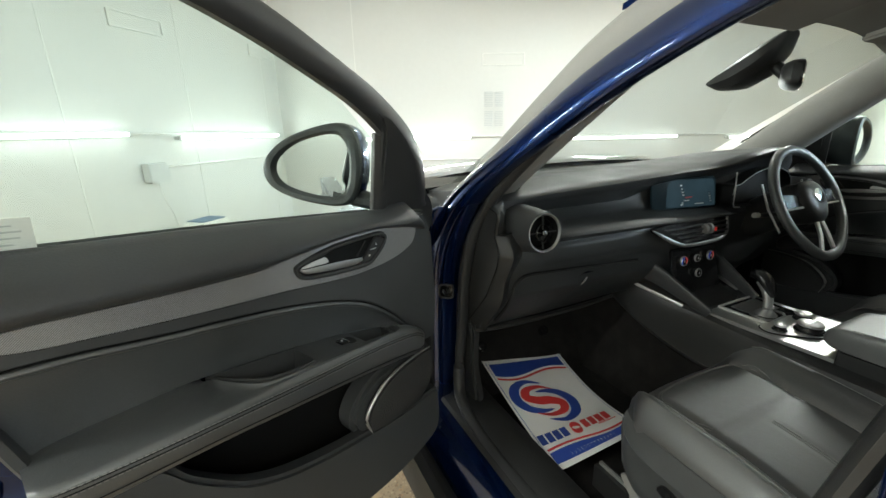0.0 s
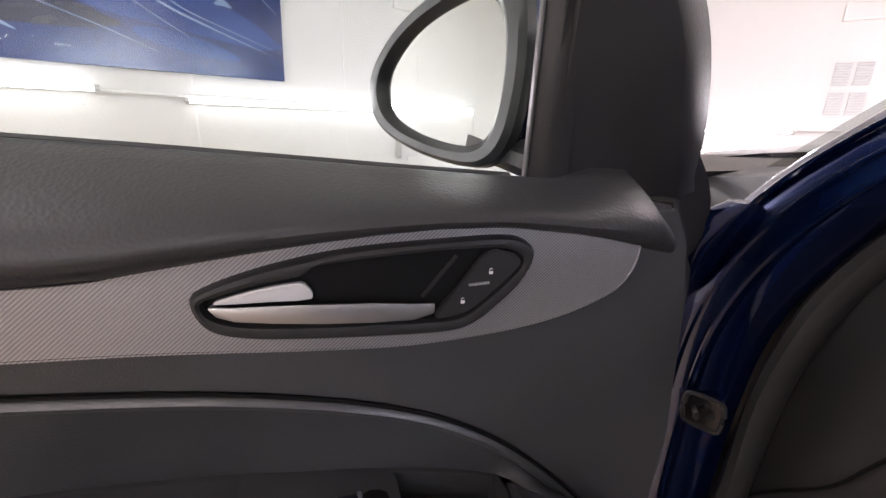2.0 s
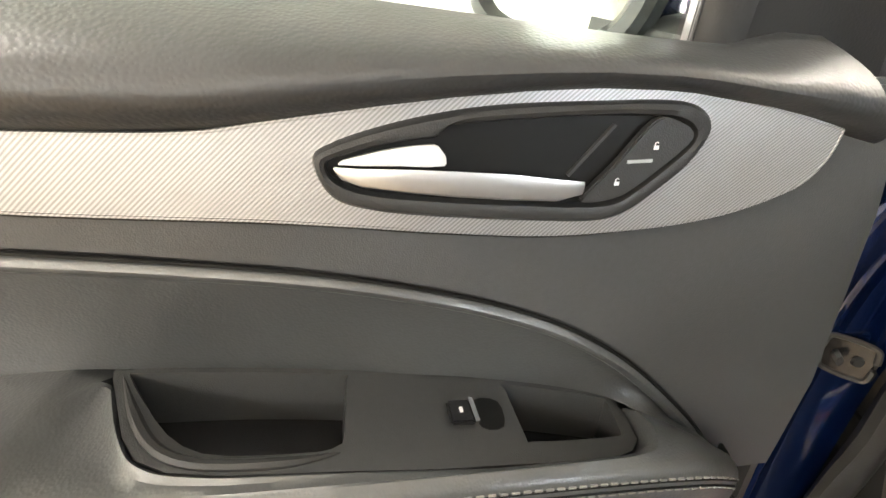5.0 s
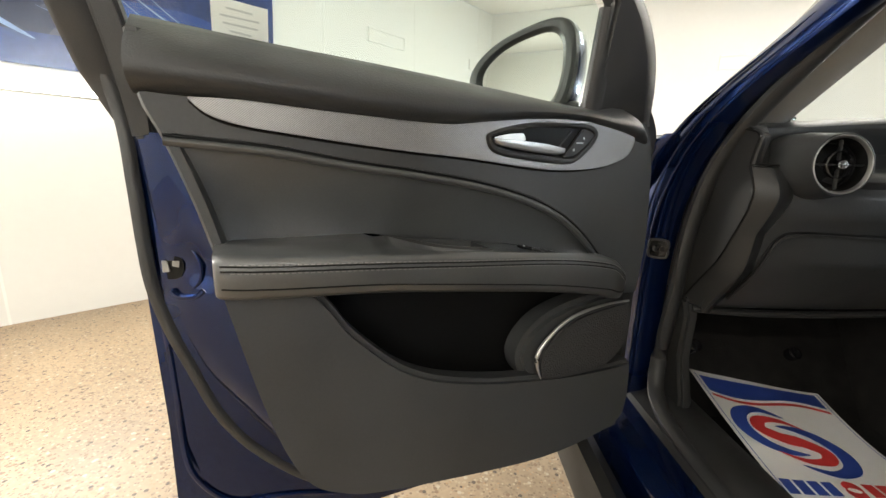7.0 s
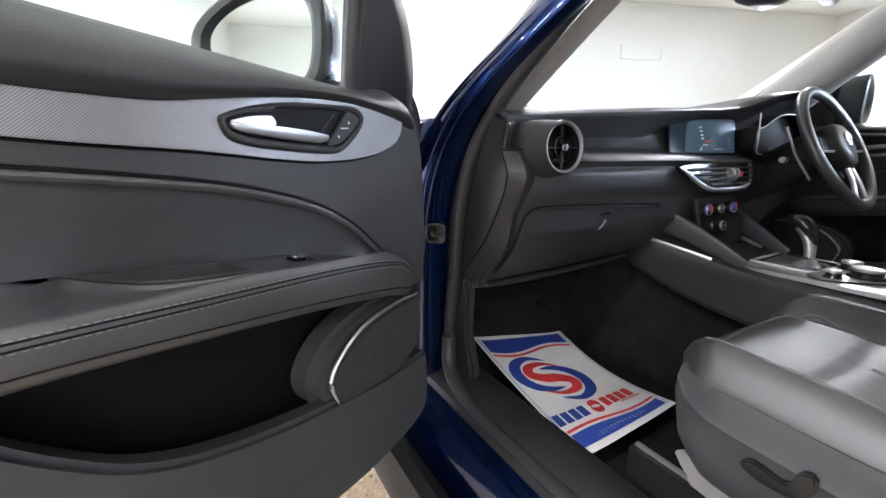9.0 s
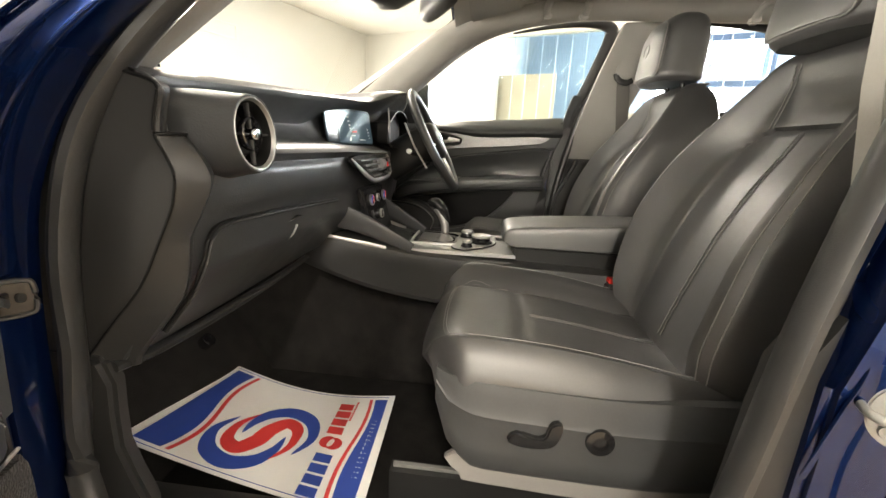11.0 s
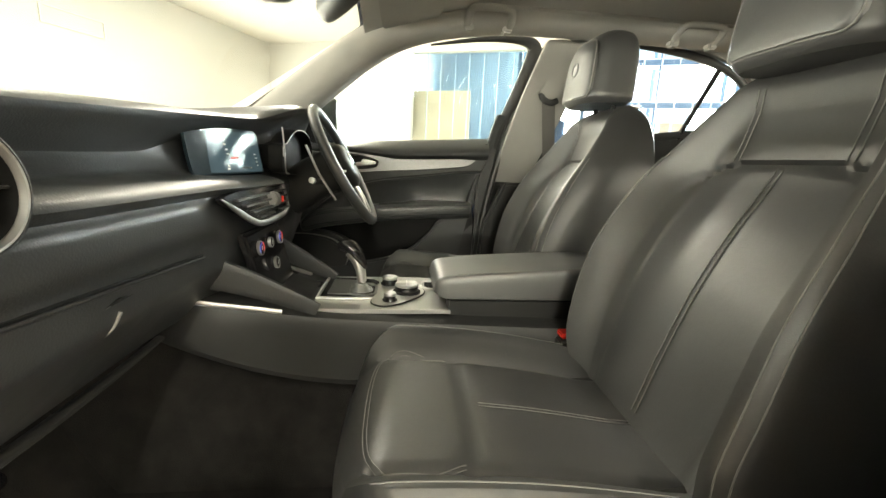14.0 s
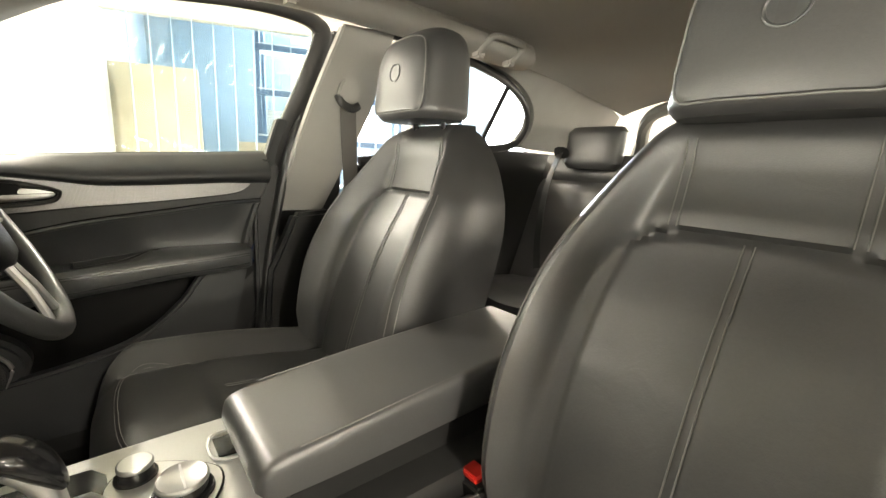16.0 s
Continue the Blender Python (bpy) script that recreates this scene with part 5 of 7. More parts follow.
    part("door_rubber", sweep([S(p.x, p.y, -0.070) for p in curve_pts([(a, b, 0) for a, b in rim], 5)], 0.007, 0.009, n=8), M_RUBBER, d, "black rubber seal")
    tilt = lambda z: -0.075 + 0.34 * max(0, z - 1.05)
    rail = [(-0.012, 1.035), (0.004, 1.10), (0.035, 1.162), (0.08, 1.212), (0.134, 1.252), (0.20, 1.292), (0.285, 1.332), (0.43, 1.392), (0.58, 1.437), (0.77, 1.468), (0.90, 1.476), (0.962, 1.466), (0.980, 1.43), (0.945, 1.30), (0.905, 1.18), (0.882, 1.08), (0.868, 1.02), (0.862, 0.985)]
    part("window_frame", sweep([S(p.x, p.y, tilt(p.y) - 0.004) for p in curve_pts([(a, b, 0) for a, b in (rail if open_door else rail[8:])], 6)], 0.034, 0.020, n=10, up=S.n, power=0.6, taper=lambda s: (1.2 - 0.4 * min(1, s * 3) if open_door else min(0.8, 0.10 + 1.7 * s)) * (1 - 0.75 * max(0, (s - 0.90) / 0.10))), M_RUBBER, d, "black window frame")
    sail = [(-0.022, 1.03), (0.130, 1.035), (0.150, 1.225), (0.175, 1.265), (0.134, 1.252), (0.08, 1.212), (0.035, 1.162), (0.005, 1.10)]
    part("mirror_sail", slab(sail, 0.022, lambda u, z, n: S(u, z, n + tilt(z)), 0.002), M_RUBBER, d, "black mirror corner panel", bevel=0.006)
    part("mirror_base_cover", slab(smooth2([(0.07, 1.20), (0.01, 1.145), (-0.045, 1.09), (-0.080, 1.035), (-0.078, 0.988), (-0.055, 0.958), (-0.015, 0.952), (0.03, 0.97), (0.05, 1.05)], 4), 0.05, S, -0.118), M_RUBBER, d, "black plastic mirror base cover", bevel=0.012)
    part("window_post", sweep([S(0.128, 1.03, -0.058), S(0.142, 1.225, -0.015)], 0.0185, 0.012, n=8, power=0.6), M_RUBBER, d, "black upright window rubber")
    part("post_edge", sweep([S(0.148, 1.04, -0.050), S(0.161, 1.225, -0.010)], 0.0014, n=6), M_RUBBER, d)
    gl = [(0.15, 1.02), (0.16, 1.21), (0.31, 1.325), (0.424, 1.38), (0.576, 1.43), (0.77, 1.46), (0.95, 1.455), (0.96, 1.40), (0.90, 1.18), (0.87, 1.03)]
    pane = part("window_pane", slab(gl, 0.004, lambda u, z, n: S(u, z, n + tilt(z))), M_GLASS, d, smooth=False)
    pane.visible_shadow = False
    if open_door:
        part("window_sticker", slab([(0.693, 1.097), (0.758, 1.103), (0.756, 1.146), (0.692, 1.140)], 0.001, lambda u, z, n: S(u, z, n + tilt(z) + 0.0045)), M_PAPER, d, "white paper notice stuck on the window")
        for k, w in enumerate((0.03, 0.045, 0.04, 0.025)):
            part("notice_line", slab([(0.725 - w / 2, 1.131 - 0.008 * k), (0.725 + w / 2, 1.134 - 0.008 * k), (0.725 + w / 2, 1.136 - 0.008 * k), (0.725 - w / 2, 1.133 - 0.008 * k)], 0.0004, lambda u, z, n: S(u, z, n + tilt(z) + 0.0056)), M_GREYBOX, d)
    part("belt_seal", sweep([S(0.16 + 0.68 * k / 8, belt(0.16 + 0.68 * k / 8) - 0.002, -0.057) for k in range(9)], 0.0045, n=6), M_RUBBER, d)
    # latch in its dished pocket
    L = lambda u, z, n: S(u, z, -0.0600 - 0.45 * (u - 0.82) + n)
    dish_line = smooth2([(0.8475, 0.838), (0.825, 0.839), (0.806, 0.832), (0.796, 0.811), (0.798, 0.786), (0.8155, 0.771), (0.841, 0.771)], 5, closed=False)
    dish = part("latch_dish", sweep([L(a, b, -0.0035) for a, b in dish_line], 0.0024, 0.0016, n=8, up=S.n), M_PAINT, d, "pressed rim round the latch")
    # the opening is a flat near-black plate, its shade painted in
    part("latch_hole", slab(smooth2([(0.8430, 0.8205), (0.8175, 0.8180), (0.8200, 0.7925), (0.8425, 0.7915)], 3), 0.004, L, -0.003), M_CUP, dish, "near-black plate for the shade in the latch opening")
    part("latch_claw", slab([(0.8330, 0.800), (0.8425, 0.798), (0.8425, 0.816), (0.8350, 0.814)], 0.003, L, 0.0012), M_STEEL, dish, bevel=0.0008)
    part("latch_plate", slab([(0.8215, 0.806), (0.8300, 0.808), (0.8290, 0.815), (0.8205, 0.815)], 0.002, L, 0.0012), M_STEEL, dish)
    # wing mirror
    c = S(0.172, 1.150, -0.225)
    w = part("mirror_housing", mirror_shell(S, c, open_door), M_PAINT if open_door else M_LINING, d, "dark blue wing mirror housing" if open_door else "dark wing mirror housing")
    part("mirror_rim", mirror_rim(S, c, open_door), M_RUBBER, w, "black mirror surround")
    part("mirror_glass", mirror_face(S, c, open_door), M_MIRROR, w, "mirror glass")
    part("mirror_arm", sweep([S(0.06, 1.055, -0.08), S(0.09, 1.065, -0.13), S(0.13, 1.085, -0.20)], 0.03, 0.022, n=10), M_RUBBER, w)
    return d


def mirror_outline(k):
    """The egg-shaped mirror's outline, in its own width and height."""
    base = [(-0.130, -0.010), (-0.115, 0.028), (-0.06, 0.068), (0.02, 0.093), (0.085, 0.097), (0.115, 0.065), (0.120, 0.0), (0.105, -0.065), (0.07, -0.092), (0.0, -0.088), (-0.07, -0.070), (-0.115, -0.045)]
    return [(a * k, b * k) for a, b in smooth2(base, 4)]


def mirror_place(S, c, open_door):
    # the glass looks back along the car and in towards the driving seat; it turns with the door
    ax = (S.u * 0.87 + S.n * 0.49).normalized() if open_door else (S.u * 0.98 - S.n * 0.16).normalized()
    wide = ax.cross(Vector((0, 0, 1))).normalized()
    if wide.dot(S.n) < 0:
        wide = -wide
    return ax, wide


def mirror_shell(S, c, o):
    ax, wide = mirror_place(S, c, o)
    rings = []
    for dpt, k in ((0.0, 1.0), (-0.02, 1.01), (-0.05, 0.96), (-0.08, 0.84), (-0.105, 0.60), (-0.115, 0.25)):
        rings.append([c + ax * dpt + wide * (a + 0.15 * -dpt) + Vector((0, 0, b)) for a, b in mirror_outline(k)])
    return loft(rings)


def mirror_rim(S, c, o):
    ax, wide = mirror_place(S, c, o)
    prof = ((0.0, 1.02), (0.012, 1.0), (0.017, 0.94), (0.016, 0.84), (0.006, 0.765), (0.002, 0.76))
    return loft([[c + ax * h + wide * a + Vector((0, 0, b)) for a, b in mirror_outline(k)] for h, k in prof], caps=False)


def mirror_face(S, c, o):
    ax, wide = mirror_place(S, c, o)
    return loft([[c + ax * h + wide * a + Vector((0, 0, b)) for a, b in mirror_outline(k)] for h, k in ((0.001, 0.80), (0.004, 0.80))])


NEAR = Side((0.4305, 0.9576), (-0.909, -0.417), (0.417, -0.909))
FAR = Side((2.085, 1.03), (0.0, -1.0), (-1.0, 0.0))
front_door(NEAR, True, "open dark blue front door with black leather lining")
front_door(FAR, False, "closed front door with black lining and silver strip")


# ---- dashboard ----
dash = thing("dashboard", "black moulded dashboard with round vent and wide screen", "dashboard")
PROF = [   # at each x: the section from the windscreen down to the toe board, as (y, z)
    (0.60, ((1.40, 1.02), (1.10, 1.055), (1.00, 1.050), (0.975, 1.040), (0.975, 1.02), (0.965, 0.99), (0.93, 0.965), (0.925, 0.955), (0.925, 0.94), (0.93, 0.93), (0.925, 0.92), (0.93, 0.87), (0.935, 0.83), (0.945, 0.78), (1.01, 0.650), (1.14, 0.66))),
    (0.68, ((1.40, 1.04), (1.12, 1.064), (0.995, 1.052), (0.965, 1.042), (0.968, 1.022), (0.99, 0.995), (0.955, 0.966), (0.905, 0.957), (0.895, 0.942), (0.905, 0.930), (0.895, 0.918), (0.895, 0.875), (0.908, 0.845), (0.915, 0.78), (1.005, 0.652), (1.14, 0.66))),
    (0.80, ((1.40, 1.05), (1.12, 1.070), (0.985, 1.060), (0.955, 1.050), (0.962, 1.030), (1.00, 0.995), (0.955, 0.966), (0.885, 0.958), (0.865, 0.942), (0.885, 0.929), (0.872, 0.917), (0.875, 0.875), (0.895, 0.848), (0.902, 0.78), (1.00, 0.655), (1.14, 0.66))),
    (1.10, ((1.40, 1.06), (1.12, 1.084), (0.960, 1.078), (0.930, 1.068), (0.940, 1.045), (0.985, 1.00), (0.955, 0.968), (0.875, 0.958), (0.850, 0.942), (0.878, 0.928), (0.866, 0.916), (0.868, 0.875), (0.885, 0.850), (0.890, 0.79), (0.975, 0.675), (1.14, 0.66))),
    (1.30, ((1.40, 1.065), (1.12, 1.09), (0.945, 1.088), (0.915, 1.080), (0.935, 1.060), (0.995, 1.03), (0.970, 0.958), (0.865, 0.951), (0.842, 0.937), (0.872, 0.926), (0.868, 0.914), (0.872, 0.86), (0.88, 0.82), (0.885, 0.76), (0.92, 0.70), (1.14, 0.66))),
    (1.47, ((1.40, 1.065), (1.12, 1.10), (0.925, 1.100), (0.895, 1.092), (0.915, 1.072), (0.965, 1.03), (0.945, 0.958), (0.865, 0.948), (0.842, 0.935), (0.872, 0.925), (0.868, 0.912), (0.872, 0.86), (0.88, 0.82), (0.885, 0.76), (0.92, 0.70), (1.14, 0.66))),
    (1.56, ((1.40, 1.065), (1.10, 1.115), (0.87, 1.135), (0.835, 1.128), (0.845, 1.11), (0.90, 1.07), (0.90, 0.98), (0.875, 0.93), (0.872, 0.925), (0.875, 0.92), (0.875, 0.91), (0.88, 0.86), (0.885, 0.82), (0.90, 0.74), (0.95, 0.66), (1.14, 0.66))),
    (1.70, ((1.40, 1.06), (1.10, 1.125), (0.86, 1.152), (0.825, 1.145), (0.835, 1.125), (0.90, 1.08), (0.90, 0.98), (0.875, 0.93), (0.872, 0.925), (0.875, 0.92), (0.875, 0.91), (0.88, 0.86), (0.885, 0.82), (0.90, 0.72), (0.95, 0.64), (1.14, 0.66))),
    (1.86, ((1.40, 1.05), (1.10, 1.10), (0.90, 1.115), (0.87, 1.105), (0.88, 1.085), (0.93, 1.04), (0.92, 0.98), (0.89, 0.95), (0.885, 0.94), (0.89, 0.93), (0.885, 0.92), (0.89, 0.87), (0.90, 0.84), (0.91, 0.76), (0.97, 0.66), (1.14, 0.66))),
    (2.07, ((1.40, 1.02), (1.10, 1.055), (1.00, 1.050), (0.975, 1.040), (0.975, 1.02), (0.965, 0.99), (0.93, 0.965), (0.925, 0.955), (0.925, 0.94), (0.93, 0.93), (0.925, 0.92), (0.93, 0.87), (0.935, 0.83), (0.945, 0.78), (1.01, 0.650), (1.14, 0.66))),
]


def dash_ring(x):
    """The section at x, every corner slightly rounded."""
    flat = lerp([(a, tuple(v for p in b for v in p)) for a, b in PROF], x)
    pts = [(flat[2 * k], flat[2 * k + 1]) for k in range(len(flat) // 2)]
    out = [pts[0]]
    for a, b, c in zip(pts, pts[1:], pts[2:]):
        va, vc = Vector((a[0] - b[0], a[1] - b[1])), Vector((c[0] - b[0], c[1] - b[1]))
        r = min(0.010, va.length * 0.42, vc.length * 0.42)
        p, q = Vector(b) + va.normalized() * r, Vector(b) + vc.normalized() * r
        for s in (0.0, 0.5, 1.0):
            out.append(tuple((1 - s) ** 2 * p + 2 * s * (1 - s) * Vector(b) + s * s * q))
    out.append(pts[-1])
    return [Vector((x, y, z)) for y, z in out]


rings = [dash_ring(0.60 + (2.07 - 0.60) * k / 60) for k in range(61)]
bm = bmesh.new()
cols = [[bm.verts.new(p) for p in r] for r in rings]
for a, b in zip(cols, cols[1:]):
    for i in range(len(a) - 1):
        bm.faces.new((a[i], a[i + 1], b[i + 1], b[i]))
for c in (cols[0], cols[-1]):
    bm.faces.new(c)
bmesh.ops.recalc_face_normals(bm, faces=bm.faces[:])
part("dash_body", bm, M_PAD, dash, "black grained moulding")

# the end next to the door opening: clip-in cover, upper corner and the column with its ridge
seam = [(0.640, 1.068), (0.705, 1.015), (0.773, 0.957), (0.828, 0.926), (0.877, 0.901), (0.893, 0.896), (0.919, 0.892), (0.944, 0.901), (0.965, 0.911), (0.989, 0.908), (1.014, 0.901), (1.023, 0.905), (1.030, 0.925), (1.036, 0.960)]
line = curve_pts([(y, z, 0) for z, y in seam], 5)
cover = [(p.x, p.y) for p in line] + [(1.06, 1.040), (1.15, 1.03), (1.17, 0.85), (1.15, 0.66), (1.09, 0.63)]
part("end_cover", slab(cover, 0.022, lambda y, z, n: Vector((0.584 + n, y, z))), M_PLASTIC, dash, "black clip-in end cover", bevel=0.0015)
part("end_seam", sweep([Vector((0.5835, p.x - 0.0008, p.y)) for p in line], 0.0020, n=6), M_CUP, dash)
seam_y = [(z, y) for z, y in seam if z < 1.02]
rings = []
for k in range(29):
    z = 0.642 + 0.322 * k / 28
    ys = lerp(seam_y, z)
    yr = min(lerp([(0.64, 1.032), (0.751, 0.954), (0.828, 0.906), (0.88, 0.876), (0.913, 0.864), (0.947, 0.880), (0.965, 0.899)], z), lerp([(0.65, 1.002), (0.78, 0.914), (0.85, 0.905), (0.965, 0.95)], z) - 0.004)
    rings.append([Vector((0.5855, ys, z)), Vector((0.588, ys - 0.003, z)), Vector((0.605, yr + 0.004, z)), Vector((0.611, yr, z)), Vector((0.619, yr + 0.003, z)), Vector((0.66, yr + 0.030, z)), Vector((0.69, yr + 0.06, z))])
part("end_column", loft(rings, closed=False), M_PLASTIC, dash, "black side column with a ridge")
rings = []
for k in range(13):
    z = 0.968 + 0.072 * k / 12
    ys = lerp([(0.965, 0.911), (0.989, 0.908), (1.014, 0.901), (1.030, 0.915), (1.042, 0.945)], z)
    rings.append([Vector((0.5855, ys, z)), Vector((0.590, ys - 0.003, z)), Vector((0.600, ys + 0.001, z)), Vector((0.657, lerp([(0.966, 0.945), (1.045, 0.984)], z), z + 0.003)), Vector((0.69, 1.0, z + 0.006))])
part("end_corner", loft(rings, closed=False), M_PLASTIC, dash, "black upper end corner")
part("corner_top", sheet(lambda u, v: Vector((0.586 + 0.09 * u, lerp([(0, 0.945), (0.8, 0.984), (1, 0.99)], u) + (1.15 - 0.945) * v, 1.041 + 0.008 * u + 0.012 * math.sin(math.pi * v * 0.6))), 8, 8, 0.012, (0, 0, -1)), M_PAD, dash)
part("end_seam", sweep([(0.586, 0.910, 0.966), (0.600, 0.900, 0.9665), (0.618, 0.900, 0.967), (0.645, 0.915, 0.967)], 0.0022, n=6), M_CUP, dash)

# round side vents
def round_vent(cx, cy, cz, axis):
    axis = Vector(axis).normalized()
    c = Vector((cx, cy, cz))
    turned_ring = lambda c, axis, prof, n, caps=True: disc_ring(c, axis, [(r * 0.86, h) for r, h in prof], n, caps=caps)
    nac = part("vent_housing", turned_ring(c, axis, [(0.078, -0.11), (0.073, -0.06), (0.0655, -0.02), (0.0632, -0.002), (0.0618, 0.0045), (0.0598, 0.0050), (0.0585, 0.003)], 40, caps=False), M_PAD, dash)
    part("vent_ring", turned_ring(c, axis, [(0.0590, 0.001), (0.0588, 0.0042), (0.0578, 0.0052), (0.0560, 0.0046), (0.0530, -0.004), (0.0515, -0.02)], 48, caps=False), M_SATIN, nac, "satin silver vent ring")
    part("vent_bowl", turned_ring(c, axis, [(0.0525, 0.000), (0.0505, -0.010), (0.048, -0.038), (0.001, -0.040)], 36, caps=False), M_CUP, nac, "dark vent bowl")
    part("vent_inner_ring", turned_ring(c, axis, [(0.026, -0.010), (0.0275, -0.002), (0.0255, 0.000), (0.0245, -0.004), (0.0245, -0.012)], 32, caps=False), M_GLOSS, nac)
    part("vent_cup_ring", turned_ring(c, axis, [(0.0440, -0.022), (0.0450, -0.014), (0.0435, -0.013), (0.0425, -0.020)], 36, caps=False), M_GLOSS, nac)
    s = axis.cross(Vector((0, 0, 1))).normalized()
    t = s.cross(axis)
    for k in range(4):
        d = s * math.cos(math.pi / 2 * k) + t * math.sin(math.pi / 2 * k)
        part("vent_spoke", sweep([c + d * 0.008 - axis * 0.006, c + d * 0.042 - axis * 0.006], 0.0016, 0.004, n=6, up=axis), M_PLASTIC, nac)
    part("vent_hub", turned_ring(c, axis, [(0.0105, -0.012), (0.0105, 0.002), (0.008, 0.006), (0.001, 0.007)], 20), M_CHROME, nac, "chrome vent hub")


round_vent(0.697, 0.854, 0.971, (-0.02, -1, 0.08))
round_vent(mx(0.697), 0.854, 0.971, (0.02, -1, 0.08))
# demister grille
part("demister", slab([(0.655, 1.005), (0.74, 1.02), (0.75, 1.055), (0.655, 1.045)], 0.004, lambda x, y, n: Vector((x, y, 1.0615 + n))), M_GLOSS, dash)
for k in range(5):
    part("grille_slat", sweep([(0.66, 1.012 + 0.008 * k, 1.066), (0.742, 1.024 + 0.0075 * k, 1.067)], 0.002, n=5), M_PLASTIC, dash)

# screen under the hood
def scr(a, b, n):
    return Vector((1.262 + a, 0.950 - 0.20 * a + 0.15 * b - n, 0.962 + b))


sc = part("screen", slab(smooth2([(-0.030, -0.002), (0.0, -0.006), (0.195, -0.006), (0.222, -0.003), (0.226, 0.014), (0.224, 0.076), (0.218, 0.094), (0.19, 0.098), (0.0, 0.096), (-0.030, 0.090), (-0.036, 0.070), (-0.036, 0.016)], 2), 0.006, scr, 0.0), M_SCREEN, dash, "dark glossy display", bevel=0.002)
# one emission for the lit picture and the windscreen reflected in it
part("display_area", slab(smooth2([(0.022, 0.002), (0.035, 0.0), (0.205, 0.0), (0.216, 0.002), (0.218, 0.012), (0.216, 0.070), (0.208, 0.088), (0.19, 0.091), (0.06, 0.090), (0.036, 0.084), (0.026, 0.066), (0.021, 0.016)], 2), 0.0006, scr, 0.0058), M_DISPLAY, sc, "lit display, its dim bluish glow also standing for a reflection")
MARKS = ((0.076, 0.070, 0.008, 0.004), (0.079, 0.059, 0.009, 0.004), (0.082, 0.048, 0.009, 0.004), (0.084, 0.039, 0.010, 0.003), (0.090, 0.020, 0.022, 0.003), (0.078, 0.006, 0.009, 0.004), (0.082, 0.012, 0.006, 0.004),
         (0.135, 0.008, 0.036, 0.003), (0.190, 0.040, 0.009, 0.003), (0.192, 0.031, 0.009, 0.003), (0.194, 0.022, 0.007, 0.004), (0.196, 0.014, 0.006, 0.003))
for a0, b0, w, h in MARKS:
    part("screen_mark", slab([(a0, b0), (a0 + w, b0), (a0 + w, b0 + h), (a0, b0 + h)], 0.0005, scr, 0.0066), M_WHITEINK, sc)
part("screen_mark", slab([(0.096, 0.029), (0.124, 0.031), (0.124, 0.035), (0.096, 0.033)], 0.0005, scr, 0.0066), M_PRED, sc)
# centre vents
def cv(a, b, n):
    return Vector((a, 0.848 + 0.25 * (b - 0.89) - n, b + 0.006))


outl = smooth2([(1.110, 0.920), (1.30, 0.928), (1.475, 0.928), (1.47, 0.895), (1.455, 0.872), (1.40, 0.858), (1.268, 0.858), (1.205, 0.874)], 4)
cvp = part("centre_vent", slab(outl, 0.012, cv, -0.006), M_GLOSS, dash, "black twin centre vent with silver edge")
edge = [(1.105, 0.920), (1.150, 0.897), (1.205, 0.871), (1.265, 0.857), (1.40, 0.857), (1.452, 0.868), (1.47, 0.892), (1.474, 0.926)]
part("vent_edge", sweep([cv(p.x, p.y, 0.008) for p in curve_pts([(a, b, 0) for a, b in edge], 5)], 0.0065, 0.005, n=8, up=(0, 1, 0), taper=lambda f: min(1.0, 0.25 + 4 * f) * (1.0 - 0.5 * max(0.0, f - 0.6))), M_RING, cvp, "satin silver edge")
for z in (0.914, 0.900, 0.886, 0.872):
    for x0, x1 in ((1.135 + (0.925 - z) * 2.0, 1.335), (1.385, 1.462)):
        part("vent_slat", slab([(x0, z - 0.002), (x1, z - 0.002), (x1, z + 0.002), (x0, z + 0.002)], 0.010, cv, 0.005), M_PLASTIC, cvp)
for x in (1.345, 1.372):
    part("vent_thumbwheel", disc_ring(cv(x, 0.897, 0.006), (1, 0, 0), [(0.016, -0.007), (0.018, -0.005), (0.018, 0.005), (0.016, 0.007)], 20), M_RING, cvp)
part("thumbwheel_mark", box(1.376, 1.381, 0.822, 0.826, 0.897, 0.911), M_RED, cvp)
# glovebox seam and pull
gl = [(0.628, 0.972, 0.690), (0.634, 0.925, 0.752), (0.640, 0.905, 0.800), (0.652, 0.903, 0.828), (0.690, 0.904, 0.8425), (0.80, 0.894, 0.842), (0.90, 0.890, 0.838), (1.10, 0.884, 0.828)]
part("glovebox_seam", sweep(curve_pts(gl, 6), 0.0030, n=6), M_CUP, dash)
part("glovebox_edge", sweep([p + Vector((0.003, -0.002, -0.0045)) for p in curve_pts(gl, 6)], 0.0026, n=8), M_PLASTIC, dash)
part("lower_lip", sweep(curve_pts([(0.592, 1.024, 0.646), (0.65, 1.008, 0.645), (0.75, 0.999, 0.645), (0.88, 0.985, 0.652), (1.0, 0.974, 0.662), (1.10, 0.966, 0.674)], 5), 0.014, 0.008, n=10, power=0.7, taper=lambda f: 1.0 - 0.45 * f), M_PLASTIC, dash, "black lower dash lip")
part("glovebox_pull", sweep(curve_pts([(0.885, 0.918, 0.765), (0.893, 0.902, 0.780), (0.903, 0.895, 0.800)], 5), 0.004, 0.003, n=8), M_SATIN, dash, "silver glovebox pull")
part("pull_pocket", slab([(0.85, 0.77), (0.885, 0.765), (0.905, 0.80), (0.93, 0.815), (0.90, 0.82), (0.87, 0.81)], 0.003, lambda x, z, n: Vector((x, 0.905 + (0.80 - z) * 0.6 - n, z))), M_GLOSS, dash)

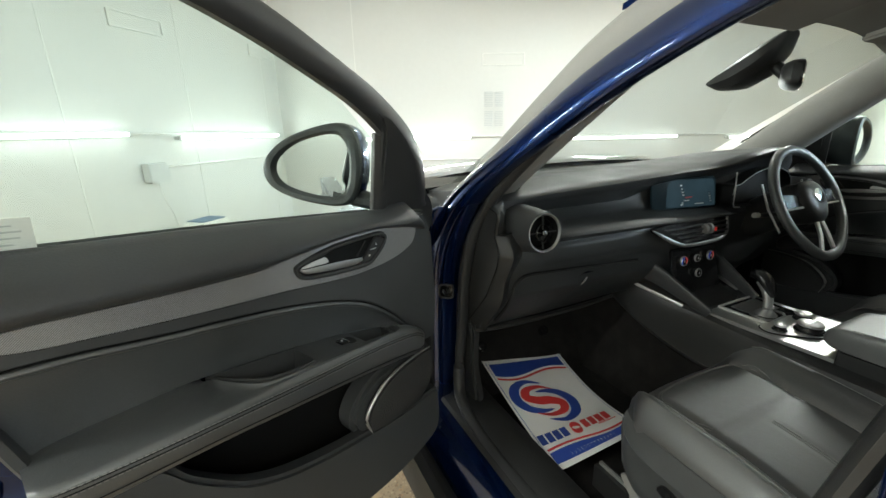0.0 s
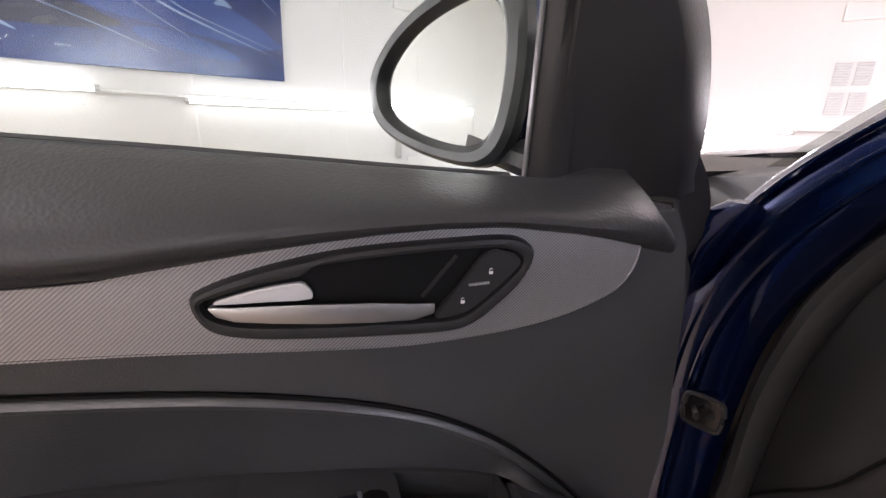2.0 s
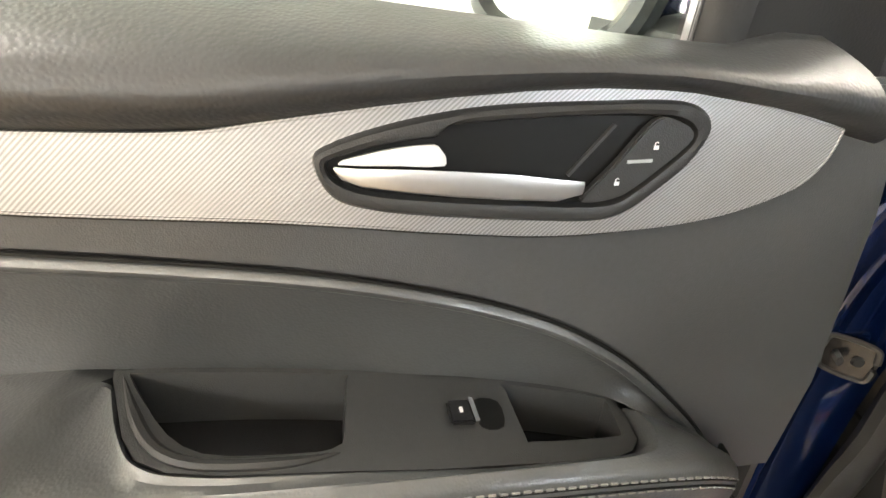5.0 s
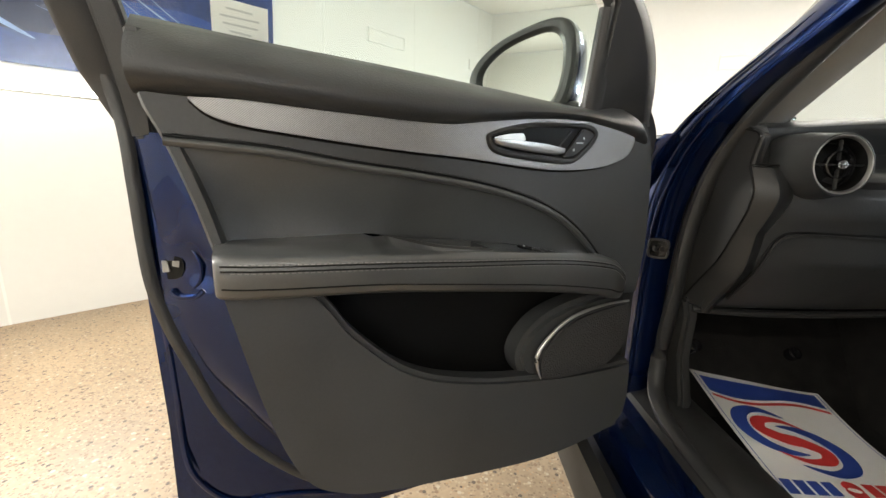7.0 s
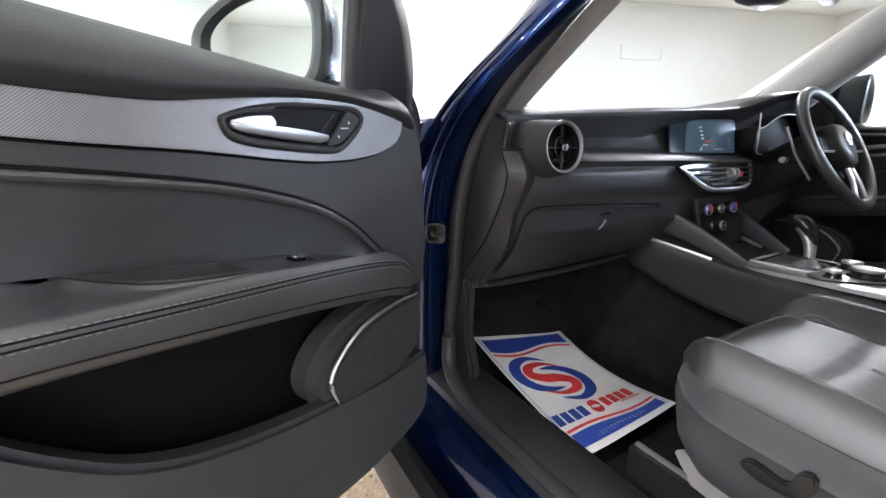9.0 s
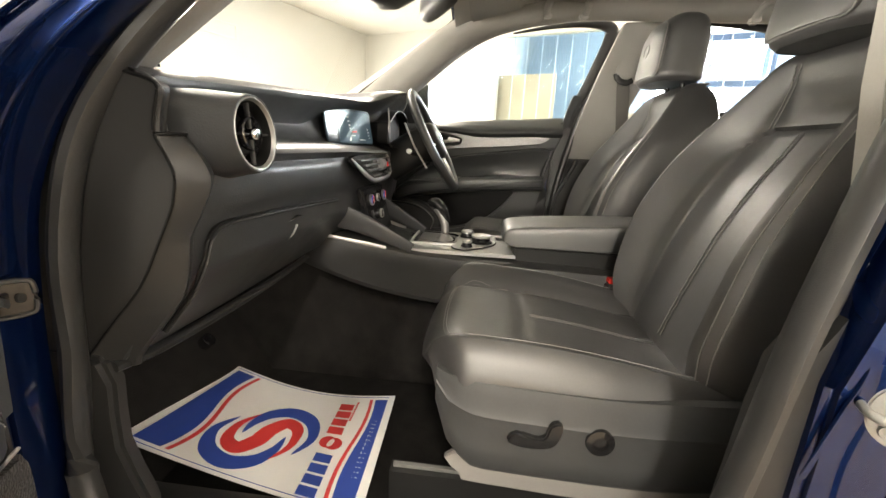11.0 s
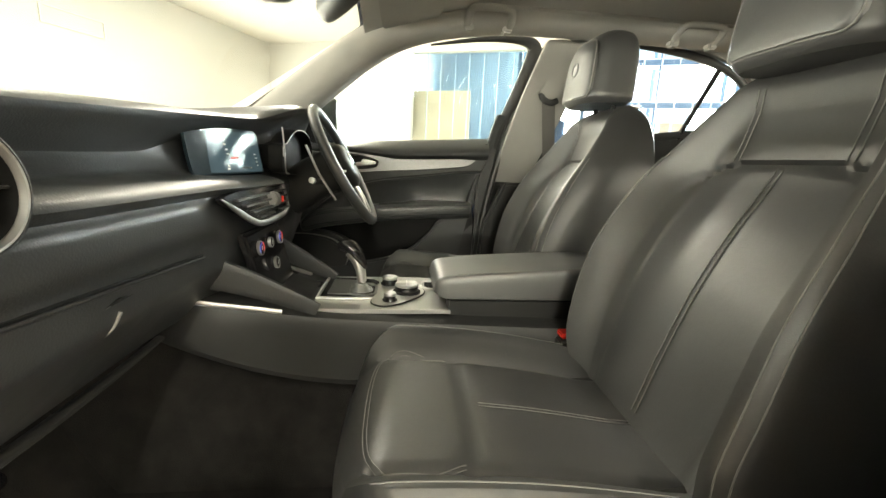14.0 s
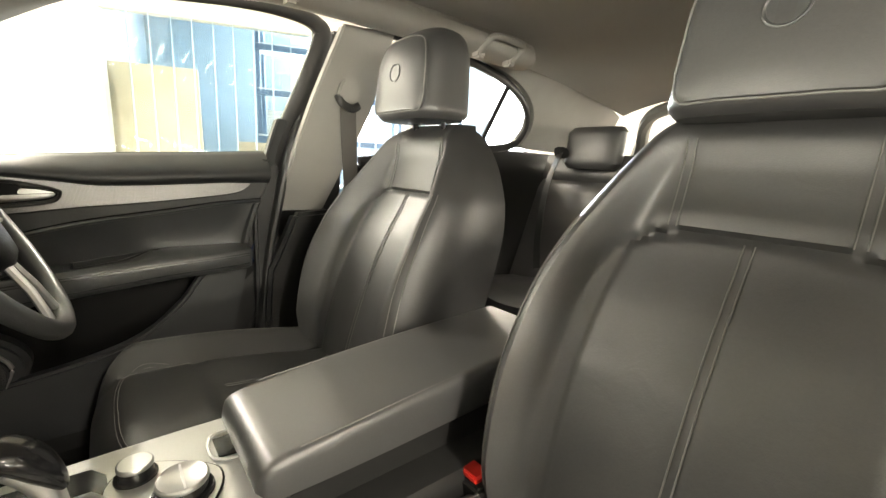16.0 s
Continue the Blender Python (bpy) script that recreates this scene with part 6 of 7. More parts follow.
# instruments: a deep black binnacle with two humps, edged by a thin silver line
def cluster(a, b, n):
    return Vector((1.685 + a, 0.855 + n, 1.012 + b))


hump = [(-0.192, -0.046), (-0.194, -0.010), (-0.190, 0.018), (-0.160, 0.024), (-0.120, 0.042), (-0.075, 0.058), (-0.03, 0.066), (0.0, 0.067), (0.035, 0.066), (0.075, 0.060), (0.115, 0.046), (0.145, 0.020), (0.150, -0.03), (0.130, -0.060), (0.0, -0.062), (-0.130, -0.054)]
hump = smooth2(hump, 4)
ins = part("instrument_binnacle", loft([[cluster(a * k, b * k, n) for a, b in hump] for n, k in ((0.030, 1.04), (-0.004, 1.03), (-0.004, 1.0), (0.075, 0.90), (0.076, 0.02))]), M_CUP, dash, "deep black instrument binnacle")
part("cluster_line", sweep([cluster(a * 1.01, b * 1.01, -0.005) for a, b in hump[4:40]], 0.0016, n=6), M_SATIN, ins, "thin silver line")
part("cluster_upright", sweep([cluster(-0.150, -0.056, -0.006), cluster(-0.185, -0.052, -0.008), cluster(-0.197, -0.040, -0.010), cluster(-0.199, 0.0, -0.010), cluster(-0.196, 0.064, -0.004)], 0.0018, 0.0025, n=6), M_SATIN, ins)
for a in (-0.080, 0.080):
    part("dial", disc_ring(cluster(a, 0.0, 0.070), (0, -1, 0.12), [(0.048, 0), (0.048, 0.010), (0.044, 0.012), (0.040, 0.004), (0.001, 0.004)], 32), M_SCREEN, ins)
    part("dial_rim", disc_ring(cluster(a, 0.0, 0.070), (0, -1, 0.12), [(0.0485, 0.008), (0.0490, 0.012), (0.0470, 0.012)], 32, caps=False), M_RING, ins)
part("cluster_display", slab([(-0.018, -0.03), (0.018, -0.03), (0.018, 0.03), (-0.018, 0.03)], 0.003, lambda a, b, n: cluster(a, b, 0.066 - n)), M_SCREEN, ins)

# ---- steering wheel ----
sw = thing("steering_wheel", "black leather three-spoke steering wheel with silver spokes", "steering wheel")
WC, WT = Vector((1.69, 0.725, 0.985)), radians(28)
wx, wy = Vector((1, 0, 0)), Vector((0, math.sin(WT), math.cos(WT)))
wn_ = wx.cross(wy)          # towards the windscreen when negative
wn_ = -wn_ if wn_.y > 0 else wn_


def wp(a, b, n=0.0):
    return WC + wx * a + wy * b + wn_ * n


R = 0.178
ring = [wp(R * math.cos(2 * math.pi * k / 56), R * math.sin(2 * math.pi * k / 56) - (0.012 * max(0, -math.sin(2 * math.pi * k / 56) - 0.75) / 0.25)) for k in range(58)]
part("rim", sweep(ring, 0.0165, 0.0145, n=12, up=wn_), M_LEATHER, sw, "black leather rim")
hub = smooth2([(-0.055, 0.03), (-0.03, 0.055), (0.03, 0.055), (0.055, 0.03), (0.06, -0.01), (0.035, -0.06), (0.0, -0.072), (-0.035, -0.06), (-0.06, -0.01)], 4)
part("hub", loft([[wp(a * k, b * k, n) for a, b in hub] for n, k in ((-0.05, 1.0), (0.0, 1.12), (0.012, 1.08), (0.022, 0.92), (0.027, 0.6), (0.028, 0.03))]), M_PLASTIC, sw, "black padded hub")
part("emblem", disc_ring(wp(0, 0.005, 0.027), wn_, [(0.025, 0), (0.025, 0.004), (0.02, 0.006), (0.001, 0.006)], 28), M_CHROME, sw, "round chrome emblem")
for sgn in (-1, 1):
    part("spoke", slab([(sgn * 0.05, 0.022), (sgn * 0.165, 0.03), (sgn * 0.168, -0.018), (sgn * 0.055, -0.02)], 0.016, lambda a, b, n: wp(a, b, n), -0.012), M_GLOSS, sw, bevel=0.004)
    part("spoke_inlay", sweep([wp(sgn * 0.055, -0.022, 0.004), wp(sgn * 0.16, -0.022, 0.006)], 0.004, n=6), M_SATIN, sw)
    part("lower_spoke", sweep([wp(sgn * 0.012, -0.06, 0.004), wp(sgn * 0.022, -0.12, 0.005), wp(sgn * 0.035, -0.168, 0.0)], 0.009, 0.006, n=8, up=wn_), M_SATIN, sw, "satin silver lower spoke")
part("column", sweep([wp(0, 0, -0.02), wp(0, 0, -0.10), wp(0, -0.01, -0.20)], 0.062, 0.066, n=16, power=0.8), M_PLASTIC, sw, "black column shroud")
for sgn in (-1, 1):
    part("shift_paddle", sweep([wp(sgn * 0.122, 0.085, -0.052), wp(sgn * 0.132, 0.0, -0.056), wp(sgn * 0.128, -0.085, -0.050)], 0.0030, 0.0035, n=8, up=wn_), M_SATIN, sw, "straight satin silver shift paddle")
    part("stalk_end", sweep([wp(sgn * 0.165, -0.012, -0.072), wp(sgn * 0.19, -0.010, -0.07)], 0.0085, n=10), M_SATIN, sw, "silver stalk end")
    part("stalk", sweep([wp(sgn * 0.04, -0.02, -0.07), wp(sgn * 0.14, -0.015, -0.075), wp(sgn * 0.185, -0.01, -0.07)], 0.008, n=8), M_PLASTIC, sw)

# ---- centre console ----
con = thing("centre_console", "black centre console with silver top plate", "console")
# side walls, lofted along the tunnel
prof_t = [(-1.06, (0.150, 0.660, 0.165, 0.650)), (-1.00, (0.168, 0.715, 0.19, 0.640)), (-0.95, (0.166, 0.722, 0.205, 0.628)), (-0.80, (0.136, 0.690, 0.235, 0.598)), (-0.72, (0.112, 0.672, 0.24, 0.585)), (-0.45, (0.115, 0.660, 0.20, 0.545)), (-0.10, (0.12, 0.650, 0.17, 0.50)), (0.25, (0.12, 0.62, 0.16, 0.45))]
rings = []
for k in range(33):
    y = 1.06 - 1.31 * k / 32
    hw, zt, hb, zb = lerp(prof_t, -y)
    half = [(hw - 0.015, zt), (hw, zt - 0.006), (hw + 0.006, zt - 0.018), (hw + (hb - hw) * 0.30, zt + (zb - zt) * 0.40), (hw + (hb - hw) * 0.72, zt + (zb - zt) * 0.72), (hb - 0.006, zb + 0.012), (hb - 0.01, zb), (hb - 0.05, zb - 0.004)]
    rings.append([Vector((XC - a, y, z)) for a, z in half] + [Vector((XC + a, y, z)) for a, z in reversed(half)])
part("tunnel_cover", loft(rings), M_PLASTIC, con, "black moulded tunnel sides")
rings = [[Vector((XC + sx * a, y, z)) for sx, a, z in ((-1, 0.20, 0.316), (-1, 0.165, 0.50), (-1, 0.14, top), (1, 0.14, top), (1, 0.165, 0.50), (1, 0.20, 0.316))] for y, top in ((1.35, 0.64), (1.0, 0.645), (0.7, 0.60), (0.3, 0.56), (-0.25, 0.50), (-0.9, 0.45))]
part("tunnel", loft(rings), M_CARPET, con, "black carpeted tunnel")
# the bows that run from the dash down to the plate, with silver strips
for sgn in (-1, 1):
    X = lambda a: XC + sgn * a + (0.030 if sgn > 0 else 0.0)
    bow = curve_pts([(X(0.145), 0.93, 0.775), (X(0.135), 0.86, 0.752), (X(0.12), 0.78, 0.715), (X(0.108), 0.715, 0.682)], 6)
    part("console_bow", sweep(bow, 0.013, 0.036, n=14, power=0.55, taper=lambda s: 1.0 - 0.62 * s), M_PAD, con, "black padded console bow")
    part("silver_strip", sweep(curve_pts([(X(0.166), 0.955, 0.718), (X(0.158), 0.90, 0.708), (X(0.145), 0.84, 0.697), (X(0.128), 0.785, 0.684)], 5), 0.0045, 0.006, n=8), M_SATIN, con, "bright silver strip")
# lower dash and controls
part("control_panel", slab([(-0.095, 0.690), (0.13, 0.690), (0.12, 0.84), (-0.10, 0.84)], 0.02, lambda a, z, n: Vector((XC + a, 0.872 + (0.84 - z) * 0.0 - n - (0.80 - z) * 0.25, z))), M_GLOSS, con, bevel=0.006)
for a, z, r in ((-0.068, 0.805, 0.0175), (0.0, 0.805, 0.0135), (0.068, 0.805, 0.0175), (0.0, 0.757, 0.0155)):
    base = Vector((XC + a, 0.852 - (0.80 - z) * 0.25, z))
    kn = part("control_knob", disc_ring(base, (0, -1, 0.15), [(r, 0), (r, 0.004), (r * 0.9, 0.005), (r * 0.86, 0.013), (r * 0.7, 0.0145), (0.001, 0.0135)], 28), M_GLOSS, con)
    part("knob_ring", disc_ring(base, (0, -1, 0.15), [(r * 0.88, 0.008), (r * 0.92, 0.0135), (r * 0.84, 0.0152), (r * 0.78, 0.0142)], 28, caps=False), M_SATIN, kn)
    for m, a0, a1 in ((M_DIALBLUE, 100, 230), (M_DIALRED, -50, 80)) if abs(a) > 0.01 else ():
        mark = lambda u, v, a0=a0, a1=a1: base + Vector((r * (0.58 + 0.16 * v) * math.cos(radians(a0 + (a1 - a0) * u)), -0.0155, r * (0.58 + 0.16 * v) * math.sin(radians(a0 + (a1 - a0) * u)) + 0.0022))
        part("dial_mark", sheet(mark, 12, 1, 0.0006, (0, 1, 0)), m, kn)
    part("pointer", slab([(-0.0011, -0.004), (0.0011, -0.004), (0.0011, 0.004), (-0.0011, 0.004)], 0.0006, lambda u, v, n: base + Vector((u, -0.0148 - n, v + 0.0022))), M_WHITEINK, kn)
# storage hollow and top plate
part("storage_lid", sheet(lambda u, v: Vector((XC - 0.088 + 0.250 * u, 0.738 + 0.150 * v, 0.676 + 0.006 * math.sin(math.pi * v) + 0.016 * v * v)), 10, 10, 0.014, (0, 0, -1)), M_LID, con, "dark satin storage lid")
plate = smooth2([(-0.082, 0.733), (-0.070, 0.737), (0.150, 0.737), (0.163, 0.733), (0.168, 0.720), (0.168, 0.45), (0.14, 0.43), (-0.065, 0.43), (-0.088, 0.45), (-0.090, 0.720)], 4)
part("top_plate", slab(plate, 0.010, lambda a, y, n: Vector((XC + a, y, 0.668 + n))), M_SATIN, con, "satin silver top plate", bevel=0.003)
# gear lever in its gate: a sunken gloss tray with a bright bar along two sides and an angular collar
gate = [(-0.022, 0.730), (0.145, 0.730), (0.150, 0.722), (0.140, 0.612), (0.118, 0.597), (0.020, 0.592), (-0.008, 0.606), (-0.024, 0.640)]
part("shift_gate", slab(gate, 0.002, lambda a, y, n: Vector((XC + a, y, 0.6785 + n))), M_GLOSS, con, "black gloss shift gate", bevel=0.0006)
part("gate_slot", slab([(0.004, 0.716), (0.128, 0.716), (0.122, 0.640), (0.004, 0.640)], 0.0015, lambda a, y, n: Vector((XC + a, y, 0.6808 + n))), M_RING, con, "dark satin shutter")
part("gate_frame", sweep([Vector((XC + a, y, 0.6812)) for a, y in ((-0.022, 0.600), (-0.026, 0.640), (-0.026, 0.732))], 0.0050, 0.0030, n=8, power=0.6), M_SATIN2, con, "bright gate bar")
part("gate_frame", sweep([Vector((XC + a, y, 0.6812)) for a, y in ((-0.028, 0.7335), (0.060, 0.7350), (0.150, 0.7335))], 0.0035, 0.0030, n=8, power=0.6), M_SATIN2, con, "bright gate bar")
collar = [(0.004, 0.660), (0.070, 0.662), (0.086, 0.645), (0.084, 0.612), (0.066, 0.600), (0.006, 0.600), (-0.010, 0.614), (-0.010, 0.646)]
part("gate_collar", sweep([Vector((XC + a, y, 0.6825)) for a, y in collar + collar[:1]], 0.0040, 0.0035, n=8), M_RING, con, "dark angular collar")
usb = smooth2([(0.060, 0.440), (0.120, 0.440), (0.122, 0.478), (0.068, 0.480)], 3)
part("usb_frame", sweep([Vector((XC + a, y, 0.6815)) for a, y in usb + usb[:1]], 0.0022, n=6), M_SATIN2, con)
LX = 1.374
lever = part("gear_lever", sweep(curve_pts([(LX, 0.638, 0.680), (LX, 0.636, 0.705), (LX, 0.640, 0.735), (LX, 0.650, 0.760), (LX, 0.664, 0.780)], 5), 0.016, 0.013, n=14, taper=lambda s: 0.80 + 0.35 * s), M_SATIN, con, "silver and black gear lever")
part("lever_head", sweep(curve_pts([(LX, 0.628, 0.738), (LX, 0.640, 0.763), (LX, 0.656, 0.786), (LX, 0.674, 0.796), (LX, 0.690, 0.790)], 5), 0.022, 0.0145, n=14, taper=lambda s: 0.35 + 2.6 * s * (1.22 - s) * (1 - 0.25 * s)), M_GLOSS, lever, "black gloss lever head")
part("lever_collar", disc_ring((LX, 0.638, 0.6815), (0, 0, 1), [(0.030, 0), (0.026, 0.005), (0.018, 0.010), (0.013, 0.018)], 28), M_RING, lever)
# rotary controls on their raised island
isle = smooth2([(-0.075, 0.585), (-0.05, 0.606), (0.02, 0.60), (0.085, 0.60), (0.118, 0.57), (0.098, 0.53), (0.075, 0.500), (0.045, 0.478), (0.005, 0.486), (-0.045, 0.525), (-0.073, 0.560)], 4)
part("control_island", slab(isle, 0.004, lambda a, y, n: Vector((XC + a, y, 0.6785 + n))), M_SATIN, con, "satin control island", bevel=0.001)
part("island_edge", sweep([Vector((XC + a, y, 0.6800)) for a, y in isle + isle[:1]], 0.0020, n=6), M_GLOSS, con)
for x, y, r, h in ((1.425, 0.567, 0.020, 0.020), (1.360, 0.523, 0.029, 0.022), (1.294, 0.563, 0.0145, 0.018)):
    kn = part("rotary_knob", disc_ring((x, y, 0.683), (0, 0, 1), [(r * 1.22, 0), (r * 1.20, 0.002), (r * 1.03, 0.003), (r, 0.004), (r * 0.98, h - 0.003)], 36), M_GLOSS, con, "black knob with a satin silver cap")
    part("knob_cap", disc_ring((x, y, 0.683), (0, 0, 1), [(r * 0.98, h - 0.006), (r * 1.02, h - 0.004), (r * 1.01, h - 0.001), (r * 0.94, h + 0.001), (r * 0.90, h + 0.0002), (0.001, h)], 36), M_SATIN, kn)
    if r > 0.025:
        part("knob_bar", box(x - 0.024, x + 0.024, y - 0.0012, y + 0.0012, 0.683 + h - 0.0005, 0.683 + h + 0.0012), M_WHITEINK, kn)
# armrest
rings = []
for k in range(41):
    s = (0, 0.004, 0.008, 0.012, 0.02, 0.03, 0.04, 0.05, 0.06)[k] if k < 9 else 0.06 + 0.94 * (k - 8) / 32
    y = 0.462 - 0.567 * s
    hw = lerp([(0, 0.086), (0.012, 0.095), (0.06, 0.099), (0.3, 0.102), (1, 0.100)], s)
    zt = lerp([(0, 0.724), (0.004, 0.733), (0.008, 0.7385), (0.012, 0.742), (0.02, 0.7465), (0.03, 0.7495), (0.05, 0.7525), (0.06, 0.7535), (0.5, 0.774), (1, 0.786)], s)
    zb = lerp([(0, 0.714), (0.05, 0.700), (1, 0.702)], s)
    xo = XC + 0.02
    half = ((0.95, 0.0), (1.0, 0.04), (1.0, 0.30), (1.0, 0.62), (0.99, 0.82), (0.965, 0.94), (0.925, 0.99), (0.86, 1.0), (0.5, 1.01), (0.15, 1.015))
    rings.append([Vector((xo - hw * a, y, zb + (zt - zb) * b)) for a, b in half] + [Vector((xo + hw * a, y, zb + (zt - zb) * b)) for a, b in reversed(half)])
part("armrest_lid", loft(rings), M_ARMREST, con, "black leather armrest lid")
for sgn in (-1, 1):
    part("lid_stitching", sweep([(XC + 0.02 + sgn * 0.0925, 0.41 - 0.5 * k / 12, lerp([(0, 0.758), (0.5, 0.7735), (1, 0.784)], k / 12)) for k in range(13)], 0.0011, n=5), M_STITCH, con)
rings = [[Vector((XC + 0.02 + sx * a, y, z)) for sx, a, z in ((-1, 0.085, 0.60), (-1, 0.092, 0.70), (1, 0.092, 0.70), (1, 0.085, 0.60))] for y in (0.43, 0.2, -0.12)]
part("armrest_box", loft(rings), M_PLASTIC, con, bevel=0.006)
part("usb_recess", slab([(0.066, 0.445), (0.115, 0.445), (0.115, 0.475), (0.070, 0.475)], 0.003, lambda a, y, n: Vector((XC + a, y, 0.6785 + n))), M_GLOSS, con)

# ---- seats ----
def front_seat(xc, label, hz):
    ob = thing("front_seat", label, "car seat", "front seats")
    # cushion: u across, v from front to back
    def cush(u, v):
        a = 2 * u - 1
        y = 0.605 - 0.555 * v
        front = max(0.0, 1 - v / 0.10)
        hw = 0.256 - 0.030 * front ** 2 - 0.006 * v
        side = abs(a)
        z = 0.628 - 0.055 * v + 0.012 * math.sin(math.pi * min(1, v * 1.3))
        z += 0.040 * max(0.0, (side - 0.55) / 0.28) ** 1.5 * (1 if side < 0.83 else 1) if side < 0.83 else 0.040 - 0.045 * ((side - 0.83) / 0.17) ** 2
        z -= 0.030 * front ** 2
        z -= 0.0052 * bump_at(v, 0.30 + 0.03 * (1 - (side / 0.62) ** 2 if side < 0.62 else 0), 0.015) * (1 if side < 0.62 else max(0, 1 - (side - 0.62) * 10))
        z -= 0.010 * bump_at(side, 0.60, 0.03) * (1 if v > 0.05 else 0)
        z -= 0.0028 * bump_at(side, 0.0, 0.018) * min(1.0, max(0.0, (v - 0.34) * 20))
        y += 0.010 * (1 - side ** 2) * front - 0.035 * side ** 4 * max(0.0, 1 - v / 0.25)
        return Vector((xc + a * hw, y, z))
    bm = bmesh.new()
    nu, nv = 44, 44
    rings = []
    for j in range(nv + 1):
        v = j / nv
        top = [cush(i / nu, v) for i in range(nu + 1)]
        l, r = top[0], top[-1]
        dz = 0.075
        rings.append([Vector((l.x + 0.012, l.y - 0.0, l.z - dz)), Vector((l.x - 0.004, l.y, l.z - 0.035)), *top, Vector((r.x + 0.004, r.y, r.z - 0.035)), Vector((r.x - 0.012, r.y, r.z - dz))])
    f = rings[0]
    rings.insert(0, [Vector((p.x, p.y + 0.012, p.z - 0.025)) if 1 < i < len(f) - 2 else p + Vector((0, 0.006, -0.005)) for i, p in enumerate(f)])
    rings.insert(0, [Vector((p.x, p.y - 0.02, min(p.z, 0.56))) for p in rings[0]])
    part("cushion", loft(rings), M_SEATHIDE, ob, "black leather cushion with twin-stitched panels")
    # stitched lines on the cushion
    def stitch(pts, lift=0.0015, fn=cush):
        part("stitch_line", sweep([fn(u, v) + Vector((0, 0, lift)) for u, v in pts], 0.0008, n=5), M_STITCH, ob)
    for sgn in (-1, 1):
        stitch([(0.5 + sgn * 0.42, 0.05 + 0.93 * k / 24) for k in range(25)])
        stitch([(0.5 + sgn * 0.008, 0.36 + 0.58 * k / 20) for k in range(21)])
    bow = curve_pts([(0.215, 0.285, 0), (0.190, 0.20, 0), (0.180, 0.12, 0), (0.215, 0.065, 0), (0.30, 0.045, 0), (0.5, 0.040, 0), (0.70, 0.045, 0), (0.785, 0.065, 0), (0.82, 0.12, 0), (0.81, 0.20, 0), (0.785, 0.285, 0)], 5)
    for k in (1.0, 0.965):
        stitch([(0.5 + (q.x - 0.5) * k, 0.285 - (0.285 - q.y) * k) for q in bow])
    # plastic skirt with switches
    for sgn in (-1, 1):
        X = lambda n: xc + sgn * (0.255 + n)
        rows_ = []
        for k in range(25):
            y = 0.580 - 0.525 * k / 24
            zt = lerp([(0.05, 0.612), (0.30, 0.598), (0.45, 0.603), (0.58, 0.612)], y)
            zb = lerp([(0.05, 0.50), (0.10, 0.455), (0.25, 0.440), (0.50, 0.446), (0.555, 0.485), (0.58, 0.555)], y)
            swell = lerp([(0.05, -0.004), (0.12, 0.004), (0.50, 0.005), (0.56, -0.006), (0.58, -0.020)], y)
            row = [(0.0, -0.02), (0.0, -0.002), (0.12, 0.004), (0.28, 0.007), (0.33, 0.0105), (0.37, 0.0085), (0.70, 0.011), (0.92, 0.009), (1.0, 0.0), (1.0, -0.02)]
            rows_.append([Vector((X(n + swell), y, zt + (zb - zt) * f)) for f, n in row])
        panel = part("side_skirt", loft(rows_, closed=False), M_LINING, ob, "black plastic side skirt with a ridge")
        part("skirt_foot", slab(smooth2([(0.545, 0.470), (0.530, 0.425), (0.49, 0.412), (0.14, 0.402), (0.10, 0.43), (0.12, 0.46), (0.30, 0.452)], 3), 0.012, lambda y, z, n: Vector((X(n - 0.010), y, z))), M_DULL, ob, "dull grey lower seat trim", bevel=0.003)
        part("side_piping", sweep([Vector((X(0.000) - sgn * 0.004 * abs(k / 20 - 0.5), 0.52 - 0.44 * k / 20, cush(1.0 if sgn > 0 else 0.0, (0.605 - 0.52 + 0.44 * k / 20) / 0.555).z - 0.030)) for k in range(21)], 0.0018, n=6), M_STITCH, ob)
        lever = part("seat_switch", slab(smooth2([(0.46, 0.520), (0.445, 0.536), (0.405, 0.530), (0.395, 0.555), (0.378, 0.560), (0.376, 0.54), (0.39, 0.515), (0.43, 0.510)], 3), 0.014, lambda y, z, n: Vector((X(n + 0.010), y, z))), M_GLOSS, panel, bevel=0.003)
        part("lumbar_knob", disc_ring((X(0.010), 0.315, 0.530), (sgn, 0, 0), [(0.024, 0), (0.022, 0.008), (0.012, 0.010), (0.010, 0.005), (0.001, 0.005)], 24), M_GLOSS, panel)
        part("seat_rail", box(min(X(-0.06), X(-0.03)), max(X(-0.06), X(-0.03)), 0.02, 0.66, 0.316, 0.385), M_PLASTIC, ob)
        part("rail_strip", box(min(X(-0.050), X(-0.042)), max(X(-0.050), X(-0.042)), 0.02, 0.655, 0.385, 0.392), M_STEEL, ob, "steel seat rail")
        part("rail_leg", box(min(X(-0.07), X(-0.02)), max(X(-0.07), X(-0.02)), 0.10, 0.52, 0.395, 0.47), M_PLASTIC, ob)
    part("seat_pan", box(xc - 0.21, xc + 0.21, 0.08, 0.56, 0.47, 0.58), M_PLASTIC, ob)
    # backrest
    def half_w(v):
        return lerp([(0, 0.232), (0.12, 0.255), (0.35, 0.268), (0.55, 0.262), (0.70, 0.243), (0.82, 0.208), (0.90, 0.178), (0.955, 0.152), (0.985, 0.128), (1, 0.105)], v)
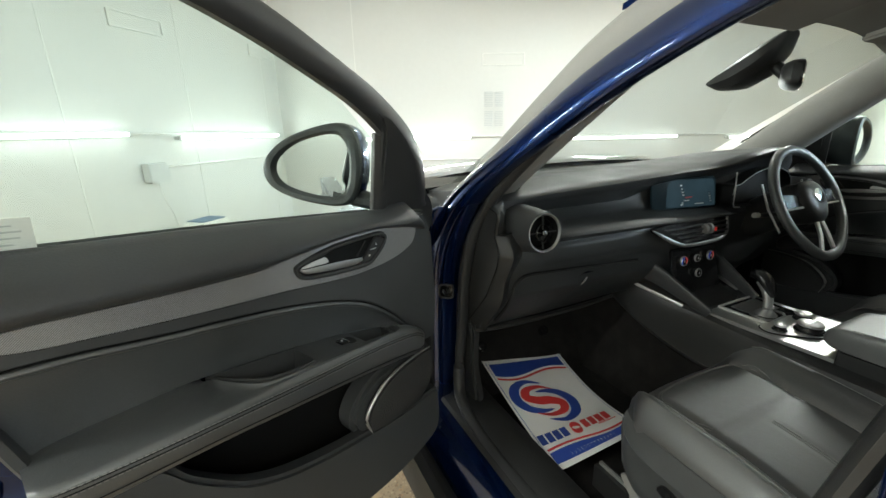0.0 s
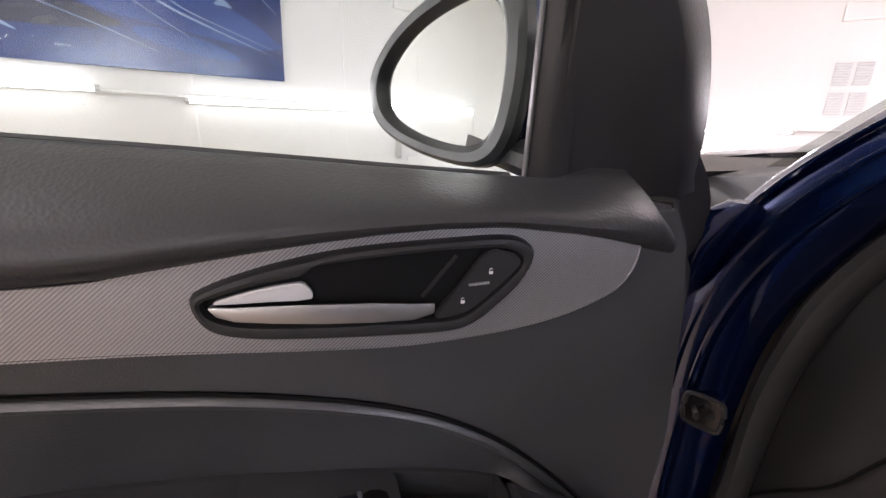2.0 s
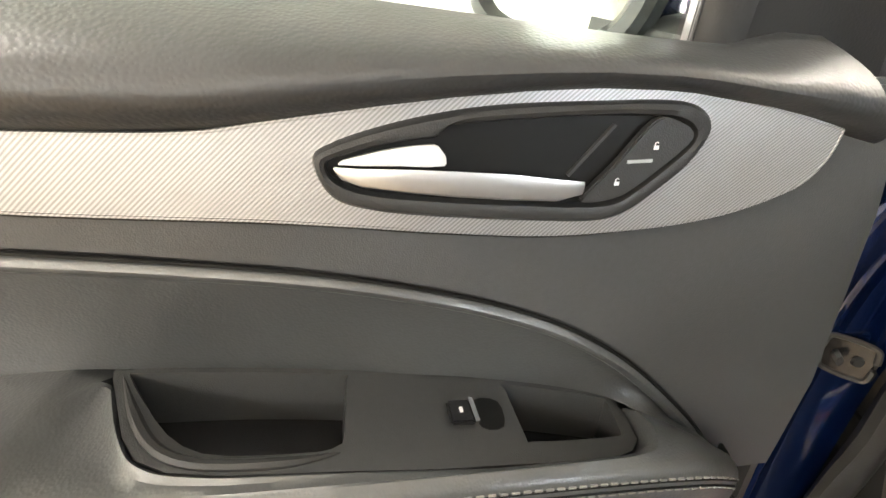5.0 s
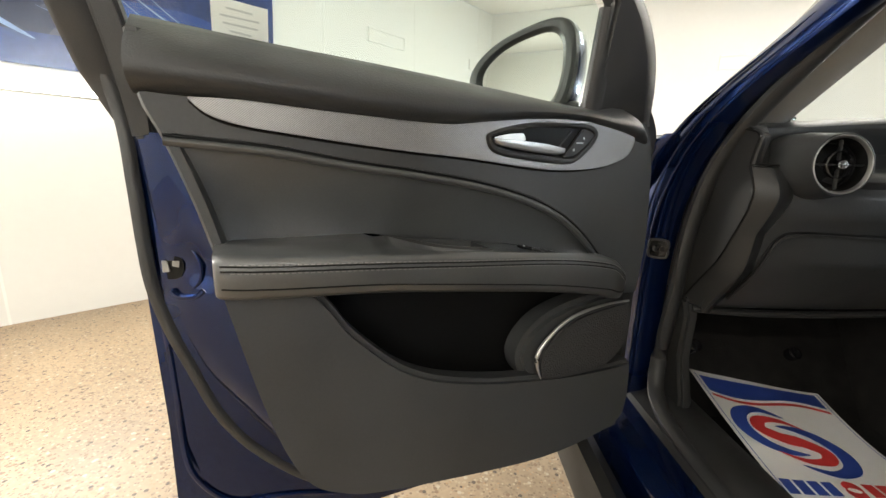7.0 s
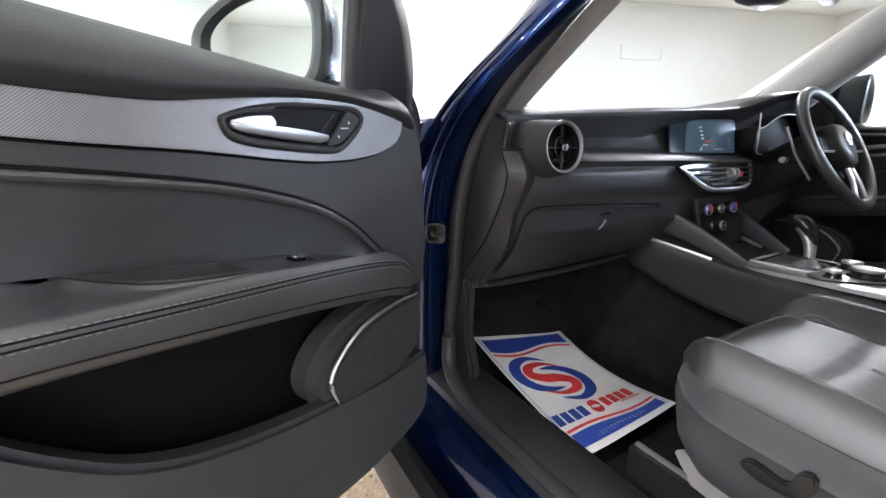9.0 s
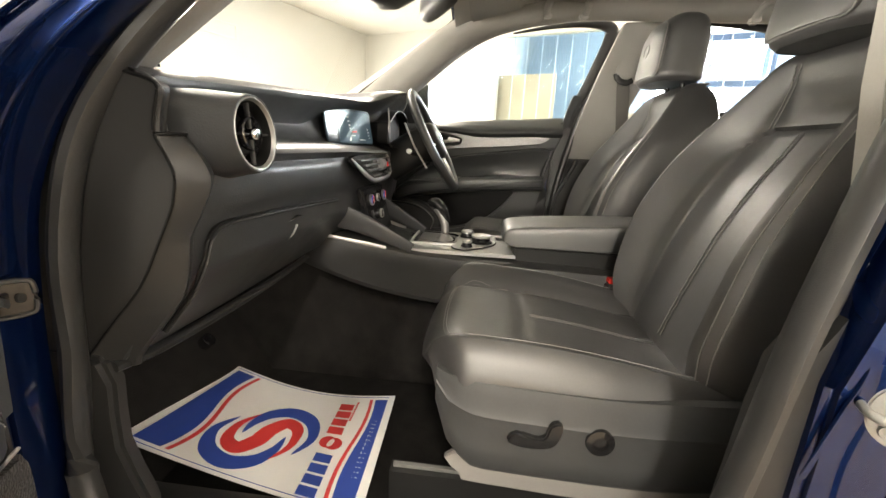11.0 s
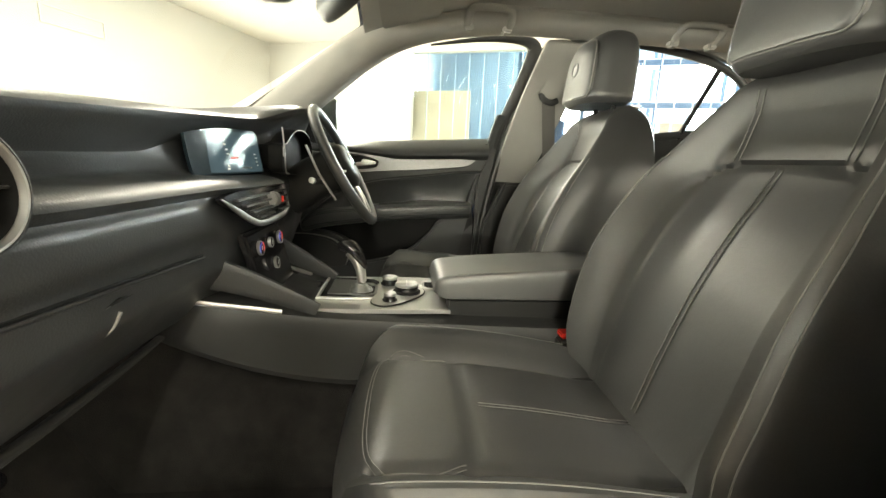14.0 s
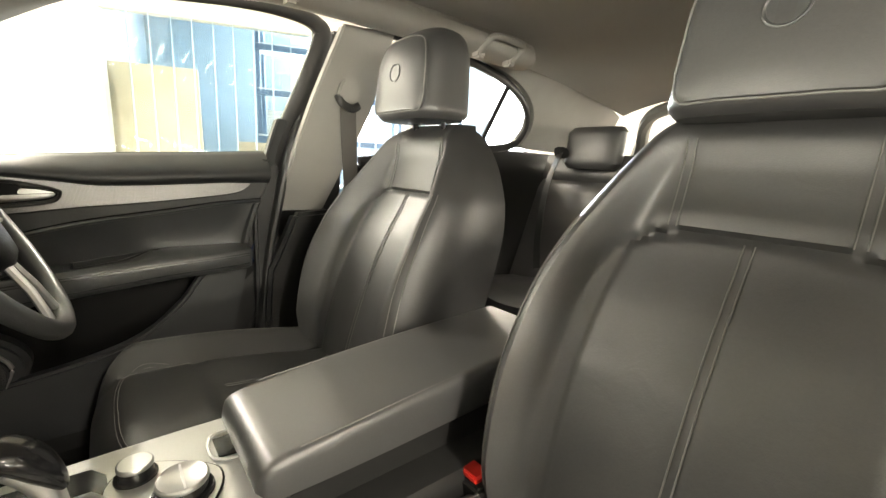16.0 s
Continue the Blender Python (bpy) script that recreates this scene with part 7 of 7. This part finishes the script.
    def back(u, v):
        a = 2 * u - 1
        hw = half_w(v)
        side = abs(a)
        y = 0.118 - 0.20 * v + 0.018 * math.sin(math.pi * v)
        z = 0.565 + 0.638 * v
        bol = lerp([(0, 0.045), (0.2, 0.088), (0.4, 0.095), (0.6, 0.075), (0.78, 0.035), (0.9, 0.012), (1, 0.0)], v)
        mid = min(1.0, max(0.0, (0.82 - side) / 0.30))
        y += lerp([(0, 0.022), (0.2, 0.014), (0.4, 0.002), (0.55, -0.014), (0.7, -0.034), (0.85, -0.026), (0.93, -0.010), (1, 0.0)], v) * mid * mid * (3 - 2 * mid)
        k = max(0.0, (side - 0.58) / 0.20)
        y += bol * (min(1, k) ** 1.2) if side < 0.78 else bol - (bol + 0.05) * ((side - 0.78) / 0.22) ** 2.2
        # centre panel under an arched seam, the bolster's seam running out to the shoulder
        edge = 0.66
        f = ((side / edge) ** 4 + (max(0.0, v - 0.55) / 0.175) ** 4) ** 0.25
        y -= 0.009 * bump_at(f, 1.0, 0.042) * min(1, v * 8)
        y += 0.004 * max(0.0, 1 - f ** 4)
        # padded ridges beside the twin stitching
        if f < 0.97:
            y -= 0.0010 * bump_at(side * hw, 0.0, 0.010)
        elif v > 0.72:
            y -= 0.0010 * bump_at(side * hw, 0.095, 0.010)
        if v > 0.92:
            y -= 0.04 * ((v - 0.92) / 0.08) ** 2
        return Vector((xc + a * hw, y, z))
    rings = []
    for j in range(85):
        v = j / 84
        f = [back(i / 84, v) for i in range(85)]
        hw = half_w(v)
        yb = 0.118 - 0.20 * v - lerp([(0, 0.12), (0.3, 0.155), (0.6, 0.160), (0.8, 0.145), (0.9, 0.125), (0.96, 0.10), (1, 0.062)], v)
        b = [Vector((xc + hw * c, yb - 0.02 * (1 - c * c) + 0.022 * abs(c) ** 6, f[0].z)) for c in (0.99, 0.93, 0.8, 0.4, 0.0, -0.4, -0.8, -0.93, -0.99)]
        rings.append(f + b)
    part("backrest", loft(rings), M_SEATHIDE, ob, "black leather backrest with side bolsters")
    def bstitch(pts):
        part("stitch_line", sweep([back(u, v) + Vector((0, 0.0015, 0.0005)) for u, v in pts], 0.0011, n=5), M_STITCH, ob)
    for sgn in (-1, 1):
        bstitch([(0.5 + sgn * 0.5 * 0.0055 / half_w(v), v) for v in [0.06 + 0.655 * k / 30 for k in range(31)]])
        for off in (0.0895, 0.1005):
            bstitch([(0.5 + sgn * 0.5 * off / half_w(v), v) for v in [0.735 + 0.19 * k / 12 for k in range(13)]])
        for off in (0.0, 0.018):
            bstitch([(0.5 + sgn * (0.425 + off - 0.01 * k / 30), 0.04 + 0.70 * k / 30) for k in range(31)])
    # head restraint
    rings = []
    for k in range(23):
        s = k / 22
        z = hz + 0.21 * s
        w = (0.128 - 0.020 * s) * lerp([(0, 0.90), (0.08, 1.0), (0.70, 1.0), (0.86, 0.955), (0.95, 0.86), (1, 0.70)], s)
        d = 0.078 * lerp([(0, 0.80), (0.07, 1.0), (0.6, 0.95), (0.85, 0.80), (0.95, 0.62), (1, 0.40)], s)
        yc = -0.078 - 0.018 * s
        ring = []
        for q in range(36):
            a = 2 * math.pi * q / 36
            c, t = math.cos(a), math.sin(a)
            c, t = math.copysign(abs(c) ** 0.5, c), math.copysign(abs(t) ** 0.6, t)
            ring.append(Vector((xc + w * c, yc + d * t + (0.010 * (1 - c * c) if t > 0 else 0), z)))
        rings.append(ring)
    h = part("headrest", loft(rings), M_SEATHIDE, ob, "black leather head restraint")
    # raised front panel with piped edge
    def panel(a, b, n):
        s = (b - hz) / 0.21
        return Vector((xc + a, -0.078 - 0.018 * s + 0.078 * lerp([(0, 0.98), (0.6, 0.96), (0.85, 0.84), (1, 0.7)], s) + 0.011 - 0.9 * a * a + n, b))
    face = smooth2([(-0.098, hz + 0.022), (-0.101, hz + 0.09), (-0.092, hz + 0.15), (-0.066, hz + 0.180), (0.0, hz + 0.187), (0.066, hz + 0.180), (0.092, hz + 0.15), (0.101, hz + 0.09), (0.098, hz + 0.022), (0.05, hz + 0.016), (-0.05, hz + 0.016)], 4)
    mid = (0.0, hz + 0.10)
    rings = [[panel(mid[0] + (a - mid[0]) * f, mid[1] + (b - mid[1]) * f, n) for a, b in face] for f, n in ((1.0, -0.010), (1.0, -0.001), (0.975, 0.002), (0.90, 0.0035), (0.6, 0.005), (0.3, 0.0055), (0.02, 0.0056))]
    part("headrest_panel", loft(rings), M_SEATHIDE, h, "raised leather front panel")
    part("panel_piping", sweep([panel(a * 1.012, hz + 0.10 + (b - hz - 0.10) * 1.012, 0.0) for a, b in face + face[:1]], 0.0016, n=6), M_STITCH, h)
    part("headrest_emblem", disc_ring(panel(0.0, hz + 0.105, 0.004), (0, 1, 0.1), [(0.022, 0.0), (0.022, 0.0028), (0.0205, 0.0034), (0.019, 0.0028), (0.018, 0.0014), (0.001, 0.0014)], 32), M_LEATHER, h, "round embossed emblem")
    for sgn in (-1, 1):
        part("headrest_post", sweep([(xc + sgn * 0.06, -0.125, 1.13), (xc + sgn * 0.06, -0.100, hz + 0.02)], 0.008, n=10), M_GLOSS, ob)
    return ob


PSX, DSX = 0.966, 1.712
front_seat(PSX, "black leather passenger seat with grey stitching", 1.176)
front_seat(DSX, "black leather driving seat with grey stitching", 1.206)

# rear seat
rs = thing("rear_bench", "black leather rear bench with head restraints", "car seat")
part("rear_cushion", sheet(lambda u, v: Vector((0.62 + u * 2 * (XC - 0.62), -0.42 - 0.5 * v, 0.66 - 0.05 * v + 0.02 * math.sin(4 * math.pi * u) ** 2)), 30, 10, 0.14, (0, 0, -1)), M_SEATHIDE, rs)
part("rear_backrest", sheet(lambda u, v: Vector((0.60 + u * 2 * (XC - 0.60), -0.90 - 0.22 * v + 0.03 * math.sin(2 * math.pi * u) ** 2 - 0.02 * bump_at(v, 0.8, 0.02), 0.60 + 0.58 * v)), 36, 20, 0.10, (0, -1, 0)), M_SEATHIDE, rs)
for x in (XC - 0.47, XC, XC + 0.47):
    rings = []
    for k in range(9):
        s = k / 8
        w, dd = 0.13 * (1 if 0 < k < 8 else 0.85), 0.05 * (1 if 0 < k < 8 else 0.7)
        rings.append([Vector((x + w * math.copysign(abs(math.cos(a)) ** 0.55, math.cos(a)), -1.07 + dd * math.copysign(abs(math.sin(a)) ** 0.6, math.sin(a)) - 0.02 * s, 1.12 + 0.175 * s)) for a in [2 * math.pi * q / 20 for q in range(20)]])
    part("rear_headrest", loft(rings), M_SEATHIDE, rs)

# ---- belts ----
belt_ob = thing("seat_belt_buckle", "black seat belt buckle with red button", "buckle")
part("buckle", box(1.175, 1.235, 0.145, 0.185, 0.56, 0.635), M_PLASTIC, belt_ob, bevel=0.005)
part("red_button", box(1.185, 1.228, 0.150, 0.180, 0.635, 0.647), M_RED, belt_ob, "bright red button", bevel=0.003)
db = thing("seat_belt", "black seat belt on the pillar", "seat belt")
part("webbing", sweep(curve_pts([(1.990, -0.012, 1.268), (2.042, -0.045, 1.12), (2.078, -0.075, 1.0), (2.06, -0.12, 0.90), (2.06, -0.13, 0.6)], 6), 0.030, 0.002, n=6, up=(1, 0, 0)), M_WEBBING, db)
part("belt_guide", sweep(curve_pts([(1.985, 0.022, 1.285), (1.978, 0.012, 1.262), (1.980, -0.02, 1.250), (1.985, -0.045, 1.262)], 5), 0.007, 0.012, n=8), M_PLASTIC, db, "black belt guide")
part("guide_cover", slab(smooth2([(0.022, 1.272), (0.015, 1.325), (-0.04, 1.325), (-0.045, 1.272)], 3), 0.018, lambda y, z, n: Vector((1.995 - 0.38 * (z - 1.27) - n, y, z))), M_GREYTRIM, db, "pale grey guide cover", bevel=0.005)

rb = thing("rear_seat_belt", "black rear seat belt with plastic guide plate", "seat belt")
part("guide_plate", slab(smooth2([(-0.03, -0.02), (0.03, -0.02), (0.03, 0.02), (-0.03, 0.02)], 3), 0.008, lambda a, b, n: Vector((1.935 + a, -1.02 + 0.4 * b - n, 1.185 + b))), M_PLASTIC, rb, bevel=0.002)
part("guide_slot", slab([(-0.018, -0.008), (0.018, -0.008), (0.018, 0.008), (-0.018, 0.008)], 0.001, lambda a, b, n: Vector((1.935 + a, -1.029 + 0.4 * b - n, 1.185 + b))), M_CUP, rb)
part("webbing", sweep(curve_pts([(1.935, -1.015, 1.18), (1.915, -0.92, 1.05), (1.88, -0.84, 0.85), (1.84, -0.80, 0.70)], 6), 0.022, 0.002, n=6, up=(0.3, 1, 0.4)), M_RUBBER, rb)

# ---- striker, pillar label, hinge check ----
st = thing("door_striker", "zinc door striker bolted to the blue pillar", "striker")
ON = lambda y, z, n: Vector((0.5035 + turned(y) - n * 0.82, y + n * 0.57, z))
part("striker_plate", slab(smooth2([(0.1322, 0.7757), (0.1180, 0.7745), (0.1135, 0.7660), (0.1122, 0.7476), (0.1150, 0.7200), (0.1207, 0.7127), (0.1330, 0.7160), (0.1412, 0.7265), (0.1448, 0.7444), (0.1415, 0.7640)], 3), 0.004, ON), M_STEEL, st, bevel=0.002)
part("striker_loop", sweep(curve_pts([ON(0.1197, 0.7407, 0.003), ON(0.1240, 0.7420, 0.016), ON(0.1340, 0.7450, 0.021), ON(0.1440, 0.7475, 0.016), ON(0.1480, 0.7485, 0.003)], 6), 0.0038, 0.0048, n=10), M_STEEL, st, "bright steel loop")
for y, z in ((0.1264, 0.7611), (0.1299, 0.7290)):
    bolt = part("bolt", disc_ring(ON(y, z, 0.004), (-0.82, 0.57, 0), [(0.0072, 0), (0.0072, 0.002), (0.0060, 0.0034), (0.0036, 0.0034), (0.0034, 0.0012), (0.0002, 0.0012)], 20), M_RING, st)
chk = thing("door_check", "black rubber grommet with a steel check strap", "grommet")
K = lambda a, b, n: Vector((0.508 + 0.62 * a, 1.058 - 0.45 * a - n, 0.777 + b))
plug = smooth2([(-0.026, -0.012), (-0.018, -0.020), (0.018, -0.020), (0.026, -0.012), (0.026, 0.012), (0.018, 0.020), (-0.018, 0.020), (-0.026, 0.012)], 3)
part("grommet", slab(plug, 0.012, K, 0.0), M_GLOSS, chk, bevel=0.003)
part("grommet_lip", sweep([K(a, b, 0.012) for a, b in plug + plug[:1]], 0.003, n=6), M_RUBBER, chk)
part("strap", sweep([K(-0.012, 0.0, 0.010), K(-0.018, 0.0, 0.03)], 0.003, 0.006, n=6), M_PLASTIC, chk)
part("rivet", disc_ring(K(0.010, 0.0, 0.012), (0, -1, 0), [(0.006, 0), (0.005, 0.003), (0.001, 0.003)], 14), M_PLASTIC, chk)

# ---- rear-view mirror and visors ----
rv = thing("rear_view_mirror", "black rear-view mirror on the windscreen", "mirror")
mirror_shape = smooth2([(-0.12, -0.01), (-0.09, 0.03), (0.09, 0.03), (0.12, -0.01), (0.09, -0.035), (-0.09, -0.035)], 4)
face_dir = Vector((math.sin(0.48), -math.cos(0.48), -0.06)).normalized()
across = Vector((math.cos(0.48), math.sin(0.48), 0))


def rv_at(a, b, n):
    """The mirror's own frame, turned to the driver: across, up, out of the glass."""
    return Vector((XC + 0.03, 0.675, 1.350)) + across * a + Vector((0, 0, b)) + face_dir * n


part("mirror_case", loft([[rv_at(a * k, b * k, n) for a, b in mirror_shape] for n, k in ((0.0, 0.97), (-0.006, 1.0), (-0.022, 0.95), (-0.036, 0.75), (-0.042, 0.45))]), M_PLASTIC, rv)
part("mirror_glass", loft([[rv_at(a * k, b * k, n) for a, b in mirror_shape] for n, k in ((-0.001, 0.9), (0.003, 0.9))]), M_MIRROR, rv)
part("mirror_stem", sweep(curve_pts([rv_at(0, 0, -0.03), (XC + 0.015, 0.73, 1.378), (XC, 0.76, 1.40)], 5), 0.016, n=10), M_PLASTIC, rv)
# sensor housing that follows the windscreen down from the mirror's foot
screen_z = lambda y: 1.045 + 0.604 * (1.40 - y)
part("sensor_cover", loft([[Vector((XC + hw * c, y, screen_z(y) - 0.012 - dp * (0.5 + 0.5 * q))) for c, q in ((-0.7, -1), (0.7, -1), (0.95, -0.6), (1, 0.2), (0.75, 0.85), (0.4, 1), (-0.4, 1), (-0.75, 0.85), (-1, 0.2), (-0.95, -0.6))]
                           for y, hw, dp in ((0.695, 0.030, 0.020), (0.71, 0.048, 0.050), (0.75, 0.062, 0.075), (0.80, 0.064, 0.070), (0.845, 0.060, 0.045), (0.875, 0.045, 0.012))]), M_PLASTIC, rv, "black sensor housing")
for x in (XC - 0.36, XC + 0.36):
    vis = thing("sun_visor", "grey fabric sun visor folded against the headliner", "sun visor", "sun visors")
    part("flap", sheet(lambda u, v, x=x: Vector((x - 0.20 + 0.40 * u, 0.62 - 0.19 * v, 1.425 + 0.045 * v)), 6, 4, 0.018, (0, 0, 1)), M_GREYTRIM, vis, bevel=0.006)

# ---- paper mat ----
mat = thing("paper_floor_mat", "white paper floor mat printed blue and red", "floor mat")
TL, TR, BR, BL = Vector((0.708, 1.172, 0.412)), Vector((1.050, 1.152, 0.366)), Vector((0.975, 0.70, 0.376)), Vector((0.637, 0.685, 0.380))


def mp_(a, b, n=0.0):
    """a across (0 to 1), b from the toe end (0) to the door end (1)."""
    p = (TL.lerp(TR, a)).lerp(BL.lerp(BR, a), b)
    p.z += n - (0.008 + 0.024 * a) * math.sin(math.pi * b) + 0.004 * abs(2 * a - 1) ** 4
    return p


part("paper", sheet(lambda u, v: mp_(u, v), 20, 24, 0.0015, (0, 0, -1)), M_PAPER, mat)


wav = lambda a: 0.015 * math.sin(2 * math.pi * a)
for f0, f1, m in ((lambda a: 0.045, lambda a: 0.165 + 2.2 * wav(a), M_PBLUE), (lambda a: 0.185 + 2.2 * wav(a), lambda a: 0.205 + 2.2 * wav(a), M_PRED),
                  (lambda a: 0.862 - wav(a), lambda a: 0.878 - wav(a), M_PRED), (lambda a: 0.892 - wav(a), lambda a: 0.965, M_PBLUE)):
    bm = sheet(lambda u, v, f0=f0, f1=f1: mp_(0.05 + 0.9 * u, f0(0.05 + 0.9 * u) + (f1(0.05 + 0.9 * u) - f0(0.05 + 0.9 * u)) * v, 0.0012), 24, 4)
    part("print", bm, m, mat)


def swirl(cx, cy, r0, r1, a0, a1, m, sx=0.36, sy=0.49, fat=lambda s: math.sin(math.pi * s)):
    """A crescent round a centre on the mat, radii in metres."""
    def fn(u, v):
        a = radians(a0 + (a1 - a0) * u)
        rm, h = (r0 + r1) / 2, (r1 - r0) / 2 * max(0.03, fat(u))
        r = rm + h * (2 * v - 1)
        return mp_(cx + r * math.cos(a) / sx, cy + r * math.sin(a) / sy, 0.0014)
    part("print", sheet(fn, 28, 3), m, mat)


EMB, EMX, EMY = (0.395, 0.475), 0.118 / 0.36, 0.104 / 0.49


def stroke(pts, width, m, lift):
    """A tapering brush stroke of the emblem, in its own unit circle, y down the mat."""
    line = curve_pts([(a, b, 0) for a, b in pts], 7)
    last, lo, hi = len(line) - 1, [], []
    for k, q in enumerate(line):
        d = (line[min(k + 1, last)] - line[max(k - 1, 0)]).normalized()
        h = width * max(0.04, math.sin(math.pi * k / last) ** 0.8)
        lo.append((q.x - d.y * h, q.y + d.x * h))
        hi.append((q.x + d.y * h, q.y - d.x * h))
    put = lambda a, b: mp_(EMB[0] + EMX * a, EMB[1] + EMY * b, lift)
    part("print", loft([[put(*lo[k]), put(*line[k].xy), put(*hi[k])] for k in range(last + 1)], closed=False), m, mat)


for sgn in (1, -1):
    stroke([(sgn * x, sgn * y) for x, y in ((0.30, -0.80), (-0.22, -0.98), (-0.70, -0.74), (-0.88, -0.22), (-0.68, 0.22), (-0.30, 0.42), (0.10, 0.44))], 0.17, M_PBLUE, 0.0014)
stroke([(0.55, -0.46), (0.10, -0.66), (-0.36, -0.58), (-0.50, -0.26), (-0.20, -0.04), (0.0, 0.0), (0.20, 0.04), (0.50, 0.26), (0.36, 0.58), (-0.10, 0.66), (-0.55, 0.46)], 0.19, M_PRED, 0.0018)
def word_bars(a0, a1, b0, b1, n, m, slope=0.0):
    """A word's place, as plain upright bars."""
    w = (a1 - a0) / n
    for k in range(n):
        part("print", sheet(lambda u, v, k=k: mp_(a0 + w * (k + 0.8 * u), b0 + (b1 - b0) * v + slope * (k + u) / n, 0.0012), 2, 2), m, mat)


word_bars(0.04, 0.38, 0.750, 0.825, 4, M_PBLUE, -0.012)
swirl(0.465, 0.775, 0.006, 0.026, 0, 200, M_PRED)
swirl(0.465, 0.775, 0.006, 0.026, 180, 380, M_PRED)
word_bars(0.55, 0.90, 0.730, 0.805, 4, M_PRED, -0.012)
word_bars(0.70, 0.92, 0.803, 0.814, 9, M_PRED)
word_bars(0.20, 0.84, 0.922, 0.946, 18, M_PAPER)
for a0 in (0.022, 0.972):
    part("print_border", sheet(lambda u, v, a0=a0: mp_(a0 + 0.006 * u, 0.03 + 0.94 * v, 0.0011), 1, 24), M_PBLUE, mat)
